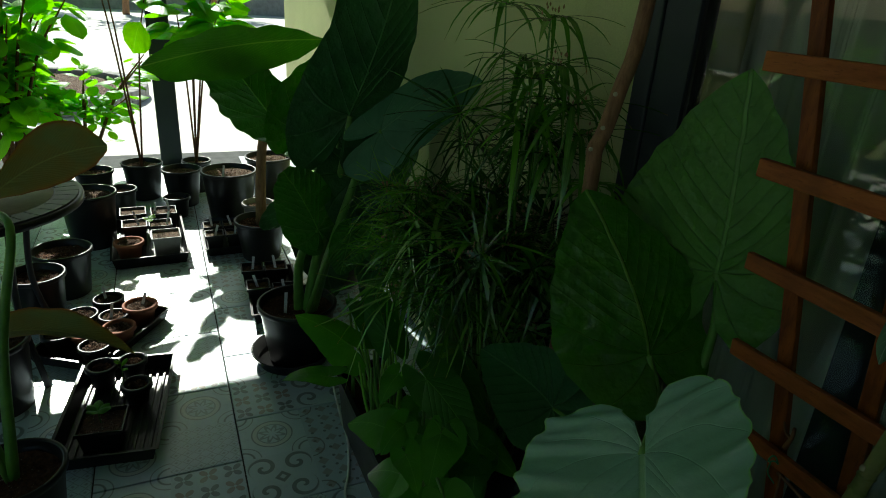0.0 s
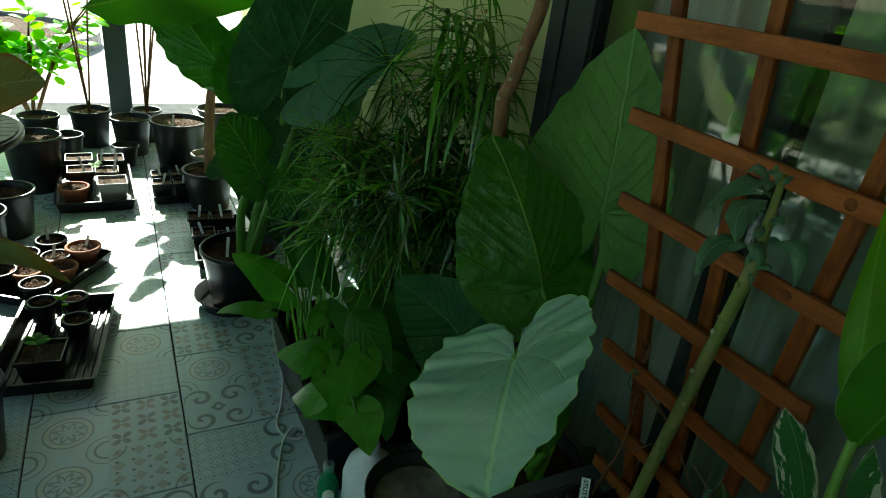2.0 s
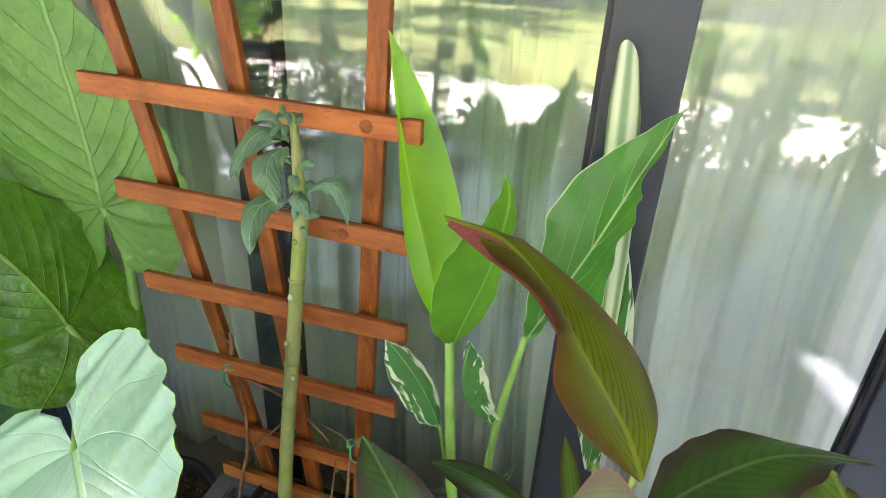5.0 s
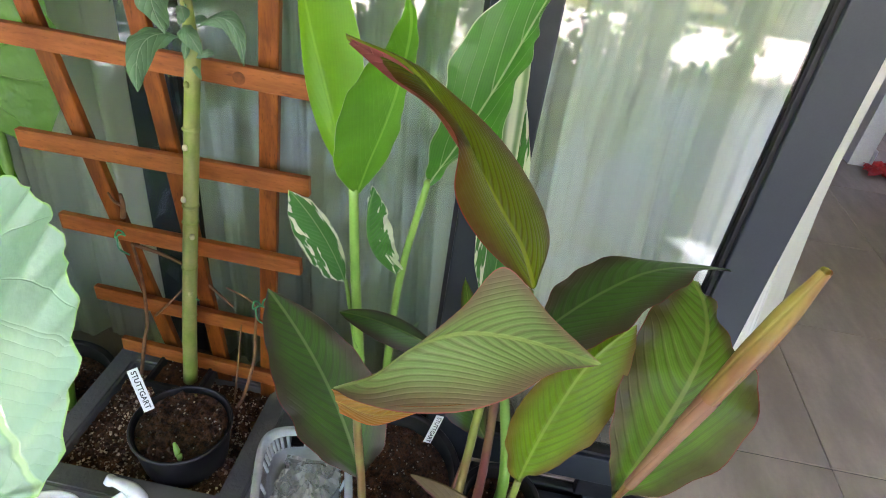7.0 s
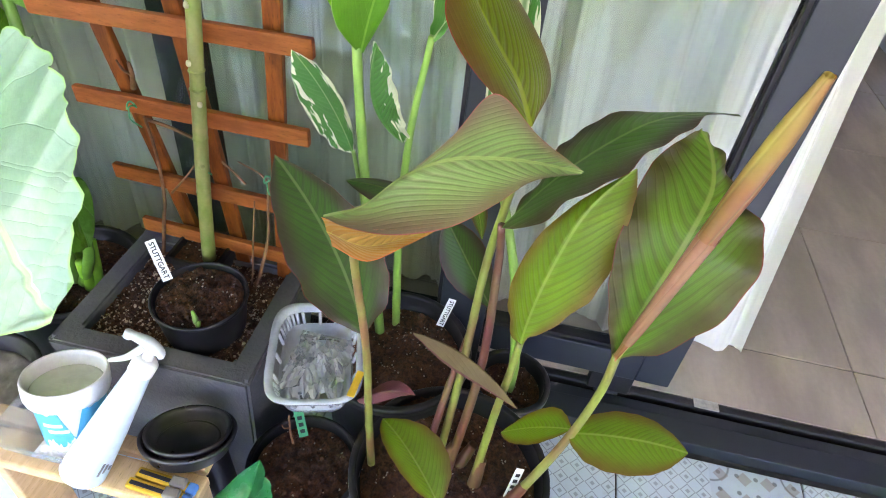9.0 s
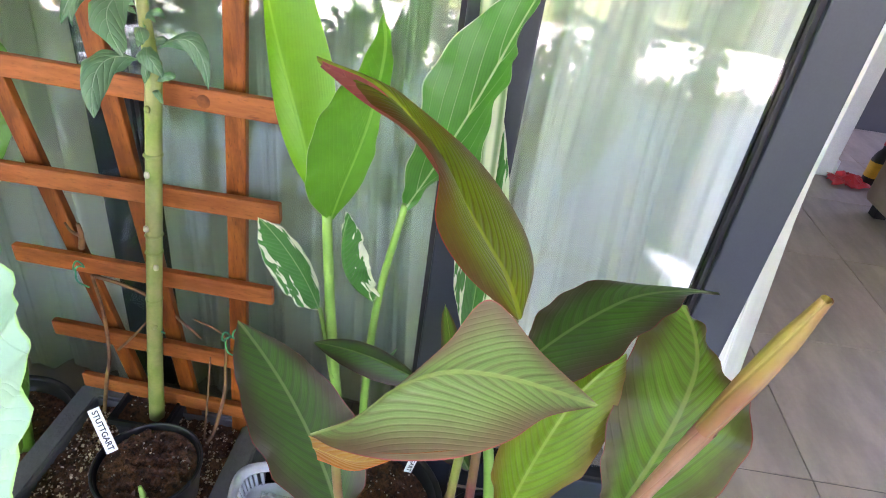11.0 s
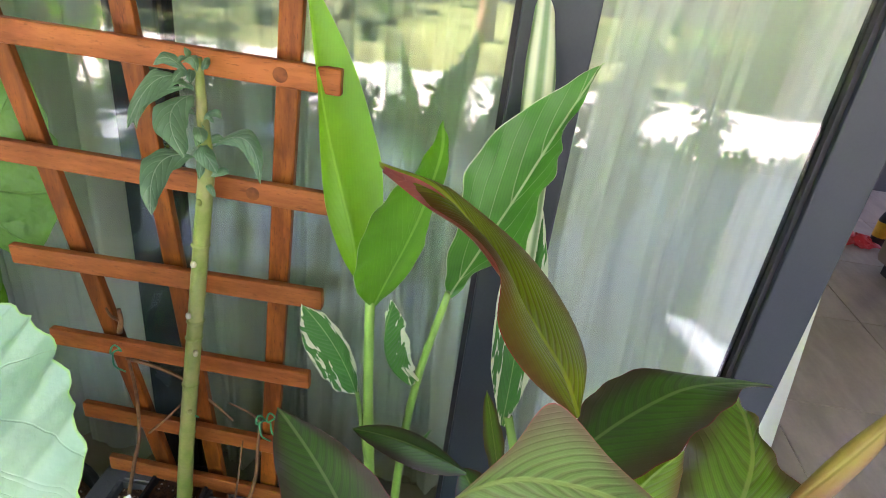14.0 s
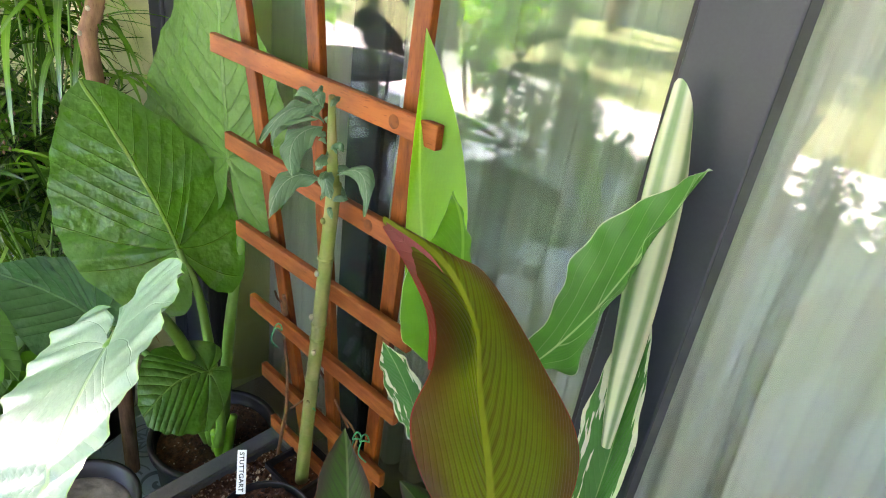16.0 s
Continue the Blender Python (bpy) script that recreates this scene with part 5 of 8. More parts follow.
def second_canna():
    """A younger plant of the same kind in the small pot behind."""
    ob = thing("variegated_canna", (1.020, -0.205, 0.22), "young variegated canna with a rolled cream leaf in a small pot", "plant")
    b = Blade((1.055, -0.108, 0.66), (1.082, -0.088, 1.06), (1.055, -0.065, 0.87), (1.050, -0.135, 0.87), bow=(0.004, -0.006, 0), at=0.5, seed=17, wave=0.010)
    part("leaf", long_leaf(b, LANCE, 30, 12), CANNA_VAR, ob, "narrow variegated leaf behind the stalk")
    # rolled cream leaf
    a, b = Vector((1.062, -0.100, 0.86)), Vector((1.082, -0.060, 1.252))
    roll = [0.007, 0.012, 0.016, 0.019, 0.021, 0.022, 0.022, 0.020, 0.014]
    part("rolled_leaf", rolled(a, b, roll, 1.25, 2.0, 0.9, steps=40, rim=0.35, mouth=0.032), CANNA_ROLL, ob, "rolled cream and green leaf")
    stalk([(1.020, -0.205, 0.215), (1.018, -0.200, 0.33), (1.030, -0.165, 0.52), (1.055, -0.115, 0.68)], 0.012, 0.007, STALK_PALE, ob)


second_canna()


# ---- cane cutting tied to the trellis ----
def cane():
    ob = thing("cane_plant", (0.998, 0.395, 0.425), "green leafless cane with a tuft of grey-green leaves", "plant")
    stalk([(0.998, 0.395, 0.425), (0.990, 0.372, 0.6), (0.974, 0.332, 0.85), (0.958, 0.295, 1.075)], 0.0125, 0.0095, CANE, ob, "stem", 14)
    for k, (z, y, x) in enumerate(((0.80, 0.340, 0.977), (0.83, 0.335, 0.975), (0.71, 0.355, 0.983), (0.60, 0.372, 0.990), (0.955, 0.315, 0.966))):
        bm = lathe([(0.0100, -0.003), (0.0125, 0.0), (0.0100, 0.003)], 14, centre=(x, y, z))
        part("node_ring", bm, CANE, ob)
    for k, (x, y, z) in enumerate(((0.963, 0.338, 0.845), (0.967, 0.335, 0.78), (0.957, 0.322, 0.93), (0.951, 0.306, 1.02), (0.977, 0.357, 0.66))):
        part("leaf_scar", lathe([(0, 0.005), (0.003, 0.0035), (0.004, 0), (0.003, -0.0035), (0, -0.005)], 8, centre=(x, y, z)), SCAR if k < 3 else CANE, ob, "pale leaf scar")
    stalk([(0.958, 0.297, 1.07), (0.950, 0.294, 1.13), (0.945, 0.292, 1.19)], 0.0085, 0.004, CANE, ob, "shoot", 10)
    tip = lambda j, t, w, sag, sd: part("leaf", long_leaf(Blade(j, t, *sides(j, t, w, sag, sd), bow=sag, at=0.45, seed=sd, wave=0.040, waves=6.0, curl=0.45), OVAL, 16, 8), SMALL_LEAF, ob)

    def sides(j, t, w, sag, sd):
        j, t = Vector(j), Vector(t)
        m = j.lerp(t, 0.45) + Vector(sag)
        d = (t - j).normalized()
        s = d.cross(Vector((-0.75, -0.30 - 0.1 * (sd % 3), 0.35 + 0.25 * (sd % 2)))).normalized() * w
        return m - s, m + s

    for j, t, sag, w, sd in (((0.938, 0.296, 1.158), (0.877, 0.337, 1.13), (0.004, 0.002, 0.028), 0.0123, 51), ((0.938, 0.298, 1.152), (0.886, 0.285, 1.103), (-0.009, 0.014, 0.01), 0.0191, 52),
                             ((0.945, 0.305, 1.08), (0.881, 0.325, 1.033), (-0.002, 0.013, 0.022), 0.0176, 53), ((0.953, 0.286, 1.091), (0.956, 0.233, 1.054), (0.009, -0.008, 0.028), 0.0140, 54),
                             ((0.946, 0.301, 1.087), (0.935, 0.274, 1.067), (-0.003, 0.003, 0.013), 0.0117, 55), ((0.932, 0.298, 1.176), (0.917, 0.326, 1.183), (-0.004, 0.0, 0.012), 0.0072, 56),
                             ((0.929, 0.295, 1.192), (0.938, 0.302, 1.2), (-0.004, -0.003, 0.002), 0.0038, 57), ((0.938, 0.285, 1.179), (0.951, 0.284, 1.19), (-0.004, -0.003, 0.003), 0.0044, 58),
                             ((0.953, 0.291, 1.055), (0.962, 0.272, 1.061), (-0.004, -0.004, 0.005), 0.0054, 59), ((0.947, 0.289, 1.129), (0.951, 0.272, 1.126), (-0.003, -0.004, 0.006), 0.0051, 60),
                             ((0.944, 0.298, 1.115), (0.922, 0.282, 1.106), (-0.004, -0.002, 0.006), 0.0081, 61), ((0.933, 0.303, 1.16), (0.896, 0.339, 1.121), (-0.01, 0.011, 0.01), 0.0078, 62),
                             ((0.928, 0.301, 1.187), (0.926, 0.285, 1.18), (-0.002, -0.004, 0.01), 0.0066, 63), ((0.951, 0.295, 1.044), (0.948, 0.284, 1.031), (-0.004, -0.001, 0.006), 0.0042, 64)):
        tip(j, t, w, sag, sd)
    rnd = random.Random(8)
    for k in range(16):
        j = Vector((0.958, 0.297, 1.06)).lerp(Vector((0.936, 0.294, 1.195)), rnd.random())
        d = Vector((rnd.uniform(-1, 0.4), rnd.uniform(-1, 1), rnd.uniform(-0.5, 0.5))).normalized()
        L = rnd.uniform(0.012, 0.026)
        tip(j + d * 0.005, j + d * (0.005 + L), L * 0.24, (0, 0, L * 0.25), 80 + k)
    return ob


cane()


# ---- dry twigs in the planter, tied with green wire ----
def twig(pts, r, side, label):
    ob = thing("dry_twig", pts[0], label, "twig", "dry twigs in the planter")
    stem = stalk(pts, r, r * 0.6, TWIG, ob, "twig_stem", 8)
    for s in side:
        stalk(s, r * 0.6, r * 0.35, TWIG, stem, "side_twig", 7)
    return ob


twig([(1.03, 0.517, 0.372), (1.022, 0.488, 0.482), (1.016, 0.47, 0.542), (1.008, 0.458, 0.64), (1.002, 0.458, 0.716)], 0.0038, [[(1.012, 0.449, 0.562), (1.005, 0.41, 0.61), (1.003, 0.371, 0.663)]], "thin brown leafless twig tied to the trellis")
twig([(1.035, 0.484, 0.69), (1.035, 0.429, 0.679), (1.035, 0.386, 0.66), (1.035, 0.349, 0.626), (1.035, 0.318, 0.595)], 0.0032, [], "thin bent twig caught behind the trellis")
twig([(1.005, 0.316, 0.372), (0.985, 0.287, 0.439), (0.992, 0.267, 0.523), (0.998, 0.264, 0.581), (1.002, 0.26, 0.635)], 0.0036, [[(1.002, 0.26, 0.635), (1.002, 0.274, 0.65), (1.0, 0.308, 0.667)], [(1.01, 0.322, 0.372), (0.992, 0.298, 0.496), (1.002, 0.289, 0.59)]], "thin yellow-brown twig with a hooked top")
twig([(0.772, 0.152, 0.262), (0.768, 0.152, 0.30), (0.762, 0.148, 0.345), (0.760, 0.146, 0.365)], 0.0022, [[(0.766, 0.150, 0.318), (0.756, 0.156, 0.330), (0.752, 0.157, 0.345)]], "thin dry twig in a small pot of soil")
stub = (1.0, 0.46, 0.808)
twig([(stub[0] + 0.012, stub[1] + 0.012, stub[2] - 0.05), (stub[0] + 0.004, stub[1] + 0.002, stub[2] - 0.02), stub], 0.0045, [[(1.004, 0.462, 0.785), (0.996, 0.470, 0.797), (0.993, 0.474, 0.812)]], "short broken twig stub tied to the trellis")


def wire_tie(c, r, label="twisted green garden wire round a twig"):
    ob = thing("wire_tie", c, label, "garden wire", "green wire ties")
    c = Vector(c)
    ring = [c + Vector((r * math.cos(a), r * math.sin(a), 0.004 * math.sin(2 * a))) for a in [i * math.tau / 12 for i in range(13)]]
    part("loop", tube(ring, 0.0014, 6, 2), GREEN_TIE, ob)
    part("tail", tube([c + Vector((-r, 0, 0)), c + Vector((-r - 0.012, -0.008, -0.012)), c + Vector((-r - 0.004, -0.018, -0.028))], 0.0013, 6, 4), GREEN_TIE, ob)


for c, r in (((1.0, 0.475, 0.733), 0.007), ((1.0, 0.369, 0.666), 0.0065), ((1.0, 0.258, 0.642), 0.007), ((1.0, 0.241, 0.65), 0.007)):
    wire_tie(c, r)

plant_tag((0.895, 0.424, 0.555), (0.868, 0.388, 0.500), 0.0165, (-0.7, -0.35, 0.6), "white plastic plant tag with black hand lettering", "STUTTGART")
plant_tag((1.072, -0.062, 0.385), (1.058, -0.045, 0.318), 0.0155, (-0.75, -0.3, 0.6), "white plastic plant tag with black hand lettering", "STUTTGART")
plant_tag((0.800, 0.150, 0.320), (0.788, 0.138, 0.262), 0.016, (-0.75, -0.3, 0.6), "green plastic plant tag with faded marks", "", GREEN_TIE, 3)
plant_tag((0.775, -0.235, 0.345), (0.755, -0.225, 0.285), 0.014, (-0.75, -0.3, 0.6), "cream plastic plant tag with faded marks", "", WHITE_PAINT, 4)


# ---- low bench and what lies on it ----
def bench():
    ob = thing("low_bench", (0.675, 0.41, 0), "low pale pine bench with a slot in its top", "bench")
    x0, x1, y0, y1, z = 0.585, 0.764, 0.225, 0.60, 0.35
    bm = box((x0, y0, z - 0.022), (0.640, y1, z), 0.004)
    part("board", bm, PINE, ob, smooth=False)
    part("board", box((0.648, y0 + 0.01, z - 0.022), (0.676, y1, z - 0.004), 0.004), PINE, ob, smooth=False)
    for y in (y0 + 0.03, y1 - 0.05):
        part("side_panel", box((x0 + 0.012, y, 0), (0.670, y + 0.02, z - 0.022), 0.003), PINE, ob, smooth=False)
    part("stretcher", box((x0 + 0.08, y0 + 0.05, 0.14), (x0 + 0.10, y1 - 0.05, 0.20), 0.003), PINE, ob, smooth=False)
    return ob


bench()


def clear_tray():
    ob = thing("clear_tray", (0.655, 0.455, 0.35), "shallow clear plastic tray with a torn paper in it", "tray")
    bm = bmesh.new()
    c = Vector((0.655, 0.455, 0.3505))
    rows = []
    for k, (sx, sy, z) in enumerate(((0.052, 0.068, 0.0), (0.064, 0.082, 0.045), (0.070, 0.088, 0.046), (0.070, 0.088, 0.044), (0.062, 0.080, 0.043), (0.050, 0.066, 0.003))):
        ring = []
        for a in range(32):
            t = a * math.tau / 32
            e = 0.45
            ring.append(bm.verts.new(c + Vector((sx * math.copysign(abs(math.cos(t)) ** e, math.cos(t)), sy * math.copysign(abs(math.sin(t)) ** e, math.sin(t)), z))))
        rows.append(ring)
    for a, b in zip(rows, rows[1:]):
        for i in range(32):
            bm.faces.new((a[i], a[(i + 1) % 32], b[(i + 1) % 32], b[i]))
    bm.faces.new(rows[0][::-1])
    bm.faces.new(rows[-1])
    part("tray_body", bm, CLEAR, ob)
    return ob


clear_tray()


def paint_bucket():
    c = (0.648, 0.441, 0.354)
    ob = thing("plastic_bucket", c, "white plastic bucket with a torn cyan label, full of cloudy water", "bucket")
    part("bucket_body", lathe([(0, 0), (0.039, 0), (0.041, 0.004), (0.0492, 0.082), (0.0555, 0.084), (0.0575, 0.090), (0.0578, 0.112), (0.0560, 0.117), (0.0535, 0.116), (0.0515, 0.108), (0.040, 0.008), (0, 0.007)], 44, centre=c), WHITE_PLASTIC, ob)
    cv = Vector(c)

    def wrap(a0, a1, low, high, proud, n=24):
        """A piece of paper bent round the bucket between two angles; low and high give its torn edges."""
        bm = bmesh.new()
        rows = []
        for k in range(5):
            row = []
            for i in range(n + 1):
                u = i / n
                z = low(u) + (high(u) - low(u)) * k / 4
                g = radians(a0 + (a1 - a0) * u)
                r = 0.0406 + 0.0082 * z / 0.078 + proud
                row.append(bm.verts.new(cv + Vector((r * math.cos(g), r * math.sin(g), z))))
            rows.append(row)
        for a, b in zip(rows, rows[1:]):
            for i in range(n):
                bm.faces.new((a[i], a[i + 1], b[i + 1], b[i]))
        return bm

    tear = lambda u: 0.003 * math.sin(u * 31) + 0.0025 * math.sin(u * 57 + 1)
    label = part("label", wrap(150, 345, lambda u: 0.008, lambda u: 0.079 + tear(u) - 0.050 * max(0.0, 1 - abs(u - 0.36) / 0.10), 0.0006, 60), CYAN_LABEL, ob, "torn cyan paper label")
    part("label_scrap", wrap(262, 340, lambda u: 0.014 + 0.016 * u, lambda u: 0.038 + 0.016 * u + tear(u), 0.0014), WHITE_PAINT, label, "white torn paper")
    part("label_scrap", wrap(168, 226, lambda u: 0.008, lambda u: 0.021 + 0.006 * math.sin(u * 9) + tear(u), 0.0014), WHITE_PAINT, label, "white torn paper")
    for a0, a1, z in ((172, 205, 0.053), (178, 214, 0.041)):
        part("print_bar", wrap(a0, a1, lambda u: z, lambda u: z + 0.007, 0.0012, 10), WHITE_PLASTIC, label)
    part("milky_water", soil_disc(0.0498, 0.094, c, 0.0004, 2), plain("cloudy_water", (0.66, 0.68, 0.60), (0.60, 0.63, 0.56), 0.12, 0, 5, 60, 0.02, 0.0005), ob, "cloudy white water")
    lean = Matrix.Translation((0, 0, 0.0105)) @ Matrix.Rotation(radians(15.5), 4, Vector((-0.16, 0.99, 0)))
    for p in ob.children_recursive:
        p.data.transform(lean)
    return ob


paint_bucket()


def spray_bottle():
    base, top = Vector((0.592, 0.394, 0.352)), Vector((0.690, 0.312, 0.520))
    d = (top - base).normalized()
    x = d.cross(Vector((-0.35, -0.94, 0))).normalized()
    x = 0.47 * x - 0.88 * d.cross(x)
    y = d.cross(x)
    m = Matrix((x, y, d)).transposed().to_4x4()
    m.translation = base + Vector((0, 0, 0.014))
    ob = thing("spray_bottle", base, "pale blue spray bottle with a white trigger, leaning on the planter", "spray bottle")

    def put(name, bm, mat, words="", scale=1.0, under=None):
        for v in bm.verts:
            v.co = Vector((v.co.x * scale, v.co.y * scale, 0.205 + (v.co.z - 0.205) * scale))
        bmesh.ops.transform(bm, matrix=m, verts=bm.verts)
        return part(name, bm, mat, under or ob, words)

    body = put("bottle_body", lathe([(0, 0), (0.030, 0), (0.0325, 0.004), (0.032, 0.02), (0.0265, 0.09), (0.0205, 0.15), (0.0165, 0.188), (0.0155, 0.195), (0, 0.195)], 32), PALE_BLUE_PLASTIC)
    put("collar", lathe([(0.0165, 0.190), (0.0178, 0.192), (0.0178, 0.210), (0.013, 0.216), (0, 0.216)], 24), WHITE_PLASTIC)
    bm = tube([(0, 0, 0.205), (-0.001, 0, 0.222), (-0.004, 0, 0.240)], [0.012, 0.010, 0.010], 14, 4)
    tube([(0.019, 0, 0.231), (0.012, 0, 0.240), (-0.010, 0, 0.246), (-0.034, 0, 0.245), (-0.046, 0, 0.243)], [0.005, 0.0095, 0.0115, 0.0085, 0.0075], 14, 8, bm)
    head = put("spray_head", bm, TRIGGER_WHITE, "", 0.80)
    put("nozzle", lathe([(0, 0), (0.008, 0), (0.009, 0.012), (0.006, 0.014), (0, 0.014)], 16, centre=(-0.047, 0, 0.236)), TRIGGER_WHITE, "", 0.80, head)
    put("trigger", tube([(-0.014, 0, 0.236), (-0.022, 0, 0.218), (-0.034, 0, 0.199), (-0.055, 0, 0.180)], [0.008, 0.0075, 0.006, 0.0035], 10, 7), TRIGGER_WHITE, "", 0.80, head)
    for k in range(3):
        bm = box((0.0308, -0.009 + 0.007 * k, 0.026 + 0.004 * k), (0.0318, -0.006 + 0.007 * k, 0.050 - 0.004 * k))
        bmesh.ops.transform(bm, matrix=Matrix.Rotation(radians(-28), 4, "Z"), verts=bm.verts)
        put("print_bar", bm, INK_GREY, "", 1.0, body)
    return ob


spray_bottle()

# nested black saucers, tipped back from the bench on to an upturned tub
tub = thing("black_tub", (0.738, 0.292, 0), "upturned black plastic tub between the bench and the planter", "tub")
part("tub_body", lathe([(0.036, 0.0), (0.039, 0.0), (0.039, 0.016), (0.036, 0.018), (0.024, 0.315), (0.022, 0.320), (0, 0.320)], 32, centre=(0.738, 0.292, 0)), BLACK_PLASTIC, tub)
TIP = Matrix.Translation((0.676, 0.276, 0.348)) @ Matrix.Rotation(radians(22), 4, Vector((-0.22, 0.975, 0)))
for r, up, tall in ((0.070, 0.0, 0.030), (0.062, 0.012, 0.025)):
    ob = thing("pot_saucer", TIP.translation, "round black plastic pot saucer, stacked and tipped back", "saucer", "stacked saucers")
    bm = lathe([(0, 0), (r - 0.012, 0), (r - 0.009, 0.003), (r - 0.003, tall - 0.008), (r + 0.001, tall - 0.007), (r + 0.002, tall - 0.001), (r, tall), (r - 0.003, tall), (r - 0.005, tall - 0.004), (r - 0.012, 0.005), (0, 0.004)], 48, centre=(0, 0, up))
    bmesh.ops.transform(bm, matrix=TIP, verts=bm.verts)
    dish = part("saucer_body", bm, SAUCER_BLACK, ob)
    bm = lathe([(r - 0.020, 0.0048), (r - 0.0185, 0.0062), (r - 0.016, 0.0062), (r - 0.0150, 0.0048)], 48, centre=(0, 0, up))
    bmesh.ops.transform(bm, matrix=TIP, verts=bm.verts)
    part("ridge", bm, SAUCER_BLACK, dish, "raised ring in the saucer")


def cutter(p, q, label):
    p, q = Vector(p), Vector(q)
    ob = thing("utility_knife", p, label, "knife", "utility knives")
    handle = part("handle", beam(p, q, 0.010, 0.016, (0, 0, 1), 0.003), YELLOW_PLASTIC, ob, smooth=False)
    part("rail", beam(p.lerp(q, 0.05) + Vector((0, 0, 0.005)), p.lerp(q, 0.8) + Vector((0, 0, 0.005)), 0.003, 0.006, (0, 0, 1), 0.001), INK, handle, smooth=False)
    part("slider", box(p.lerp(q, 0.75) - Vector((0.008, 0.012, -0.004)), p.lerp(q, 0.75) + Vector((0.008, 0.012, 0.014)), 0.003), GREY_POT, handle, smooth=False)
    part("end_cap", beam(p.lerp(q, 0.88), q + (q - p) * 0.05, 0.012, 0.0175, (0, 0, 1), 0.004), BLUE_PLASTIC, ob, smooth=False)


cutter((0.618, 0.325, 0.356), (0.612, 0.205 + 0.028, 0.356), "yellow snap-off utility knife with a blue end")
cutter((0.600, 0.330, 0.356), (0.594, 0.205 + 0.028, 0.356), "yellow and black snap-off utility knife with a blue end")


def crumpled(name, centre, size, mat, label, category, seed, n=16):
    """A crumpled film: a sheet thrown into creases."""
    bm = bmesh.new()
    bmesh.ops.create_grid(bm, x_segments=n, y_segments=n, size=0.5)
    c, s = Vector(centre), Vector(size)
    for v in bm.verts:
        q = Vector((v.co.x * 3.2 + seed, v.co.y * 3.2, seed))
        h = abs(noise.noise(q)) + 0.6 * abs(noise.noise(q * 2.1)) + 0.35 * abs(noise.noise(q * 4.3))
        pull = 1 - 0.35 * h
        v.co = c + Vector((v.co.x * s.x * pull, v.co.y * s.y * pull, s.z * h * (1 - 1.6 * max(abs(v.co.x), abs(v.co.y)) ** 2)))
    ob = thing(name, centre, label, category)
    part("film", bm, mat, ob, smooth=False)
    return ob


crumpled("paper_scrap", (0.628, 0.462, 0.356), (0.060, 0.050, 0.016), WHITE_PAINT, "torn white paper lying in the clear tray", "paper", 3.3, 10)


def plastic_bag():
    """A soft bag pulled up into one pointed fold, with two creased flaps."""
    ob = thing("plastic_bag", (0.608, 0.179, 0.305), "crumpled green plastic bag beside the bench", "plastic bag")
    for k, (j, t, l, r, bow) in enumerate((((0.59, 0.176, 0.296), (0.684, 0.165, 0.348), (0.612, 0.209, 0.317), (0.653, 0.152, 0.305), (-0.010, -0.008, 0.012)),
                                           ((0.606, 0.145, 0.271), (0.677, 0.156, 0.312), (0.625, 0.18, 0.289), (0.649, 0.135, 0.275), (-0.006, 0.004, 0.010)),
                                           ((0.583, 0.197, 0.289), (0.644, 0.211, 0.309), (0.597, 0.22, 0.304), (0.621, 0.173, 0.291), (-0.006, -0.004, 0.008)))):
        part("fold", long_leaf(Blade(j, t, l, r, bow=bow, at=0.5, wave=0.03, waves=7, seed=60 + k, curl=0.2), OVAL, 18, 10), GREEN_FILM, ob)
    return ob


plastic_bag()


# ---- clear basket with film, on the pot's rim ----
def basket():
    c = Vector((0.862, 0.136, 0.352))
    ob = thing("plastic_basket", c, "translucent plastic punnet holding clear film, on a pot's rim", "basket")
    ax, ay = Vector((0.96, 0.28, 0.0)).normalized(), Vector((-0.28, 0.96, 0.0)).normalized()
    hx, hy, h, bx, by = 0.098, 0.070, 0.062, 0.082, 0.055
    n = 72

    def edge(i, k, out=0.0):
        g = i * math.tau / n
        cu, cv = math.cos(g), math.sin(g)
        u, v = math.copysign(abs(cu) ** 0.45, cu), math.copysign(abs(cv) ** 0.45, cv)
        return c + ax * u * (bx + (hx - bx) * k + out) + ay * v * (by + (hy - by) * k + out) + Vector((0, 0, h * k))

    def skin(levels):
        bm = bmesh.new()
        rows = [[bm.verts.new(edge(i, k, o)) for i in range(n)] for k, o in levels]
        for a, b in zip(rows, rows[1:]):
            for i in range(n):
                bm.faces.new((a[i], a[(i + 1) % n], b[(i + 1) % n], b[i]))
        return bm, rows

    bm, rows = skin([(0.05, -0.012), (0.0, -0.006), (0.04, 0.0), (0.24, 0.0005), (0.46, 0.0)])
    bm.faces.new(rows[0])
    tub = part("tub", bm, CLEAR_WHITE, ob)
    bm = bmesh.new()
    for i in range(0, n, 1):
        if i % 2 == 0:
            tube([edge(i, 0.45), edge(i, 0.84)], 0.0034, 5, 1, bm)
    part("lattice", bm, CLEAR_WHITE, tub)["kind"] = "stuff"
    rim = part("rim", skin([(0.82, 0.0), (0.82, 0.002), (0.97, 0.002), (0.97, 0.009), (0.93, 0.010), (0.99, 0.0105), (1.02, 0.009), (1.02, 0.001), (0.84, -0.0005)])[0], CLEAR_WHITE, ob)
    part("price_strip", beam(edge(43, 1.035, 0.006), edge(52, 1.035, 0.006), 0.002, 0.012, (0, 0, 1), 0, None), YELLOW_PLASTIC, rim, "yellow paper strip", smooth=False)
    crumpled("plastic_film", c + Vector((0.0, 0.0, 0.006)), (0.16, 0.12, 0.055), FILM, "crumpled clear plastic film lying in the punnet", "plastic film", 8.1, 18)
    return ob


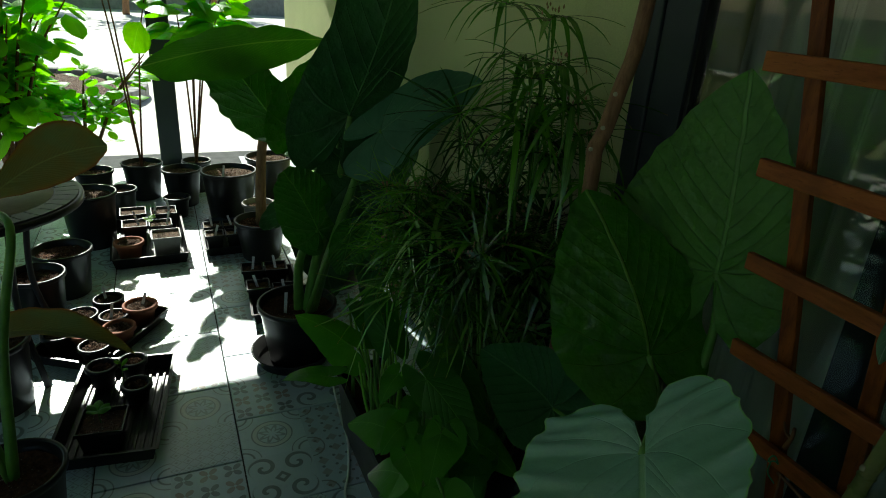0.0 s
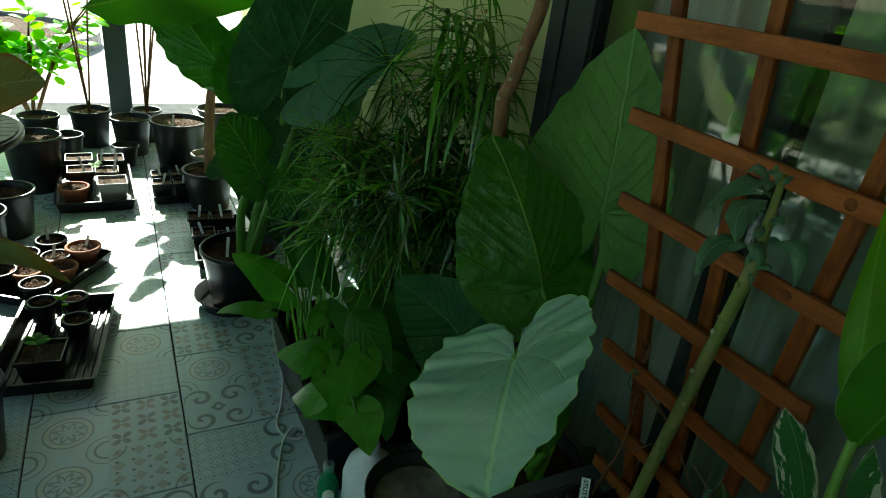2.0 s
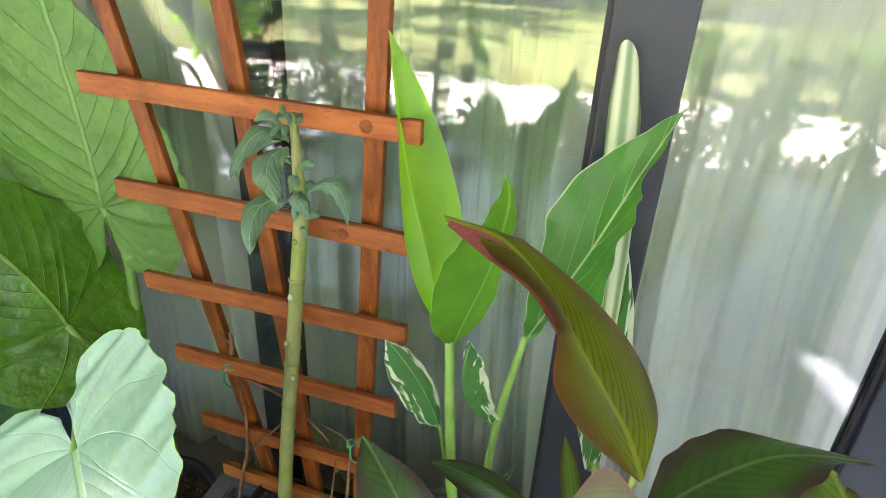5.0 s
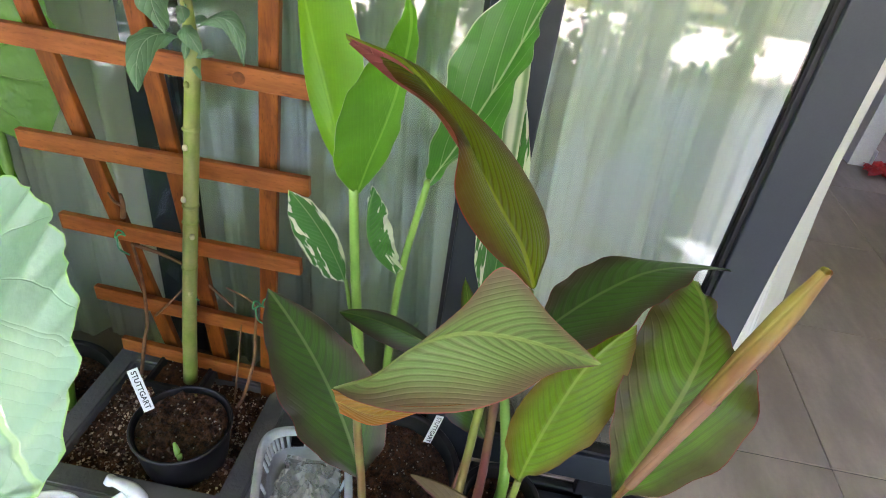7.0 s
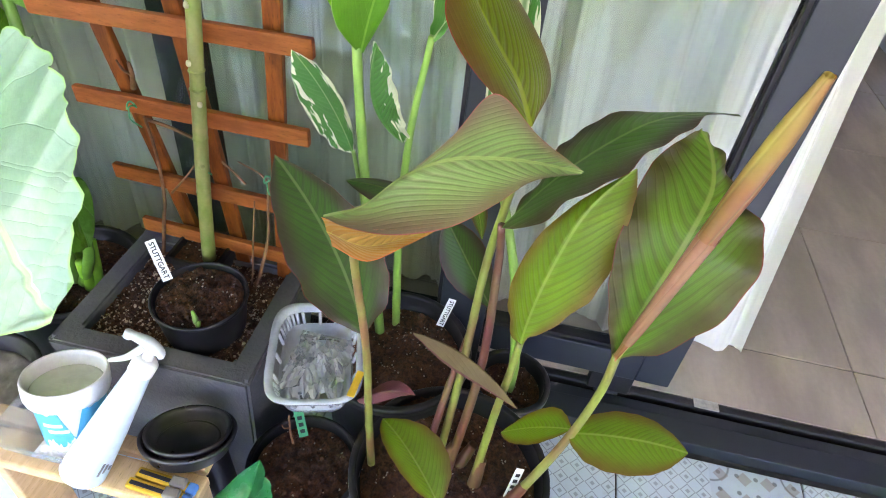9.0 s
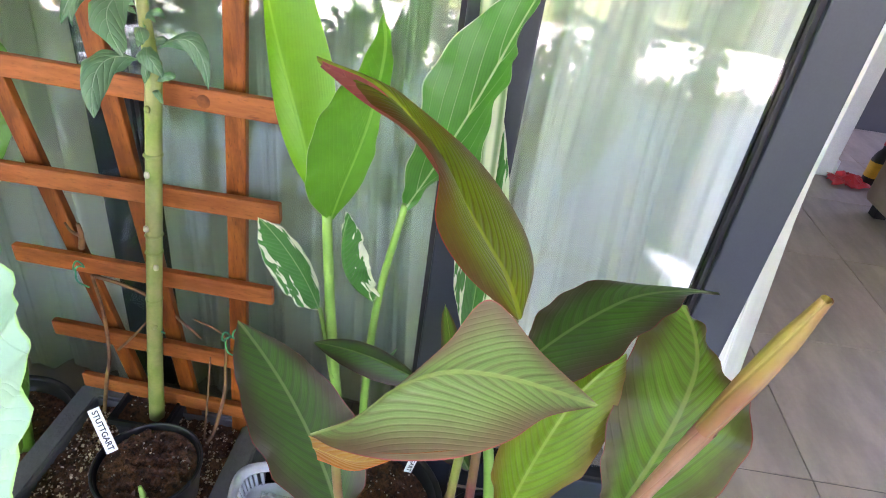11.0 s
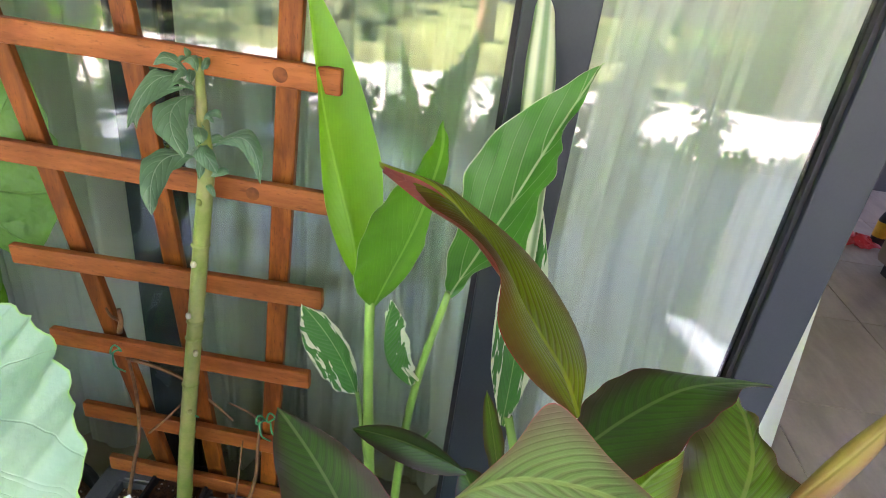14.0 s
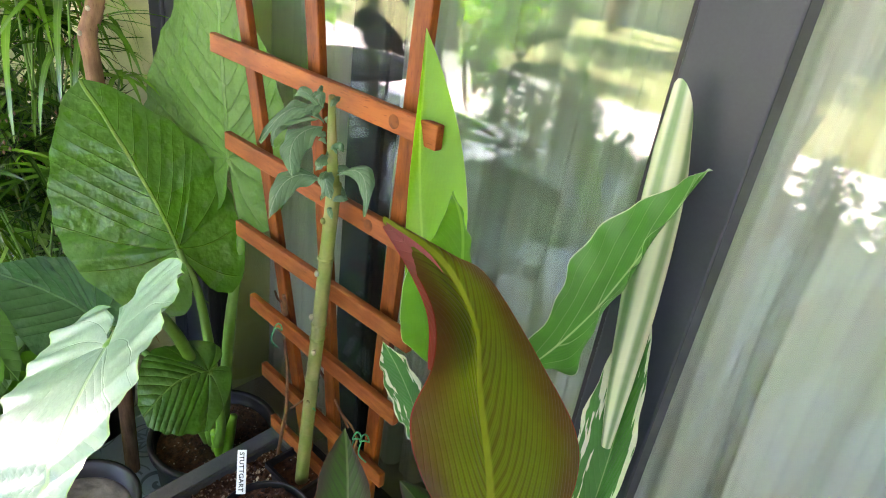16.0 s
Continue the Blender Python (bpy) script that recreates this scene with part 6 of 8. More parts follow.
basket()
bm = tube([(0.831, 0.327, 0.444), (0.834, 0.330, 0.460), (0.838, 0.335, 0.474)], [0.0045, 0.005, 0.0025], 8, 5)
tube([(0.830, 0.325, 0.444), (0.827, 0.322, 0.456), (0.829, 0.320, 0.463)], [0.004, 0.0045, 0.002], 8, 4, bm)
sprout = thing("canna_sprout", (0.831, 0.327, 0.45), "tiny pale green sprout in the black pot's soil", "seedling")
part("shoot", bm, STALK_PALE, sprout)


# ---- umbrella sedge ----
def sedge():
    ob = thing("umbrella_sedge", (0.90, 1.28, 0.20), "dense umbrella sedge with drooping narrow green leaves", "plant")
    rnd = random.Random(5)
    foot = Vector((0.90, 1.30, 0.20))
    heads = []
    for k in range(110):
        a, h = rnd.uniform(0, math.tau), rnd.random() ** 0.9
        r = math.sqrt(rnd.random()) * (0.40 - 0.14 * h)
        c = Vector((0.84 + 0.56 * r * math.cos(a), 1.27 + 1.0 * r * math.sin(a), 0.40 + 0.74 * h))
        if c.x < 0.87 and c.z > 0.90:
            c.z -= 0.22
        if c.x < 0.80 and c.z < 0.62:
            c += Vector((0.14, 0.06, 0.10))
        if c.z < 0.78 and c.x + c.y < 2.02:
            c += Vector((0.10, 0.14, 0.08))
        heads.append((c, rnd.uniform(0.12, 0.24)))
    heads += [(Vector(p), s) for p, s in (((0.93, 1.18, 1.36), 0.20), ((0.95, 1.30, 1.26), 0.22), ((1.00, 1.12, 1.12), 0.19), ((0.76, 1.12, 0.88), 0.24), ((0.80, 1.36, 0.90), 0.24), ((0.95, 1.42, 1.38), 0.22), ((0.99, 1.22, 1.26), 0.20), ((0.88, 1.14, 1.24), 0.24), ((0.96, 1.10, 1.19), 0.22), ((0.90, 1.22, 1.13), 0.23), ((0.99, 1.30, 1.16), 0.22), ((0.93, 1.24, 1.20), 0.24), ((0.97, 1.16, 1.06), 0.20), ((1.02, 1.06, 1.02), 0.18))]
    bushy = len(heads)
    for k in range(12):
        heads.append((Vector((rnd.uniform(0.64, 0.80), rnd.uniform(1.40, 1.56), rnd.uniform(0.72, 0.95))), rnd.uniform(0.11, 0.17)))
    stems = bmesh.new()
    for c, s in heads:
        st = foot + Vector((rnd.uniform(-0.09, 0.09), rnd.uniform(-0.13, 0.13), 0))
        tube([st, st.lerp(c, 0.5) + Vector((0, 0, 0.06)), c], [0.0035, 0.003, 0.0022], 5, 4, stems, cap=False)
    part("stem", stems, STALK_GREEN, ob)["kind"] = "stuff"
    for k, (c, s) in enumerate(heads):
        bm = bmesh.new()
        wispy = k >= bushy
        tall = k >= 110 and not wispy
        n = rnd.randint(12, 16) if tall else rnd.randint(16, 24)
        a0 = rnd.uniform(0, 6)
        lean = Matrix.Rotation(0.0 if tall else rnd.uniform(0.1, 1.1), 3, Vector((rnd.uniform(-1, 1), rnd.uniform(-1, 1), 0.01)))
        for i in range(n):
            a = a0 + i * math.tau / n + rnd.uniform(-0.15, 0.15)
            out = Vector((math.cos(a), math.sin(a), 0))
            L = s * rnd.uniform(0.75, 1.15)
            rise, fall = (rnd.uniform(0.0, 0.5), rnd.choice((0.3, 0.5, 0.8, 1.2))) if tall else (rnd.uniform(-0.35, 0.65), rnd.choice((0.0, 0.15, 0.3, 0.5, 0.8)))
            side = Vector((-out.y, out.x, 0)) * (rnd.uniform(0.005, 0.009) if tall else 0.0013 if wispy else rnd.choice((0.0022, 0.0030, 0.0042, 0.0058, 0.0075)))
            rows = []
            for q in range(7):
                t = q / 6
                p = c + lean @ (out * L * (t - 0.28 * fall * t * t) + Vector((0, 0, L * (rise * t - 0.4 * fall * t * t)))) - Vector((0, 0, 0.6 * L * fall * t * t))
                w = (0.55 + 1.2 * t) if t < 0.35 else 0.97 * (1 - (t - 0.35) / 0.65) ** 0.7 + 0.03
                up = Vector((0, 0, 0.0012))
                edge = lean @ side * w
                rows.append([(p - edge + up, t, -w, 0.4), (p, t, 0.0, 0.0), (p + edge + up, t, w, 0.4)])
            fill_leaf(rows, bm)
        # Dark tufts, strewn at random below the tall heads, stand in for inner shade.
        kinds = (SEDGE_PALE, SEDGE_BRIGHT) if wispy else (SEDGE, SEDGE_BRIGHT, SEDGE_BRIGHT) if tall else (SEDGE, SEDGE, SEDGE_SHADE, SEDGE_SHADE, SEDGE_SHADE, SEDGE_PALE)
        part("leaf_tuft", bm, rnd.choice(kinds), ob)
    flowers = bmesh.new()
    for c, s in heads[::2]:
        for i in range(9):
            a = rnd.uniform(0, math.tau)
            p = c + Vector((math.cos(a) * rnd.uniform(0.01, 0.035), math.sin(a) * rnd.uniform(0.01, 0.035), rnd.uniform(0.008, 0.03)))
            lathe([(0, -0.005), (0.0028, 0), (0, 0.006)], 5, flowers, p)
    part("flower_head", flowers, SEDGE_FLOWER, ob, "small tan flower heads")["kind"] = "stuff"
    return ob


SEDGE_FLOWER = plain("tan_sedge_flower", (0.34, 0.22, 0.09), (0.24, 0.17, 0.06), 0.8)
# Darker sedge green: shade between the leaves is put into the colour.
SEDGE_SHADE = leaf_mat("shade_dark_sedge_leaf", (0.032, 0.115, 0.012), (0.018, 0.068, 0.008), (0.08, 0.19, 0.035), 3, 0.05, 0.0, 0.10, None, 0.98, 0.22, 0.15, 0.2, spec=0.9, tip=(0.30, 0.18, 0.07, 1.08))
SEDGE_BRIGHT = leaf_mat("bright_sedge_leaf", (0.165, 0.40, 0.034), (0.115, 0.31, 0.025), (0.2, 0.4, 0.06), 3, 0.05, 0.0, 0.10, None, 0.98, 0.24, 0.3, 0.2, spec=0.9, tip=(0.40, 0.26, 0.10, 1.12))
SEDGE_PALE = leaf_mat("pale_sedge_leaf", (0.25, 0.44, 0.10), (0.165, 0.34, 0.06), (0.2, 0.36, 0.08), 3, 0.05, 0.0, 0.10, None, 0.98, 0.24, 0.3, 0.2, spec=0.9, tip=(0.42, 0.28, 0.10, 1.02))
sedge()
round_pot((0.90, 1.28, 0), 0.165, 0.135, 0.24, "wide black plastic pot hidden under the umbrella sedge", fill=0.04, seed=8)

# ---- bare branch leaning in the corner ----
branch = thing("bare_branch", (0.90, 0.98, 0), "thick bare peeled branch standing between the pots", "branch")
trunk = part("trunk", tube([(x + 0.026, y + 0.038, max(0.0, z - 0.008)) for x, y, z in [(0.90, 0.98, 0.0), (0.905, 0.965, 0.5), (0.915, 0.940, 0.98), (0.912, 0.932, 1.09), (0.911, 0.934, 1.134), (0.925, 0.930, 1.175), (0.945, 0.929, 1.256), (0.968, 0.930, 1.34), (0.990, 0.935, 1.55), (1.02, 0.94, 1.9)]], [0.018, 0.0175, 0.016, 0.0155, 0.0165, 0.016, 0.0150, 0.0150, 0.0145, 0.014], 14, 6), BARK, branch)
for p in ((0.922, 0.966, 1.129), (0.939, 0.960, 1.172), (0.956, 0.960, 1.237)):
    part("bud_scar", lathe([(0, 0.005), (0.004, 0.003), (0.005, 0), (0.004, -0.003), (0, -0.005)], 8, centre=p), SCAR, trunk, "pale bud scar")


# ---- trough with arrowhead plants ----
def trough():
    x0, x1, y0, y1, h, t = 0.585, 0.745, 1.02, 1.68, 0.24, 0.02
    ob = thing("plant_trough", (0.665, 1.35, 0), "long black plastic plant trough on the tiles", "trough")
    bm = bmesh.new()
    q = [(0, 0), (1, 0), (1, 1), (0, 1)]
    ring = lambda d, z: [bm.verts.new((x0 + d + u * (x1 - x0 - 2 * d), y0 + d + v * (y1 - y0 - 2 * d), z)) for u, v in q]
    rs = [ring(t, 0.0), ring(0.004, h - 0.02), ring(-0.008, h - 0.02), ring(-0.008, h), ring(0.006, h), ring(0.012, h - 0.07)]
    for a, b in zip(rs, rs[1:]):
        for i in range(4):
            bm.faces.new((a[i], a[(i + 1) % 4], b[(i + 1) % 4], b[i]))
    bm.faces.new(rs[0][::-1])
    bm.faces.new(rs[-1])
    part("trough_body", bm, BLACK_PLASTIC, ob, smooth=False)
    bm = bmesh.new()
    bmesh.ops.create_grid(bm, x_segments=14, y_segments=50, size=0.5)
    for v in bm.verts:
        x, y = (x0 + x1) / 2 + v.co.x * (x1 - x0 - 0.02), (y0 + y1) / 2 + v.co.y * (y1 - y0 - 0.02)
        v.co = (x, y, h - 0.045 + 0.008 * noise.noise(Vector((x * 50, y * 50, 1))))
    part("soil", bm, SOIL, ob, "dark potting soil")


trough()


def arrowhead_plants():
    ob = thing("arrowhead_plant", (0.66, 1.25, 0.195), "arrowhead plants with glossy heart-shaped leaves in a trough", "plant")
    rnd = random.Random(9)
    leaves = [
        ((0.573, 1.492, 0.441), (0.445, 1.612, 0.493), (0.485, 1.465, 0.406), (0.600, 1.610, 0.468), 0),
        ((0.494, 1.401, 0.402), (0.375, 1.445, 0.387), (0.444, 1.365, 0.407), (0.477, 1.478, 0.412), 0),
        ((0.667, 1.410, 0.485), (0.644, 1.523, 0.624), (0.594, 1.473, 0.565), (0.740, 1.471, 0.540), 1),
        ((0.737, 1.223, 0.518), (0.789, 1.041, 0.477), (0.700, 1.110, 0.481), (0.832, 1.180, 0.540), 1),
        ((0.669, 1.132, 0.532), (0.706, 0.919, 0.480), (0.625, 1.012, 0.488), (0.768, 1.051, 0.536), 1),
        ((0.646, 0.982, 0.492), (0.579, 0.889, 0.434), (0.575, 0.964, 0.467), (0.674, 0.892, 0.470), 0),
        ((0.593, 0.833, 0.456), (0.581, 0.709, 0.446), (0.535, 0.796, 0.443), (0.655, 0.768, 0.477), 0),
        ((0.602, 1.092, 0.444), (0.531, 1.055, 0.404), (0.553, 1.114, 0.453), (0.583, 1.027, 0.417), 0),
        ((0.569, 0.995, 0.441), (0.564, 0.900, 0.412), (0.527, 0.967, 0.429), (0.612, 0.962, 0.447), 0),
        ((0.66, 1.30, 0.44), (0.59, 1.24, 0.40), (0.60, 1.31, 0.43), (0.66, 1.23, 0.43), 0),
        ((0.70, 1.08, 0.42), (0.64, 0.98, 0.36), (0.64, 1.06, 0.40), (0.72, 0.99, 0.41), 1),
        ((0.68, 1.55, 0.44), (0.60, 1.62, 0.52), (0.60, 1.54, 0.47), (0.70, 1.63, 0.48), 1),
        ((0.72, 1.00, 0.36), (0.70, 0.89, 0.29), (0.66, 0.95, 0.33), (0.77, 0.93, 0.33), 1),
        ((0.78, 1.13, 0.42), (0.80, 1.00, 0.36), (0.73, 1.07, 0.39), (0.84, 1.06, 0.41), 1),
        ((0.62, 1.20, 0.37), (0.55, 1.15, 0.32), (0.56, 1.21, 0.35), (0.61, 1.13, 0.35), 0)]
    for k in range(12):
        j = Vector((rnd.uniform(0.56, 0.76), rnd.uniform(0.98, 1.30), rnd.uniform(0.30, 0.45)))
        a = rnd.uniform(2.0, 5.6)
        d = Vector((math.cos(a), math.sin(a), rnd.uniform(-0.7, 0.1))).normalized() * rnd.uniform(0.09, 0.15)
        s = d.cross(Vector((-0.3, -0.3, 1))).normalized() * d.length * rnd.uniform(0.5, 0.62)
        m_ = j + d * 0.25
        leaves.append((j, j + d, m_ + s, m_ - s, k % 3 == 0))
    for k, (j, t, l, r, dark) in enumerate(leaves):
        j, t, l, r = (Vector(v) for v in (j, t, l, r))
        b = Blade(j, t, l, r, bow=Vector((0, 0, 0.012)), at=0.25, wave=0.006, seed=70 + k, curl=0.12)
        part("leaf", heart_leaf(b, ARROW, 40, 5, ratio=0.50), ARROW_DARK if dark else ARROW_LEAF, ob)
        foot = Vector((0.665 + rnd.uniform(-0.04, 0.04), min(max(j.y + rnd.uniform(-0.05, 0.12), 1.08), 1.6), 0.195))
        mid = foot.lerp(j, 0.55) + Vector((0, 0, 0.06 + 0.1 * abs(foot.y - j.y)))
        stalk([foot, mid, j], 0.0055, 0.0030, STALK_GREEN, ob, "stalk", 7)
    for k in range(20):
        foot = Vector((rnd.uniform(0.61, 0.72), rnd.uniform(1.28, 1.58), 0.195))
        top = foot + Vector((rnd.uniform(-0.06, 0.04), rnd.uniform(-0.06, 0.06), rnd.uniform(0.20, 0.34)))
        stalk([foot, foot.lerp(top, 0.5) + Vector((rnd.uniform(-0.01, 0.01), 0, 0)), top], 0.0065, 0.0030, ARROW_STALK if k % 3 else STALK_GREEN, ob, "stalk", 7)
    return ob


ARROW_DARK = leaf_mat("dark_arrowhead_leaf", (0.050, 0.185, 0.018), (0.036, 0.14, 0.014), (0.12, 0.32, 0.05), 7, 0.05, 0.3, 0.02, None, 0.98, 0.36, 0.3, 0.4)
arrowhead_plants()

# ---- white cable on the tiles ----
cable = thing("white_cable", (0.6, 1.6, 0), "thin white electric cable lying looped on the tiles", "cable")
pts = [(0.66, 2.02, 0.05), (0.637, 1.93, 0.004), (0.615, 1.75, 0.004), (0.603, 1.60, 0.004), (0.585, 1.52, 0.004), (0.562, 1.44, 0.004), (0.530, 1.36, 0.004), (0.545, 1.295, 0.004), (0.588, 1.275, 0.004), (0.607, 1.315, 0.004), (0.575, 1.322, 0.0085), (0.535, 1.275, 0.0115), (0.508, 1.21, 0.004), (0.475, 1.10, 0.004), (0.45, 0.95, 0.004), (0.47, 0.80, 0.004), (0.52, 0.70, 0.004)]
part("cord", tube(pts, 0.0042, 8, 7), WHITE_CORD, cable)

# ---- by the planter: jug, bottles, bowl ----
jug = thing("plastic_jug", (0.665, 0.905, 0), "translucent white plastic jug with a white cap", "jug")
part("jug_body", lathe([(0, 0), (0.060, 0), (0.066, 0.008), (0.066, 0.19), (0.056, 0.225), (0.026, 0.250), (0.019, 0.256), (0.019, 0.262), (0, 0.262)], 32, centre=(0.665, 0.905, 0)), WHITE_PLASTIC, jug)
part("cap", lathe([(0, 0.256), (0.021, 0.256), (0.022, 0.262), (0.022, 0.282), (0.020, 0.285), (0, 0.285)], 20, centre=(0.665, 0.905, 0.007)), WHITE_PAINT, jug)
for x, y, mat, hgt, words in ((0.585, 0.985, GREEN_FILM, 0.15, "clear bottle of green liquid"), (0.560, 0.905, PALE_BLUE_PLASTIC, 0.13, "small pale plastic bottle")):
    b = thing("plastic_bottle", (x, y, 0), words, "bottle", "bottles by the planter")
    part("bottle_body", lathe([(0, 0), (0.026, 0), (0.029, 0.005), (0.029, hgt * 0.62), (0.024, hgt * 0.78), (0.012, hgt * 0.9), (0.012, hgt), (0, hgt)], 24, centre=(x, y, 0)), mat, b)
    part("cap", lathe([(0.014, 0), (0.0145, 0.002), (0.0145, 0.018), (0, 0.020)], 18, centre=(x, y, hgt)), CLEAR if mat is GREEN_FILM else WHITE_PLASTIC, b)
crate = thing("plastic_crate", (0.66, 1.00, 0), "small blue plastic box holding odds and ends", "box")
bm = box((0.635, 0.975, 0.0), (0.745, 1.008, 0.10), 0.003)
part("box_body", bm, BLUE_PLASTIC, crate, smooth=False)
base = thing("white_bucket", (0.700, 0.700, 0), "white plastic bucket under the black bowl", "bucket")
part("bucket_body", lathe([(0, 0), (0.072, 0), (0.076, 0.005), (0.088, 0.231), (0.093, 0.233), (0.093, 0.253), (0.088, 0.255), (0.084, 0.246), (0.072, 0.01), (0, 0.008)], 36, centre=(0.700, 0.700, 0)), WHITE_PLASTIC, base)
bowl = thing("plant_bowl", (0.700, 0.700, 0.256), "shallow black plastic bowl of dried muddy water", "bowl")
part("bowl_body", lathe([(0, 0), (0.084, 0), (0.088, 0.004), (0.111, 0.050), (0.119, 0.052), (0.120, 0.066), (0.116, 0.068), (0.110, 0.064), (0.100, 0.034), (0, 0.032)], 40, centre=(0.700, 0.700, 0.256)), BLACK_PLASTIC, bowl)
part("dried_mud", soil_disc(0.100, 0.036, (0.700, 0.700, 0.256), 0.002, 3), plain("grey_mud", (0.30, 0.27, 0.22), (0.15, 0.135, 0.11), 0.6, 0, 20, 120, 0.3, 0.002), bowl, "grey dried mud")


# ---- pots along the far end ----
def tray(name, c, sx, sy, h, turn, label, ribs=True):
    ob = thing(name, c, label, "tray", "seed trays")
    m = Matrix.Translation(c) @ Matrix.Rotation(radians(turn), 4, "Z")
    bm = bmesh.new()
    q = [(-1, -1), (1, -1), (1, 1), (-1, 1)]
    ring = lambda k, z: [bm.verts.new((u * (sx / 2 + k), v * (sy / 2 + k), z)) for u, v in q]
    rs = [ring(-0.014, 0), ring(0, h - 0.002), ring(0.008, h - 0.002), ring(0.008, h), ring(-0.002, h), ring(-0.016, 0.004)]
    for a, b in zip(rs, rs[1:]):
        for i in range(4):
            bm.faces.new((a[i], a[(i + 1) % 4], b[(i + 1) % 4], b[i]))
    bm.faces.new(rs[0][::-1])
    bm.faces.new(rs[-1])
    bmesh.ops.transform(bm, matrix=m, verts=bm.verts)
    part("tray_body", bm, BLACK_PLASTIC, ob, smooth=False)
    if ribs:
        n = int(sx / 0.026)
        for i in range(n):
            x = -sx / 2 + 0.03 + (sx - 0.06) * i / (n - 1)
            part("rib", box((x - 0.005, -sy / 2 + 0.03, 0.004), (x + 0.005, sy / 2 - 0.03, 0.011), 0.002, m=m), BLACK_PLASTIC, ob, smooth=False)
    return ob


def square_pot(c, s, h, mat, label, turn=0, soil=SOIL_DRY):
    ob = thing("seed_pot", c, label, "seed pot", "seedling pots")
    m = Matrix.Translation(c) @ Matrix.Rotation(radians(turn), 4, "Z")
    bm = bmesh.new()
    q = [(-1, -1), (1, -1), (1, 1), (-1, 1)]
    ring = lambda k, z: [bm.verts.new((u * (s / 2 + k), v * (s / 2 + k), z)) for u, v in q]
    rs = [ring(-0.012, 0), ring(-0.003, h - 0.012), ring(0.003, h - 0.012), ring(0.003, h), ring(-0.002, h), ring(-0.005, h - 0.018)]
    for a, b in zip(rs, rs[1:]):
        for i in range(4):
            bm.faces.new((a[i], a[(i + 1) % 4], b[(i + 1) % 4], b[i]))
    bm.faces.new(rs[0][::-1])
    bmesh.ops.transform(bm, matrix=m, verts=bm.verts)
    part("pot_body", bm, mat, ob, smooth=False)
    bm = bmesh.new()
    bmesh.ops.create_grid(bm, x_segments=10, y_segments=10, size=s / 2 - 0.004)
    for v in bm.verts:
        v.co.z = h - 0.014 + 0.004 * noise.noise(Vector((v.co.x * 90 + c[0] * 50, v.co.y * 90, 2)))
    bmesh.ops.transform(bm, matrix=m, verts=bm.verts)
    part("soil", bm, soil, ob)
    return ob


def seedling(p, n, size, mat, label, seed, height=0.06):
    """A thin stem with a few small leaves."""
    rnd = random.Random(seed)
    ob = thing("seedling", p, label, "seedling", "seedlings")
    p = Vector(p)
    top = p + Vector((rnd.uniform(-0.01, 0.01), rnd.uniform(-0.01, 0.01), height))
    part("stem", tube([p, p.lerp(top, 0.5), top], [0.002, 0.0017, 0.0013], 6, 3), STALK_GREEN, ob)
    for i in range(n):
        a = i * 2.4 + rnd.uniform(0, 1)
        d = Vector((math.cos(a), math.sin(a), rnd.uniform(0.0, 0.6))).normalized()
        j = p.lerp(top, rnd.uniform(0.6, 1.0))
        t = j + d * size * rnd.uniform(0.8, 1.2)
        s = d.cross(Vector((0, 0, 1))).normalized() * size * 0.32
        m_ = j.lerp(t, 0.5)
        part("leaf", long_leaf(Blade(j, t, m_ - s, m_ + s, bow=(0, 0, size * 0.12), at=0.5, seed=seed + i), OVAL, 8, 4), mat, ob)
    return ob


def stick_label(p, h, turn, label="white plastic seed label stuck in soil"):
    p = Vector(p)
    d = Vector((0.02 * math.cos(turn), 0.02 * math.sin(turn), h))
    return plant_tag(p + d, p - Vector((0, 0, 0.012)), 0.012, (-0.3, -1.0, 0.3), label)


square_pot((1.012, 0.412, 0.352), 0.092, 0.095, BLACK_PLASTIC, "small square black pot of the cane, set in the planter", 0, SOIL)

# front tray with four small pots
tray("seed_tray", (-0.090, 1.985, 0), 0.30, 0.545, 0.055, -7, "black ribbed plastic seed tray on the tiles")
for k, (x, y, r, h) in enumerate(((-0.145, 2.16, 0.045, 0.085), (-0.045, 2.18, 0.042, 0.08), (-0.030, 2.02, 0.043, 0.078))):
    round_pot((x, y, 0.0115), r, r * 0.75, h, "small round black seed pot in the front tray", soil=SOIL, fill=0.015, name="seed_pot", group="seedling pots", seed=20 + k)
square_pot((-0.125, 1.845, 0.0115), 0.13, 0.075, BLACK_PLASTIC, "square black seed pot with a seedling", -7, SOIL)
seedling((-0.13, 1.85, 0.072), 6, 0.05, ARROW_LEAF, "green seedling with narrow leaves in a square pot", 3, 0.05)
seedling((-0.07, 2.02, 0.072), 3, 0.028, FAR_LEAF, "small bright green seedling", 5, 0.10)

# tray of terracotta pots
tray("seed_tray", (-0.165, 2.52, 0), 0.30, 0.46, 0.05, -32, "black plastic tray of round seedling pots")
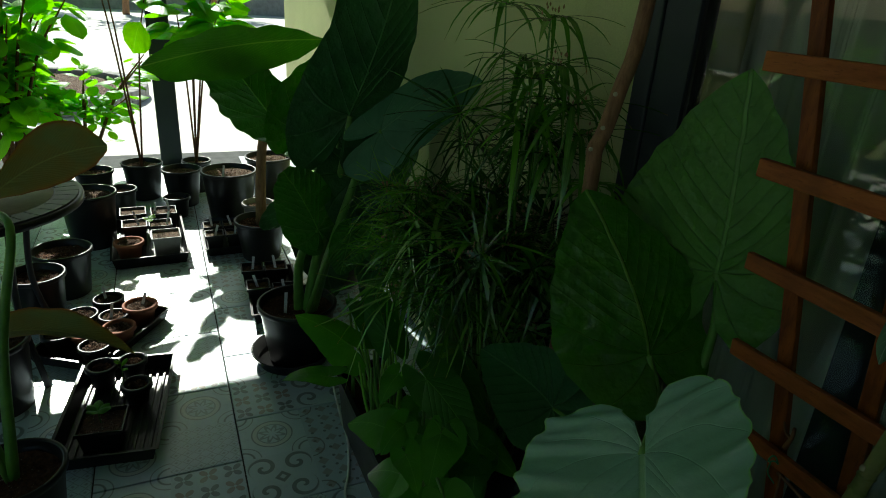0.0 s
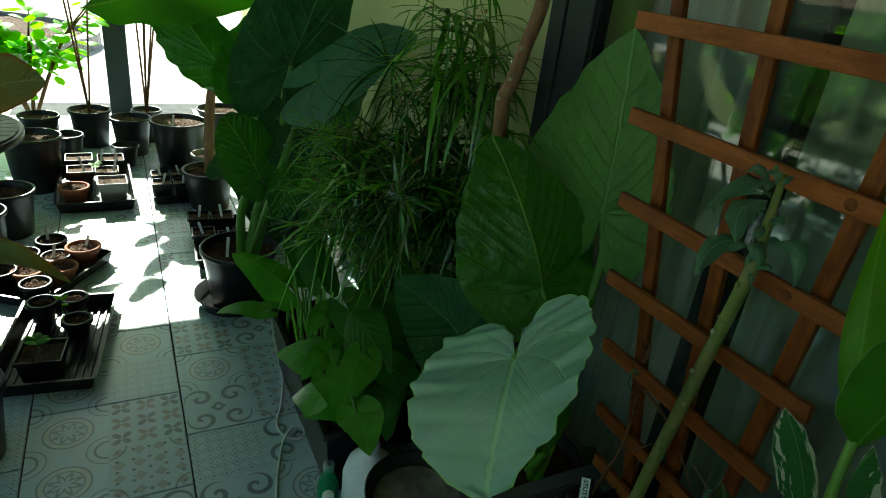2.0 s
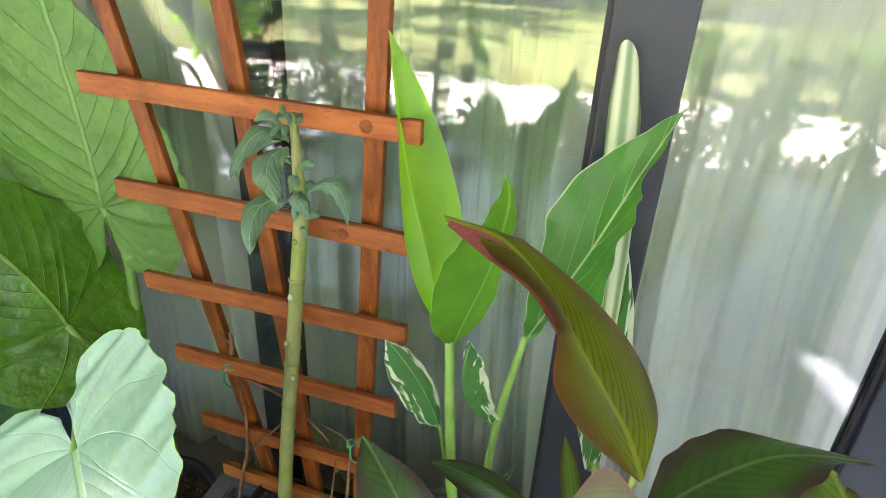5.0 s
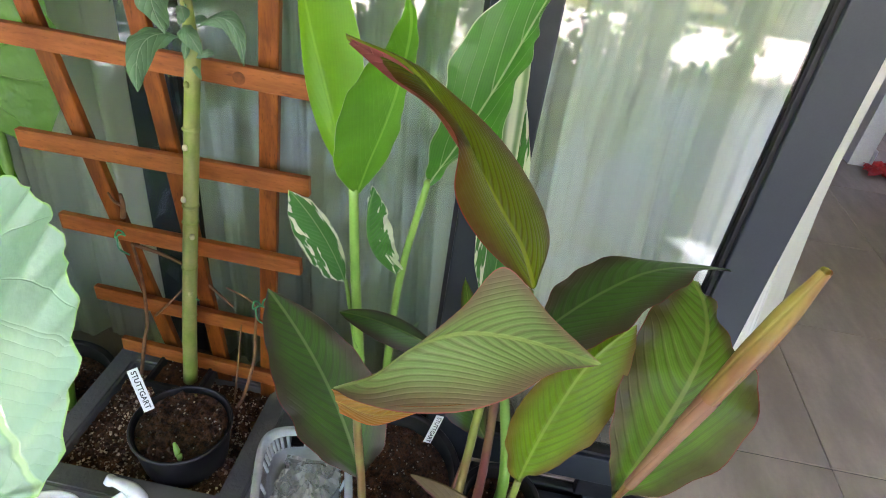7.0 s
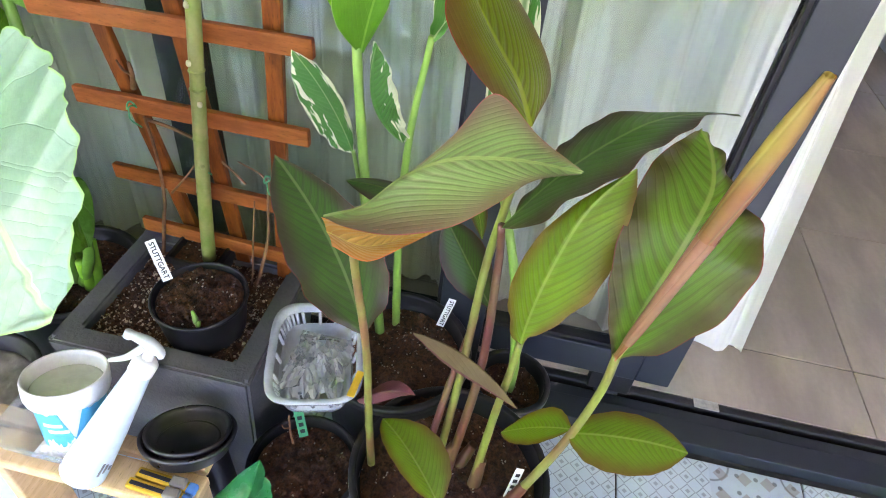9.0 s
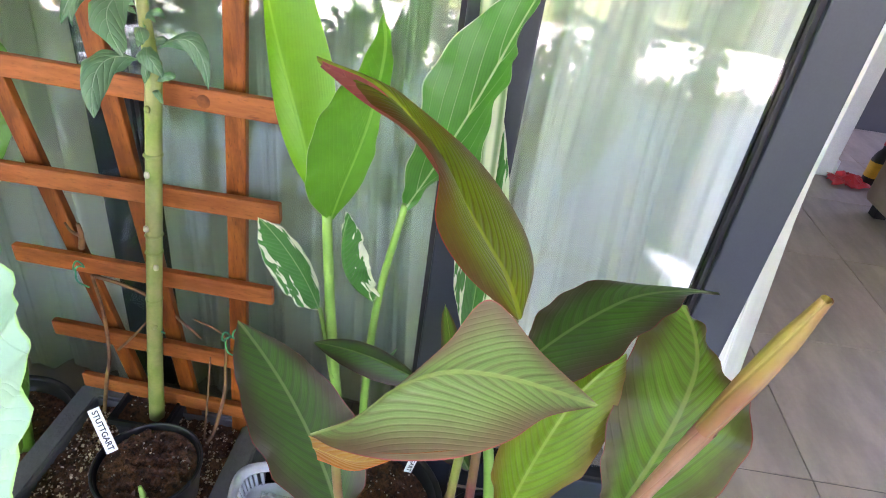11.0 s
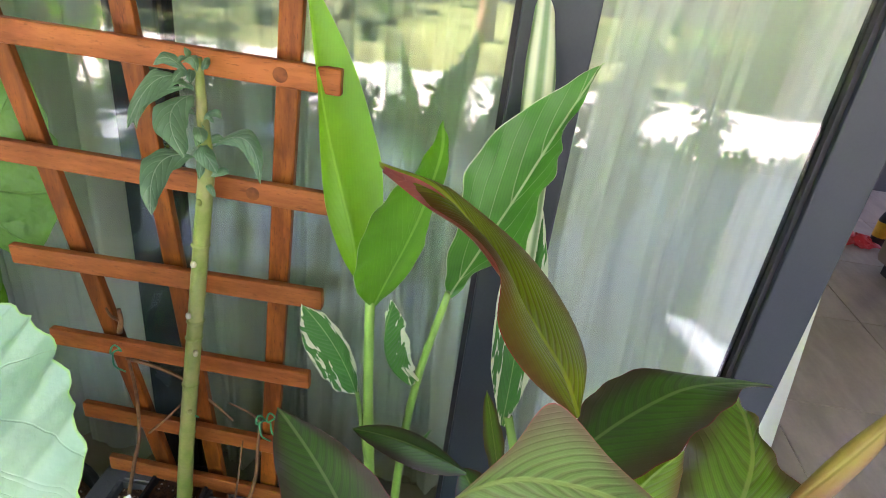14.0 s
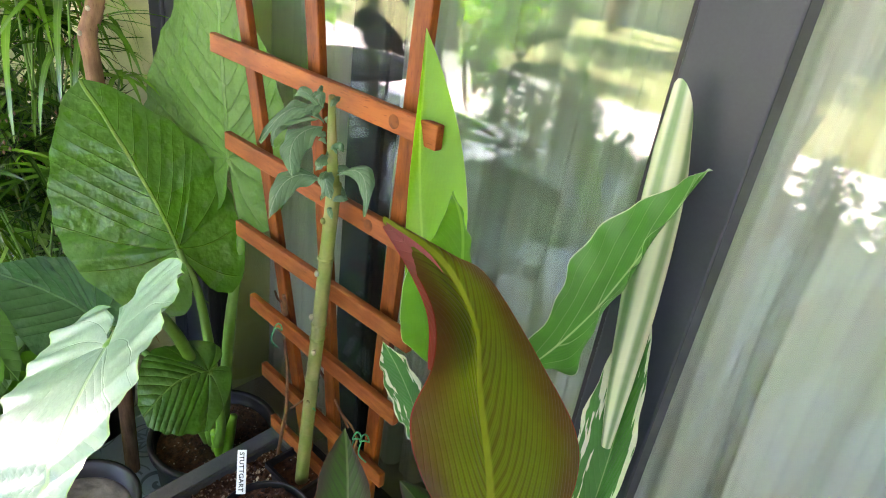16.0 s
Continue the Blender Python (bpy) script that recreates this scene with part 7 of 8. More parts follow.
for k, (x, y, r, h, mat) in enumerate(((-0.025, 2.615, 0.062, 0.085, TERRACOTTA), (-0.150, 2.72, 0.055, 0.08, BLACK_PLASTIC), (-0.125, 2.565, 0.05, 0.075, BLACK_PLASTIC), (-0.100, 2.45, 0.055, 0.08, TERRACOTTA), (-0.245, 2.60, 0.058, 0.08, BLACK_PLASTIC), (-0.215, 2.45, 0.052, 0.075, TERRACOTTA), (-0.31, 2.46, 0.055, 0.08, BLACK_PLASTIC), (-0.18, 2.335, 0.05, 0.075, BLACK_PLASTIC))):
    round_pot((x, y, 0.0115), r, r * 0.76, h, "small round terracotta-coloured pot of dry soil" if mat is TERRACOTTA else "small round black pot of dry soil", mat, SOIL_DRY, 0.012, "seed_pot", "seedling pots", 30 + k)
for k, (x, y, z) in enumerate(((-0.02, 2.63, 0.083), (-0.135, 2.55, 0.077), (-0.16, 2.73, 0.08))):
    stick_label((x, y, z), 0.055, k)

# tray with square pots further on
tray("seed_tray", (0.005, 3.52, 0), 0.36, 0.60, 0.06, 2, "black plastic seed tray crowded with pots")
for k, (x, y, s, h, mat) in enumerate(((0.095, 3.33, 0.135, 0.125, GREY_POT), (0.07, 3.52, 0.11, 0.12, BLACK_PLASTIC), (-0.06, 3.54, 0.12, 0.12, BLACK_PLASTIC), (0.09, 3.70, 0.13, 0.13, BLACK_PLASTIC), (-0.07, 3.72, 0.13, 0.13, BLACK_PLASTIC))):
    square_pot((x, y, 0.0115), s, h, mat, "square grey plastic seed pot of dry soil" if mat is GREY_POT else "square black plastic seed pot of dry soil", 2)
round_pot((-0.085, 3.34, 0.0115), 0.066, 0.05, 0.095, "round terracotta-coloured plastic pot in the tray", TERRACOTTA, SOIL_DRY, 0.012, "seed_pot", "seedling pots", 41)
for k, (x, y) in enumerate(((0.10, 3.53), (0.04, 3.68), (0.12, 3.73), (-0.04, 3.56))):
    stick_label((x, y, 0.12), 0.07, k)
seedling((0.02, 3.50, 0.125), 4, 0.045, FAR_LEAF, "bright green seedling in a square pot", 7, 0.05)

# right-hand small tray
tray("seed_tray", (0.385, 3.42, 0), 0.20, 0.30, 0.05, 0, "small black plastic seed tray on the tiles")
for k, (x, y) in enumerate(((0.335, 3.34), (0.44, 3.34), (0.335, 3.48), (0.44, 3.48))):
    square_pot((x, y, 0.0115), 0.092, 0.10, BLACK_PLASTIC, "square black plastic seed pot of dry soil")
    stick_label((x, y, 0.095), 0.06, k)
tray("seed_tray", (0.545, 2.70, 0), 0.22, 0.50, 0.055, -4, "black plastic seed tray half under the plants")
for k, (x, y) in enumerate(((0.47, 2.86), (0.58, 2.85), (0.47, 2.66), (0.58, 2.60))):
    square_pot((x, y, 0.0115), 0.10, 0.09, BLACK_PLASTIC, "square black plastic seed pot of dark soil", -4, SOIL)
    stick_label((x, y, 0.088), 0.06, k + 1)

# big pots
FAR_POTS = [((0.48, 3.92, 0), 0.160, 0.125, 0.30, SOIL_DRY), ((0.565, 3.22, 0), 0.128, 0.098, 0.215, SOIL), ((0.215, 4.22, 0), 0.115, 0.09, 0.24, SOIL_DRY), ((-0.02, 4.42, 0), 0.12, 0.095, 0.24, SOIL_DRY),
            ((-0.27, 3.62, 0), 0.135, 0.11, 0.30, SOIL_DRY), ((0.17, 3.98, 0), 0.07, 0.055, 0.13, SOIL_DRY), ((0.32, 4.50, 0), 0.09, 0.07, 0.22, SOIL_DRY), ((-0.30, 4.35, 0), 0.11, 0.09, 0.22, SOIL_DRY),
            ((-0.14, 4.05, 0), 0.085, 0.07, 0.18, SOIL_DRY), ((0.78, 4.30, 0), 0.15, 0.12, 0.28, SOIL_DRY), ((-0.34, 3.02, 0), 0.12, 0.095, 0.22, SOIL), ((-0.40, 2.72, 0), 0.105, 0.085, 0.24, SOIL),
            ((-0.285, 1.485, 0), 0.115, 0.09, 0.24, SOIL), ((-0.46, 2.15, 0), 0.12, 0.10, 0.26, SOIL), ((0.60, 3.55, 0), 0.085, 0.065, 0.20, SOIL_DRY)]
for k, (c, rt, rb, h, s) in enumerate(FAR_POTS):
    round_pot(c, rt, rb, h, "round black plastic pot of dry brown soil" if s is SOIL_DRY else "round black plastic pot of dark soil", GREY_POT if k == 14 else None, s, 0.03, group="pots along the terrace", seed=50 + k)
ob = thing("pot_saucer", (0.50, 2.17, 0), "wide black plastic saucer under a pot", "saucer")
part("saucer_body", lathe([(0, 0), (0.135, 0), (0.155, 0.045), (0.160, 0.048), (0.155, 0.050), (0.132, 0.008), (0, 0.006)], 40, centre=(0.53, 2.16, 0)), BLACK_PLASTIC, ob)
round_pot((0.555, 2.165, 0.007), 0.145, 0.115, 0.24, "round black plastic pot standing in a saucer", seed=70)
stick_label((0.50, 2.13, 0.21), 0.09, 1)
stick_label((0.44, 3.86, 0.27), 0.07, 1)
stick_label((0.565, 3.12, 0.185), 0.08, 1)
ob = thing("blue_saucer", (0.40, 3.72, 0), "dark blue round plastic saucer on the tiles", "saucer")
part("saucer_body", lathe([(0, 0), (0.10, 0), (0.12, 0.03), (0.117, 0.032), (0.098, 0.006), (0, 0.005)], 32, centre=(0.40, 3.70, 0)), plain("dark_blue_plastic", (0.02, 0.035, 0.09), rough=0.4), ob)


# ---- big plants along the wall ----
def big_leaves(name, place, label, leaves, stalks, mat_stalk):
    ob = thing(name, place, label, "plant")
    for k, (mat, words, args, kw) in enumerate(leaves):
        kw = dict(kw)
        fn = kw.pop("kind", "heart")
        b = Blade(*args, seed=90 + k + int(place[1] * 10), **kw)
        part("leaf", heart_leaf(b, HEART, 90, 20, puff=0.005, n_veins=8, slope=0.6, quilt=0.008) if fn == "heart" else long_leaf(b, LANCE, 30, 10), mat, ob, words)
    for pts, r0, r1 in stalks:
        stalk(pts, r0, r1, mat_stalk, ob)
    return ob


big_leaves("elephant_ear", (0.58, 2.15, 0.21), "tall elephant-ear plant with thick green stalks in a saucered pot",
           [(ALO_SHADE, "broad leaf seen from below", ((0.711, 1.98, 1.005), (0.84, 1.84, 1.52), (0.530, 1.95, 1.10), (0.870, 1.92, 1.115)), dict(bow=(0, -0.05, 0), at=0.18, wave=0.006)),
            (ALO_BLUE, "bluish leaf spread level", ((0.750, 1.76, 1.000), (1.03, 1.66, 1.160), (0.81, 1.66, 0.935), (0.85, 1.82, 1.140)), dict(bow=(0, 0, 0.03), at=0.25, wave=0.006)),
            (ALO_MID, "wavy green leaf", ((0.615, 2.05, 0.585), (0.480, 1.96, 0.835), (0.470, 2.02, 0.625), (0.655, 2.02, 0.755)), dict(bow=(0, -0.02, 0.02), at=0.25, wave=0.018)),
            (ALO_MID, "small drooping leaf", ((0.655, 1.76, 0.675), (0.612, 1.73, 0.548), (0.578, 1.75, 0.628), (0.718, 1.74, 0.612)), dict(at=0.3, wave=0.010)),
            # Added filler in shade colour, blocks the sunlit background between the stalks.
            (ALO_SHADE, "shade-coloured leaf added to close bright gaps behind the stalks", ((0.76, 2.05, 0.76), (0.84, 1.93, 0.45), (0.64, 2.02, 0.64), (0.93, 1.95, 0.66)), dict(at=0.3, wave=0.010))],
           [([(0.56, 2.16, 0.2), (0.565, 2.16, 0.40), (0.595, 2.12, 0.52), (0.615, 2.05, 0.585)], 0.022, 0.008), ([(0.59, 2.15, 0.2), (0.63, 2.15, 0.42), (0.70, 2.08, 0.75), (0.713, 1.98, 1.002)], 0.024, 0.009), ([(0.60, 2.13, 0.2), (0.66, 2.05, 0.5), (0.73, 1.88, 0.88), (0.75, 1.76, 0.998)], 0.020, 0.008), ([(0.58, 2.12, 0.2), (0.63, 1.98, 0.50), (0.66, 1.86, 0.68), (0.655, 1.76, 0.673)], 0.010, 0.004), ([(0.60, 2.16, 0.2), (0.68, 2.15, 0.55), (0.74, 2.10, 0.75), (0.76, 2.05, 0.76)], 0.012, 0.005)], STALK_GREEN)
big_leaves("tree_elephant_ear", (0.57, 3.22, 0.18), "tall plant on a bare trunk with broad green leaves",
           [(ALO_MID, "broad veined leaf hanging forward", ((0.61, 2.95, 0.81), (0.37, 2.86, 1.15), (0.34, 2.90, 0.90), (0.66, 2.92, 0.98)), dict(bow=(0, -0.03, 0), at=0.3, wave=0.030)),
            (ALO_DEEP, "broad leaf over the trunk", ((0.75, 2.9, 0.75), (0.95, 2.75, 1.15), (0.62, 2.80, 0.98), (1.02, 2.9, 0.85)), dict(at=0.2, wave=0.006)),
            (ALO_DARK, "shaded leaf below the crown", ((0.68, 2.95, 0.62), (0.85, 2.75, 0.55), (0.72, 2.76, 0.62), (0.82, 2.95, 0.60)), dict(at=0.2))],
           [([(0.57, 3.22, 0.18), (0.575, 3.21, 0.4), (0.59, 3.20, 0.60), (0.61, 3.16, 0.72)], 0.030, 0.022), ([(0.61, 3.16, 0.70), (0.61, 3.06, 0.88), (0.61, 2.95, 0.81)], 0.012, 0.006), ([(0.61, 3.16, 0.70), (0.68, 3.05, 0.82), (0.75, 2.9, 0.75)], 0.012, 0.006)], BARK)
big_leaves("banana_plant", (0.95, 3.30, 0.0), "banana plant arching wide leaves over the pots",
           [(BANANA, "long arching banana leaf", ((0.87, 2.925, 1.166), (0.074, 2.698, 1.059), (0.427, 2.901, 1.205), (0.397, 2.732, 1.009)), dict(bow=(0, 0, 0.03), at=0.5, wave=0.014, kind="long")),
            (BANANA, "long arching banana leaf", ((1.0, 3.2, 1.5), (0.35, 3.6, 1.35), (0.70, 3.25, 1.50), (0.68, 3.55, 1.40)), dict(bow=(0, 0, 0.08), at=0.5, wave=0.01, kind="long")),
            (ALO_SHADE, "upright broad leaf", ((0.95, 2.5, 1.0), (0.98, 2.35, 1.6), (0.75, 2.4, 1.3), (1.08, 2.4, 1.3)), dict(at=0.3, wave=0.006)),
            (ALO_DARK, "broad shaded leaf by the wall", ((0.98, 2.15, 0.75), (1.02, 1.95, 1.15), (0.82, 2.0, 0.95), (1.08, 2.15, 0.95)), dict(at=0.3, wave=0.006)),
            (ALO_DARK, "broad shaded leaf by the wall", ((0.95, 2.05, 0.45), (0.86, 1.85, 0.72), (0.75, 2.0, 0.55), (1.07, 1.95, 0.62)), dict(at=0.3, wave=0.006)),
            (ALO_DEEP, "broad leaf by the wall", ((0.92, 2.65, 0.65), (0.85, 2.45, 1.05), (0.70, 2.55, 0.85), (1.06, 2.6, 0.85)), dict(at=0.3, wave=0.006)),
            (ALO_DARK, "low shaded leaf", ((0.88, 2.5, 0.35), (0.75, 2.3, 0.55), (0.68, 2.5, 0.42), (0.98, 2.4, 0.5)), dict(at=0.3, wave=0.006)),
            (BANANA, "raised banana leaf", ((0.95, 3.3, 1.4), (0.55, 3.0, 1.75), (0.65, 3.25, 1.6), (0.85, 3.0, 1.55)), dict(at=0.5, wave=0.01, kind="long"))],
           [([(0.98, 2.7, 0.0), (1.0, 2.4, 0.4), (0.98, 2.15, 0.75)], 0.016, 0.008), ([(0.97, 2.6, 0.0), (0.98, 2.3, 0.3), (0.95, 2.05, 0.45)], 0.014, 0.007), ([(0.96, 2.8, 0.0), (0.95, 2.75, 0.4), (0.92, 2.65, 0.65)], 0.016, 0.008), ([(0.95, 2.75, 0.0), (0.93, 2.6, 0.25), (0.88, 2.5, 0.35)], 0.012, 0.006), ([(0.95, 3.35, 0.0), (0.96, 3.32, 0.6), (0.98, 3.26, 1.1), (1.03, 3.15, 1.37)], 0.05, 0.025)], STALK_GREEN)

rnd = random.Random(77)
back = []
for k in range(11):
    x, y, z = rnd.uniform(0.66, 1.0), rnd.uniform(2.25, 3.0), rnd.uniform(0.30, 0.95)
    half, tip = rnd.uniform(0.10, 0.15), Vector((rnd.uniform(-0.12, 0.12), rnd.uniform(-0.16, -0.04), rnd.uniform(-0.24, 0.22)))
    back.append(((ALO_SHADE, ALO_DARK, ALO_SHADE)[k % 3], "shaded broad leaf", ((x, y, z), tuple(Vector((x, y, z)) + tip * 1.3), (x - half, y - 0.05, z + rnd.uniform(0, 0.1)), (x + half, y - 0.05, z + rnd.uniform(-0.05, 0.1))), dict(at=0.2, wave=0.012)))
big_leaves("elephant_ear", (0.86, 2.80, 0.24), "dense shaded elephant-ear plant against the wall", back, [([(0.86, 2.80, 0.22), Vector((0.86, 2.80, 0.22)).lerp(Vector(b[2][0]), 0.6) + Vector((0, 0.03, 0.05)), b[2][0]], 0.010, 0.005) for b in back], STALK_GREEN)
round_pot((0.86, 2.80, 0), 0.15, 0.12, 0.26, "round black plastic pot against the wall", group="pots along the terrace", seed=90)

# ---- plants and table at the open side ----
big_leaves("elephant_ear", (-0.285, 1.485, 0.21), "elephant-ear plant with a yellowing leaf in a black pot",
           [(BANANA_OLD_SUNRIM, "large olive-brown leaf with sunlight painted as an orange rim", ((-0.26, 1.72, 0.87), (0.005, 1.80, 0.97), (-0.15, 1.82, 1.02), (-0.09, 1.72, 0.90)), dict(bow=(0, 0, 0.03), at=0.4, kind="long", wave=0.006)),
            (BANANA_OLD_SUNRIM, "long leaf arching low with a dry tip", ((-0.40, 1.62, 0.52), (0.016, 1.60, 0.445), (-0.17, 1.66, 0.590), (-0.17, 1.56, 0.560)), dict(bow=(0, 0, 0.07), at=0.5, kind="long", wave=0.006)),
            (ALO_DARK, "broad dark leaf", ((-0.45, 1.7, 0.9), (-0.30, 1.95, 1.25), (-0.55, 1.9, 1.1), (-0.2, 1.75, 1.1)), dict(at=0.3))],
           [([(-0.285, 1.485, 0.2), (-0.26, 1.56, 0.55), (-0.21, 1.62, 0.80), (-0.25, 1.72, 0.83), (-0.30, 1.75, 0.80)], 0.014, 0.006), ([(-0.29, 1.48, 0.2), (-0.36, 1.56, 0.4), (-0.40, 1.62, 0.52)], 0.010, 0.005), ([(-0.29, 1.50, 0.2), (-0.40, 1.6, 0.6), (-0.45, 1.7, 0.9)], 0.012, 0.006)], STALK_GREEN)


def mosaic_table():
    c = Vector((-0.52, 2.42, 0))
    R, H = 0.37, 0.66
    ob = thing("mosaic_table", c, "round garden table with a black-and-cream mosaic rim", "table")
    part("tabletop", lathe([(0, H - 0.03), (R, H - 0.03), (R + 0.008, H - 0.026), (R + 0.008, H - 0.004), (R, H - 0.002), (0, H - 0.002)], 64, centre=c), BLACK_PLASTIC, ob)
    part("inlay", lathe([(0, H + 0.001), (R - 0.085, H + 0.001), (R - 0.085, H - 0.001)], 64, centre=c), CREAM_STONE, ob, "cream stone inlay")
    n = 40
    wedge = bmesh.new()
    a0, a1 = -0.46 * math.tau / n, 0.46 * math.tau / n
    v = [wedge.verts.new((r * math.cos(a), r * math.sin(a), z)) for z in (-0.002, 0.003) for r, a in ((R - 0.078, a0), (R - 0.006, a0), (R - 0.006, a1), (R - 0.078, a1))]
    for f in ((4, 5, 6, 7), (0, 1, 5, 4), (1, 2, 6, 5), (2, 3, 7, 6), (3, 0, 4, 7)):
        wedge.faces.new([v[i] for i in f])
    me = bpy.data.meshes.new("mosaic_tile")
    wedge.to_mesh(me)
    wedge.free()
    me.materials.append(SLATE)
    for i in range(n):
        t = new("mosaic_tile", me)
        t.parent = ob
        t.matrix_basis = Matrix.Translation((0, 0, H)) @ Matrix.Rotation(i * math.tau / n, 4, "Z")
    for i in range(4):
        a = radians(45 + 90 * i)
        d = Vector((math.cos(a), math.sin(a), 0))
        part("leg", tube([c + d * 0.24 + Vector((0, 0, H - 0.03)), c + d * 0.20 + Vector((0, 0, 0.3)), c + d * 0.27 + Vector((0, 0, 0))], 0.011, 8, 5), INK, ob)
    return ob


CREAM_STONE = plain("cream_stone", (0.42, 0.39, 0.30), (0.33, 0.31, 0.24), 0.5, 0, 10, 120, 0.2, 0.001)
SLATE = plain("slate_tessera", (0.035, 0.035, 0.038), (0.07, 0.065, 0.06), 0.45, 0, 20, 120, 0.2, 0.001)
mosaic_table()


# ---- sunlit garden beyond the terrace ----
DEEP_LEAF = leaf_mat("deep_garden_leaf", (0.055, 0.17, 0.02), (0.038, 0.12, 0.016), (0.12, 0.26, 0.05), 7, 0.06, 0.3, 0.03, None, 0.98, 0.42, 0.3, 0.3)


def shrub(place, size, n, seed, label, mat, leaf=0.09, low=0.25, stems_n=0, kind="shrub", group="garden shrubs", thick=0.014):
    """Stems from one foot with many single leaves."""
    rnd = random.Random(seed)
    c, s = Vector(place), Vector(size)
    ob = thing(kind, place, label, "shrub" if kind == "shrub" else "plant", group)
    stems, leaves = bmesh.new(), bmesh.new()
    tips = []
    for k in range(stems_n or max(5, n // 26)):
        a = rnd.uniform(0, math.tau)
        top = c + Vector((math.cos(a) * s.x * rnd.uniform(0.2, 1), math.sin(a) * s.y * rnd.uniform(0.2, 1), s.z * rnd.uniform(0.55, 1.0)))
        mid = c.lerp(top, 0.5) + Vector((0, 0, 0.12 * s.z))
        tube([c, mid, top], [thick, thick * 0.7, 0.004], 6, 4, stems)
        tips.append((c, mid, top))
    for i in range(n):
        a, b, d = rnd.choice(tips)
        t = rnd.uniform(low, 1.0)
        p = a.lerp(b, t * 2) if t < 0.5 else b.lerp(d, t * 2 - 1)
        v = Vector((rnd.gauss(0, 1), rnd.gauss(0, 1), rnd.gauss(0.1, 0.5))).normalized()
        j = p + v * 0.05
        L = leaf * rnd.uniform(0.6, 1.3)
        tip = j + (v + Vector((0, 0, -0.25))).normalized() * L
        sd = v.cross(Vector((rnd.gauss(0, 0.4), rnd.gauss(0, 0.4), 1))).normalized() * L * 0.36
        m_ = j.lerp(tip, 0.45)
        long_leaf(Blade(j, tip, m_ - sd, m_ + sd, bow=(0, 0, L * 0.1), at=0.45), OVAL, 5, 2, leaves)
    part("branch", stems, TWIG, ob)
    part("foliage", leaves, mat, ob)
    return ob


shrub((0.32, 4.50, 0.185), (0.36, 0.22, 1.55), 70, 15, "tall potted plant with bright leaves high on bare stems", FAR_LEAF, 0.21, 0.74, 6, "potted_plant", "", 0.007)
# Crown out of view, added so its few leaves break up the sun patch.
shrub((-0.02, 4.42, 0.20), (0.30, 0.20, 1.75), 15, 16, "tall potted plant added to throw lobed leaf shadows on the tiles", FAR_LEAF, 0.22, 0.78, 3, "potted_plant", "", 0.007)
shrub((-0.40, 5.0, -0.006), (0.46, 0.25, 1.0), 260, 11, "half-high leafy green shrub in full sun at the terrace edge", FAR_LEAF, 0.12)
shrub((-0.80, 4.72, -0.006), (0.52, 0.40, 1.75), 380, 1, "leafy green shrub in full sun at the terrace edge", FAR_LEAF, 0.16)
shrub((-1.25, 4.85, -0.006), (0.65, 0.5, 2.1), 520, 2, "leafy green shrub in full sun at the terrace edge", FAR_LEAF, 0.18)
shrub((-1.95, 4.75, -0.006), (0.6, 0.6, 1.9), 620, 7, "tall leafy shrub at the terrace edge", FAR_LEAF, 0.18)
shrub((-2.75, 3.3, -0.12), (0.6, 0.7, 1.5), 420, 3, "leafy green shrub beside the open terrace", FAR_LEAF, 0.13)
shrub((-6.2, -3.6, -0.12), (0.9, 0.9, 1.3), 420, 5, "leafy green shrub on the lawn", DEEP_LEAF, 0.14)
shrub((-5.4, 4.6, -0.12), (0.8, 0.9, 1.0), 380, 6, "leafy green shrub on the lawn", DEEP_LEAF, 0.14)
EDGE_PLANTS = ((-3.05, 0.44, 0.22), (-2.75, 0.40, 0.20), (-2.46, 0.34, 0.16), (-2.22, 0.22, 0.18), (-1.98, 0.18, 0.18), (-1.77, 0.20, 0.16), (-1.58, 0.62, 0.11), (-1.42, 0.20, 0.14), (-1.28, 0.24, 0.14), (-1.05, 0.64, 0.16), (-0.85, 0.66, 0.18), (-0.60, 0.58, 0.16), (-0.38, 0.26, 0.14),
               (-0.20, 0.50, 0.13), (0.02, 0.24, 0.16), (0.24, 0.60, 0.14), (0.46, 0.30, 0.15), (0.66, 0.26, 0.15), (0.92, 0.44, 0.14), (1.15, 0.22, 0.16), (1.42, 0.26, 0.18), (1.66, 0.34, 0.15), (1.88, 0.58, 0.17), (2.12, 0.62, 0.17), (2.36, 0.60, 0.17), (2.72, 0.55, 0.18))
for k, (y, h, r) in enumerate(EDGE_PLANTS):
    shrub((-2.34 - 0.05 * (k % 2), y, -0.12), (r, r, h), 110 + int(160 * h), 40 + k, "low leafy plant edging the open terrace side", DEEP_LEAF, 0.075, 0.0, 14, "shrub", "plants edging the terrace")
# Added hedge: hides the bright lawn from its reflection in the glass.
for k in range(9):
    shrub((-5.05 - 0.1 * (k % 2), -6.6 + 0.72 * k, -0.12), (0.42, 0.46, 0.80), 240, 80 + k, "dense dark green hedge plant added to darken the glass reflection", DEEP_LEAF, 0.15, 0.0, 18, "shrub", "hedge along the lawn")

# low round bed and boundary walls in the sun
bed = thing("stone_bed", (-1.6, 9.2, -0.12), "round raised garden bed edged with grey stones", "garden bed")
for i in range(46):
    a = i * math.tau / 46
    part("edging_stone", box((-0.10, -0.09, 0), (0.10, 0.09, 0.17), 0.02, m=Matrix.Translation((-1.6 + 1.5 * math.cos(a), 9.2 + 1.5 * math.sin(a), -0.12)) @ Matrix.Rotation(a + math.pi / 2, 4, "Z")), GREY_STONE, bed, smooth=False)
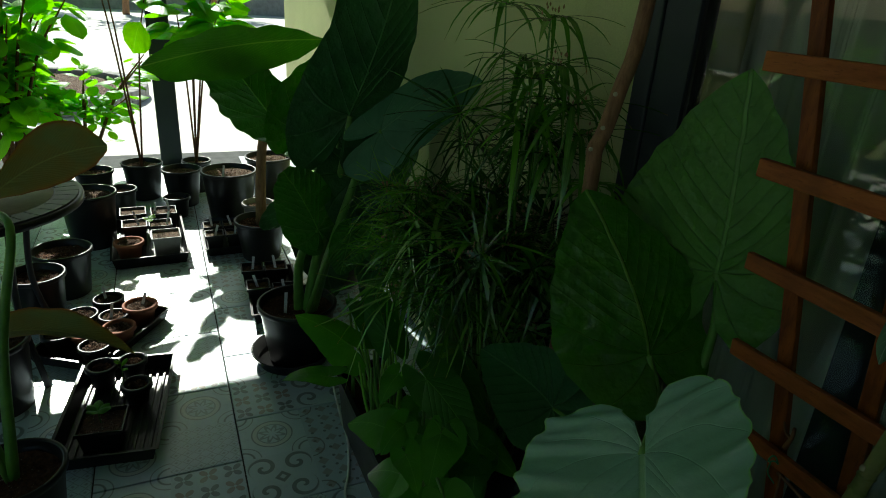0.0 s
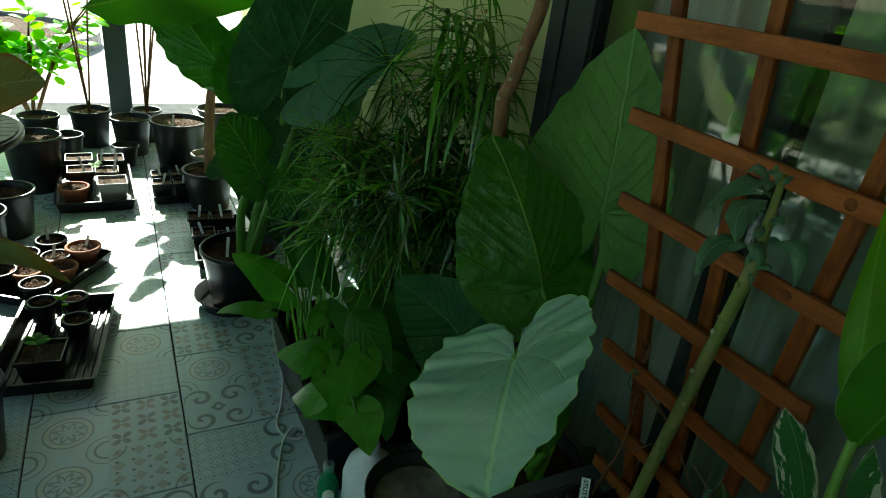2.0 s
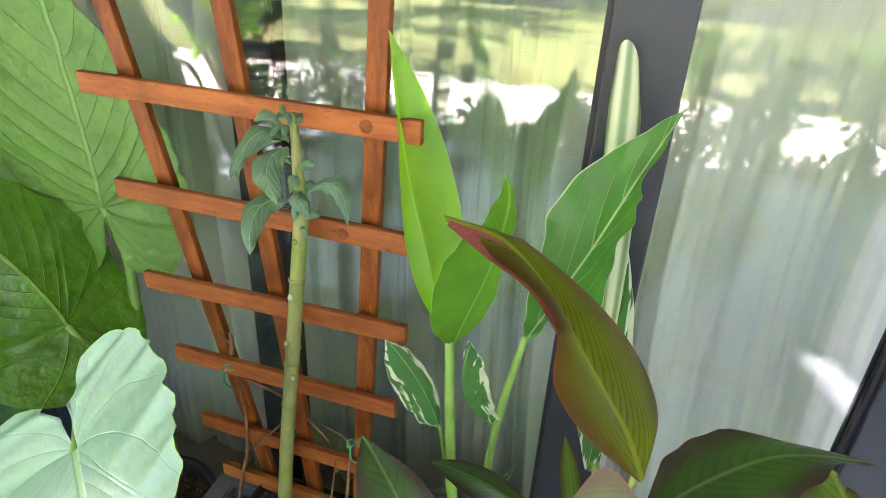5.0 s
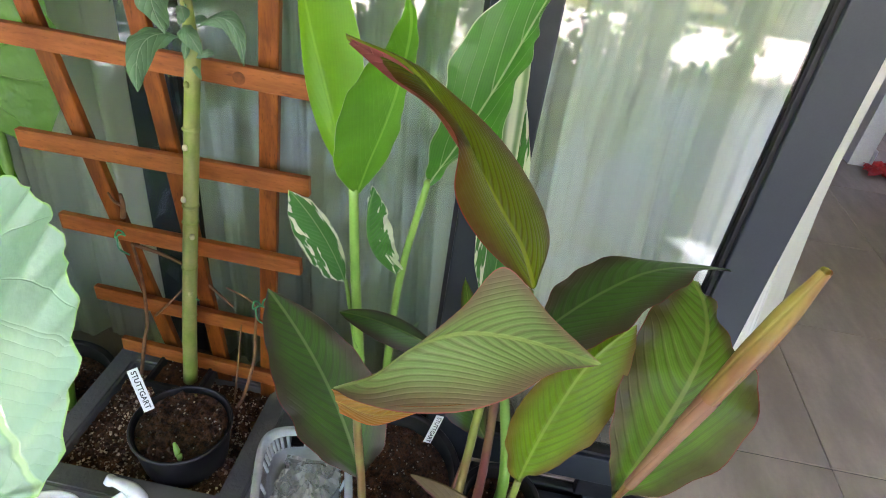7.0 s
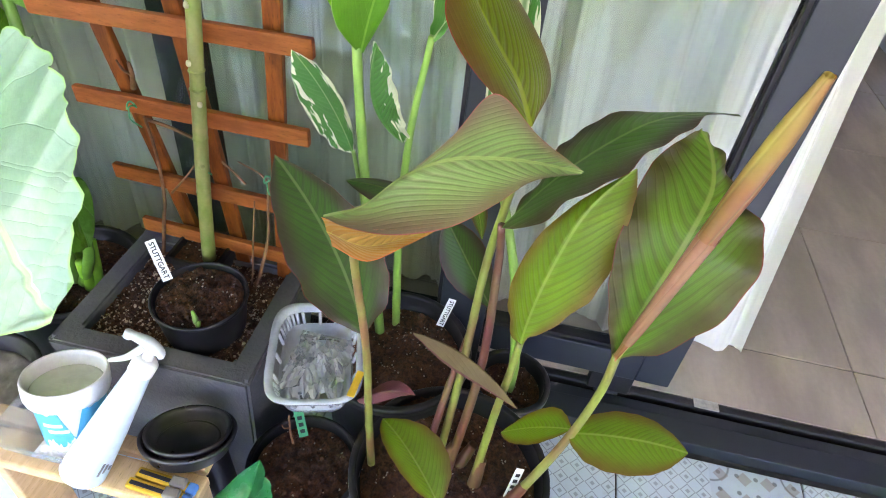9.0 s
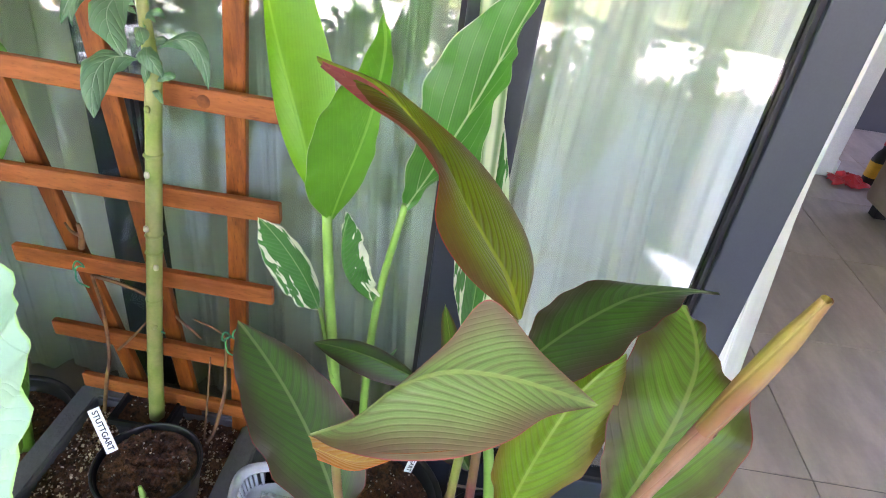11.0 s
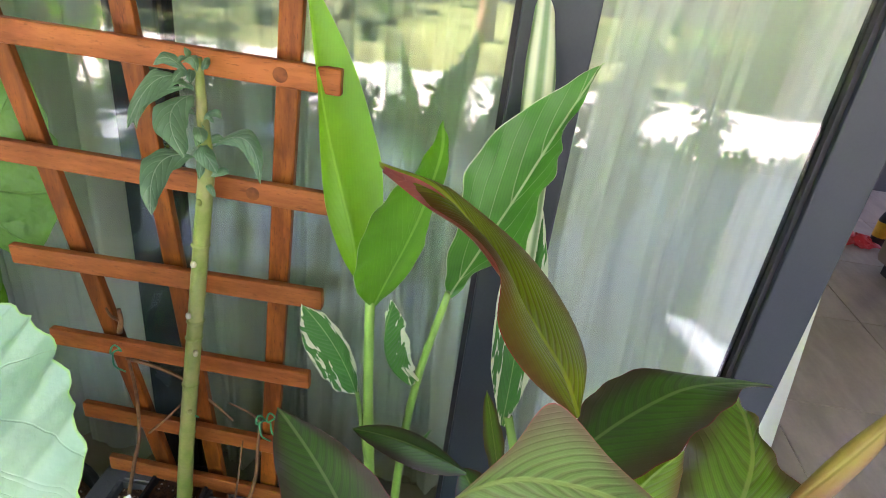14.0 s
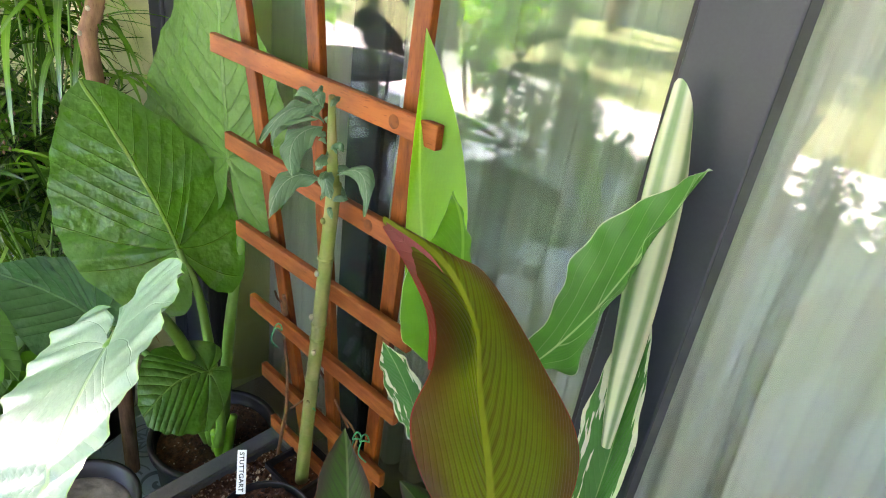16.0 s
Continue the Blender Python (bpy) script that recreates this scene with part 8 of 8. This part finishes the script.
part("earth", soil_disc(1.40, 0.09, (-1.6, 9.2, -0.12), 0.03, 3), SOIL_DRY, bed, "dry brown earth")
solid("garden_wall_north", box((-14, 31.0, -0.12), (14, 31.25, 1.3)), GREY_STONE, "grey rendered garden boundary wall", "wall", "structure")
solid("garden_wall_west", box((-12.25, -12, -0.12), (-12, 31.0, 1.4)), GREY_STONE, "grey rendered garden boundary wall", "wall", "structure")
bm = bmesh.new()
bmesh.ops.create_grid(bm, x_segments=2, y_segments=2, size=1)
for v in bm.verts:
    v.co = (-8.33 + 3.67 * v.co.x, 0.0 + 12 * v.co.y, -0.112)
solid("lawn", bm, LAWN, "sunlit green lawn in the garden", "lawn", "structure")


def tree(place, h, r, seed, label):
    rnd = random.Random(seed)
    c = Vector(place)
    ob = thing("garden_tree", place, label, "tree", "garden trees")
    bm = tube([c, c + Vector((0.05, 0.02, h * 0.3)), c + Vector((-0.05, 0.05, h * 0.6))], [0.13, 0.10, 0.06], 10, 5)
    ends = []
    for k in range(9):
        a = rnd.uniform(0, math.tau)
        e = c + Vector((math.cos(a) * r * rnd.uniform(0.4, 0.9), math.sin(a) * r * rnd.uniform(0.4, 0.9), h * rnd.uniform(0.55, 1.0)))
        s = c + Vector((0, 0.03, h * rnd.uniform(0.3, 0.58)))
        tube([s, s.lerp(e, 0.5) + Vector((0, 0, 0.15)), e], [0.05, 0.03, 0.012], 7, 4, bm)
        ends.append((s, e))
    part("trunk", bm, BARK, ob)
    lv = bmesh.new()
    for i in range(1100):
        s, e = rnd.choice(ends)
        p = s.lerp(e, rnd.uniform(0.35, 1.05)) + Vector((rnd.gauss(0, 0.28), rnd.gauss(0, 0.28), rnd.gauss(0, 0.22)))
        v = Vector((rnd.gauss(0, 1), rnd.gauss(0, 1), rnd.gauss(-0.2, 0.6))).normalized()
        L = rnd.uniform(0.12, 0.24)
        sd = v.cross(Vector((rnd.gauss(0, 0.5), rnd.gauss(0, 0.5), 1))).normalized() * L * 0.4
        m_ = p + v * L * 0.5
        long_leaf(Blade(p, p + v * L, m_ - sd, m_ + sd, at=0.5), OVAL, 4, 2, lv)
    part("crown", lv, FAR_LEAF, ob)


tree((-10.5, 6.0, -0.12), 4.2, 1.9, 11, "leafy garden tree that shades the lawn")
# Added for its shadow, which darkens the southern lawn; the crown stays unseen.
tree((-7.0, 0.2, -0.12), 4.2, 1.9, 12, "leafy garden tree that shades the lawn")
tree((-8.5, 8.5, -0.12), 4.0, 1.8, 13, "leafy garden tree that shades the lawn")
tree((-3.5, 12.5, -0.12), 4.0, 1.8, 14, "leafy garden tree by the boundary wall")

# ---- in the room ----
bot = thing("sauce_bottle", (3.62, -2.24, FLOOR_IN), "dark sauce bottle with a red cap and yellow label", "bottle")
part("bottle_body", lathe([(0, 0), (0.035, 0), (0.038, 0.005), (0.038, 0.15), (0.030, 0.18), (0.014, 0.21), (0.014, 0.235), (0, 0.235)], 24, centre=(3.62, -2.24, FLOOR_IN)), INK, bot)
part("label", lathe([(0.0388, 0.05), (0.0392, 0.052), (0.0392, 0.135), (0.0388, 0.137)], 24, centre=(3.62, -2.24, FLOOR_IN)), YELLOW_PLASTIC, bot, "yellow paper label")
part("cap", lathe([(0.017, 0.23), (0.018, 0.232), (0.018, 0.262), (0, 0.265)], 18, centre=(3.62, -2.24, FLOOR_IN)), RED_PLASTIC, bot)
crumpled("red_packet", (3.60, -2.12, FLOOR_IN + 0.004), (0.22, 0.26, 0.05), RED_PLASTIC, "crumpled red plastic packet on the room floor", "packet", 5.5, 12)
sofa = thing("sofa", (2.95, -2.8, FLOOR_IN), "light brown fabric sofa in the room", "sofa")
SOFA = plain("brown_fabric", (0.42, 0.31, 0.225), (0.34, 0.245, 0.175), 0.9, 0, 8, 300, 0.4, 0.002)
part("seat", box((2.62, -3.6, FLOOR_IN + 0.06), (3.28, -2.03, FLOOR_IN + 0.40), 0.03), SOFA, sofa, smooth=False)
part("backrest", box((3.10, -3.6, FLOOR_IN + 0.40), (3.28, -2.03, FLOOR_IN + 0.80), 0.04), SOFA, sofa, smooth=False)
for x, y in ((2.69, -2.10), (3.21, -2.10), (2.69, -3.5), (3.21, -3.5)):
    part("foot", box((x - 0.03, y - 0.03, FLOOR_IN), (x + 0.03, y + 0.03, FLOOR_IN + 0.06), 0.004), INK, sofa, smooth=False)
for k, (x, y, h, r) in enumerate(((-7.5, 27.0, 3.6, 2.2), (-4.0, 28.5, 3.2, 2.0), (-0.8, 27.5, 3.8, 2.2), (2.4, 28.5, 3.4, 2.1))):
    tree((x, y, -0.12), h, r, 13 + k, "leafy green tree far across the paved ground")


# ---- floor tiles ----
def patchwork_mat():
    """Patchwork tile: four printed squares in blue-grey, brown and cream under a satin glaze."""
    m, n, l = nodes_of("patchwork_tile")
    b = n["Principled BSDF"]
    M = lambda op, a, c=None, d=None, clamp=False: math_node(n, l, op, a, c, d, clamp)
    sep = n.new("ShaderNodeSeparateXYZ")
    l.new(coords(n), sep.inputs[0])
    info = n.new("ShaderNodeObjectInfo")
    gx, gy = M("DIVIDE", M("ADD", sep.outputs[0], 0.21), 0.21), M("DIVIDE", M("ADD", sep.outputs[1], 0.21), 0.21)
    qx, qy = M("SUBTRACT", M("MULTIPLY", M("FRACT", gx), 2.0), 1.0), M("SUBTRACT", M("MULTIPLY", M("FRACT", gy), 2.0), 1.0)
    cell = n.new("ShaderNodeCombineXYZ")
    l.new(M("FLOOR", gx), cell.inputs[0])
    l.new(M("FLOOR", gy), cell.inputs[1])
    l.new(M("MULTIPLY", info.outputs["Random"], 91.0), cell.inputs[2])
    wn_ = n.new("ShaderNodeTexWhiteNoise")
    wn_.noise_dimensions = "3D"
    l.new(cell.outputs[0], wn_.inputs["Vector"])
    pick = wn_.outputs["Value"]

    def length(x, y):
        return M("SQRT", M("ADD", M("MULTIPLY", x, x), M("MULTIPLY", y, y)))

    def band(v, lo, hi, s=0.02):
        return M("MULTIPLY", ramp(n, l, v, lo - s, lo + s), M("SUBTRACT", 1.0, ramp(n, l, v, hi - s, hi + s)))

    def rep(v, k):
        return M("SUBTRACT", M("MULTIPLY", M("FRACT", M("MULTIPLY", M("ADD", v, 1.0), k / 2)), 2.0), 1.0)

    def either(*v):
        o = v[0]
        for x in v[1:]:
            o = M("MAXIMUM", o, x)
        return o

    r, th = length(qx, qy), M("ARCTAN2", qy, qx)
    ax, ay = M("ABSOLUTE", qx), M("ABSOLUTE", qy)
    # medallion
    petals = M("MULTIPLY", band(M("ADD", r, M("MULTIPLY", M("COSINE", M("MULTIPLY", th, 8.0)), 0.10)), 0.20, 0.34), 1.0)
    corner = length(M("SUBTRACT", ax, 1.0), M("SUBTRACT", ay, 1.0))
    p1 = either(band(r, 0.60, 0.64), band(r, 0.44, 0.47), M("MULTIPLY", petals, 0.7), band(corner, 0.30, 0.36), band(corner, 0.52, 0.55))
    t1 = band(r, 0.48, 0.60)
    # fine lattice
    u, v = rep(qx, 6), rep(qy, 6)
    dia = M("ADD", M("ABSOLUTE", u), M("ABSOLUTE", v))
    p2 = either(band(dia, 0.85, 1.0, 0.06), M("MULTIPLY", M("SUBTRACT", 1.0, ramp(n, l, dia, 0.25, 0.42)), 0.8))
    # scrolls
    su, sv = M("SUBTRACT", ax, 0.5), M("SUBTRACT", ay, 0.5)
    sr, st = length(su, sv), M("ARCTAN2", sv, su)
    spiral = M("SINE", M("ADD", M("MULTIPLY", sr, 17.0), st))
    p3 = either(M("MULTIPLY", band(spiral, 0.45, 1.2, 0.15), M("SUBTRACT", 1.0, ramp(n, l, sr, 0.40, 0.46))), band(dia, 2.0, 2.1), band(M("ADD", ax, ay), 0.10, 0.24))
    # four-petal flowers
    fu, fv = rep(qx, 3), rep(qy, 3)
    fr, ft = length(fu, fv), M("ARCTAN2", fv, fu)
    lobes = M("ABSOLUTE", M("SINE", M("MULTIPLY", ft, 2.0)))
    p4 = M("MULTIPLY", M("SUBTRACT", 1.0, ramp(n, l, M("SUBTRACT", fr, M("MULTIPLY", lobes, 0.95)), -0.04, 0.04)), ramp(n, l, fr, 0.10, 0.16))
    odd = M("MODULO", M("ADD", M("FLOOR", M("MULTIPLY", M("ADD", qx, 1.0), 1.5)), M("FLOOR", M("MULTIPLY", M("ADD", qy, 1.0), 1.5))), 2.0)
    # dots and lozenges
    du, dv = rep(qx, 5), rep(qy, 5)
    p5 = either(M("SUBTRACT", 1.0, ramp(n, l, length(du, dv), 0.20, 0.30)), band(corner, 0.42, 0.46))
    loz = M("SUBTRACT", 1.0, ramp(n, l, M("ADD", M("ABSOLUTE", rep(qx, 4)), M("ABSOLUTE", rep(qy, 4))), 0.62, 0.72))

    def choose(lo, hi):
        return M("MULTIPLY", M("GREATER_THAN", pick, lo), M("LESS_THAN", pick, hi))

    w1, w2, w3, w4, w5 = choose(-1, 0.24), choose(0.24, 0.50), choose(0.50, 0.72), choose(0.72, 0.88), choose(0.88, 2)
    ink = either(M("MULTIPLY", p1, w1), M("MULTIPLY", M("MULTIPLY", p2, 0.8), w2), M("MULTIPLY", p3, w3), M("MULTIPLY", M("MULTIPLY", p4, M("SUBTRACT", 1.0, odd)), w4), M("MULTIPLY", p5, w5))
    brown = either(M("MULTIPLY", M("MULTIPLY", p4, odd), w4), M("MULTIPLY", loz, M("MULTIPLY", w5, 0.7)))
    tint = M("MULTIPLY", t1, w1)
    c = coords(n)
    wear = noise_node(n, l, 11, 4, c)
    # Tile ground tinted bluer: the skylight's blue is put into its colour.
    ground_ = mix_col(n, l, wear, (0.62, 0.74, 0.80), (0.47, 0.59, 0.66))
    ground_ = mix_col(n, l, M("MULTIPLY", wn_.outputs["Value"], 0.3), ground_, (0.24, 0.34, 0.41))
    col = mix_col(n, l, M("MULTIPLY", tint, 0.5), ground_, (0.62, 0.62, 0.55))
    col = mix_col(n, l, M("MULTIPLY", ink, M("ADD", M("MULTIPLY", wear, 0.5), 0.55), clamp=True), col, (0.045, 0.070, 0.090))
    col = mix_col(n, l, M("MULTIPLY", brown, M("ADD", M("MULTIPLY", wear, 0.5), 0.5), clamp=True), col, (0.21, 0.13, 0.095))
    dust = noise_node(n, l, 45, 5, c, 0.7)
    col = mix_col(n, l, M("MULTIPLY", ramp(n, l, dust, 0.55, 0.75), 0.25), col, (0.26, 0.25, 0.23))
    l.new(col, b.inputs["Base Color"])
    l.new(M("ADD", M("MULTIPLY", dust, 0.25), 0.26), b.inputs["Roughness"])
    b.inputs["Specular IOR Level"].default_value = 1.0
    b.inputs["Coat Weight"].default_value = 1.0
    b.inputs["Coat Roughness"].default_value = 0.32
    bump(n, l, b, noise_node(n, l, 60, 3, c), 0.06, 0.002)
    return m


def tile_mesh(w, d, h, bev):
    bm = box((-w / 2, -d / 2, -h), (w / 2, d / 2, 0))
    top = [e for e in bm.edges if all(v.co.z > -0.0001 for v in e.verts)]
    bmesh.ops.bevel(bm, geom=top, offset=bev, segments=1, affect="EDGES")
    me = bpy.data.meshes.new("tile")
    bm.to_mesh(me)
    bm.free()
    return me


def room_tile_mat():
    m, n, l = nodes_of("concrete_look_tile")
    b = n["Principled BSDF"]
    info = n.new("ShaderNodeObjectInfo")
    mp = n.new("ShaderNodeMapping")
    mp.inputs["Scale"].default_value = (1.0, 3.0, 1.0)
    l.new(coords(n), mp.inputs["Vector"])
    l.new(math_node(n, l, "MULTIPLY", info.outputs["Random"], 30.0), mp.inputs["Location"])
    a, f = noise_node(n, l, 3.0, 6, mp.outputs[0], 0.6), noise_node(n, l, 60, 4, coords(n))
    col = mix_col(n, l, ramp(n, l, a, 0.3, 0.7), (0.50, 0.42, 0.335), (0.36, 0.30, 0.235))
    col = mix_col(n, l, math_node(n, l, "MULTIPLY", f, 0.3), col, (0.17, 0.155, 0.14))
    l.new(col, b.inputs["Base Color"])
    l.new(math_node(n, l, "ADD", math_node(n, l, "MULTIPLY", a, 0.2), 0.28), b.inputs["Roughness"])
    bump(n, l, b, f, 0.08, 0.001)
    return m


ground_floor = bpy.data.objects["floor"]
me = tile_mesh(0.4152, 0.4152, 0.010, 0.0015)
me.materials.append(patchwork_mat())
for ix in range(-6, 3):
    cx = 0.27 - 0.21 + 0.42 * ix
    if cx < X0 + 0.15 or cx > 1.1:
        continue
    shift = 1.616 if ix % 2 == 0 else 1.399
    for iy in range(-13, 10):
        cy = shift + 0.21 + 0.42 * iy
        if Y0 + 0.25 < cy < Y1 - 0.25:
            t = new("tile", me)
            t.parent = ground_floor
            t.location = (cx, cy, 0.0)
            t.rotation_euler = (0, 0, random.choice((0, 1, 2, 3)) * math.pi / 2)
me2 = tile_mesh(0.617, 0.617, 0.010, 0.0012)
me2.materials.append(room_tile_mat())
rf = bpy.data.objects["room_floor"]
for ix in range(6):
    for iy in range(12):
        t = new("tile", me2)
        t.parent = rf
        t.location = (1.465 + 0.31 + 0.62 * (ix - 0), -1.10 - 0.31 - 0.62 * 4 + 0.62 * iy, FLOOR_IN)
strip = bpy.data.meshes.new("tile")
bm = box((-0.101, -0.3085, -0.010), (0.101, 0.3085, 0), 0.001)
bm.to_mesh(strip)
bm.free()
strip.materials.append(me2.materials[0])
for iy in range(12):
    t = new("tile", strip)
    t.parent = rf
    t.location = (1.3605, -1.10 - 0.31 - 0.62 * 4 + 0.62 * iy, FLOOR_IN)
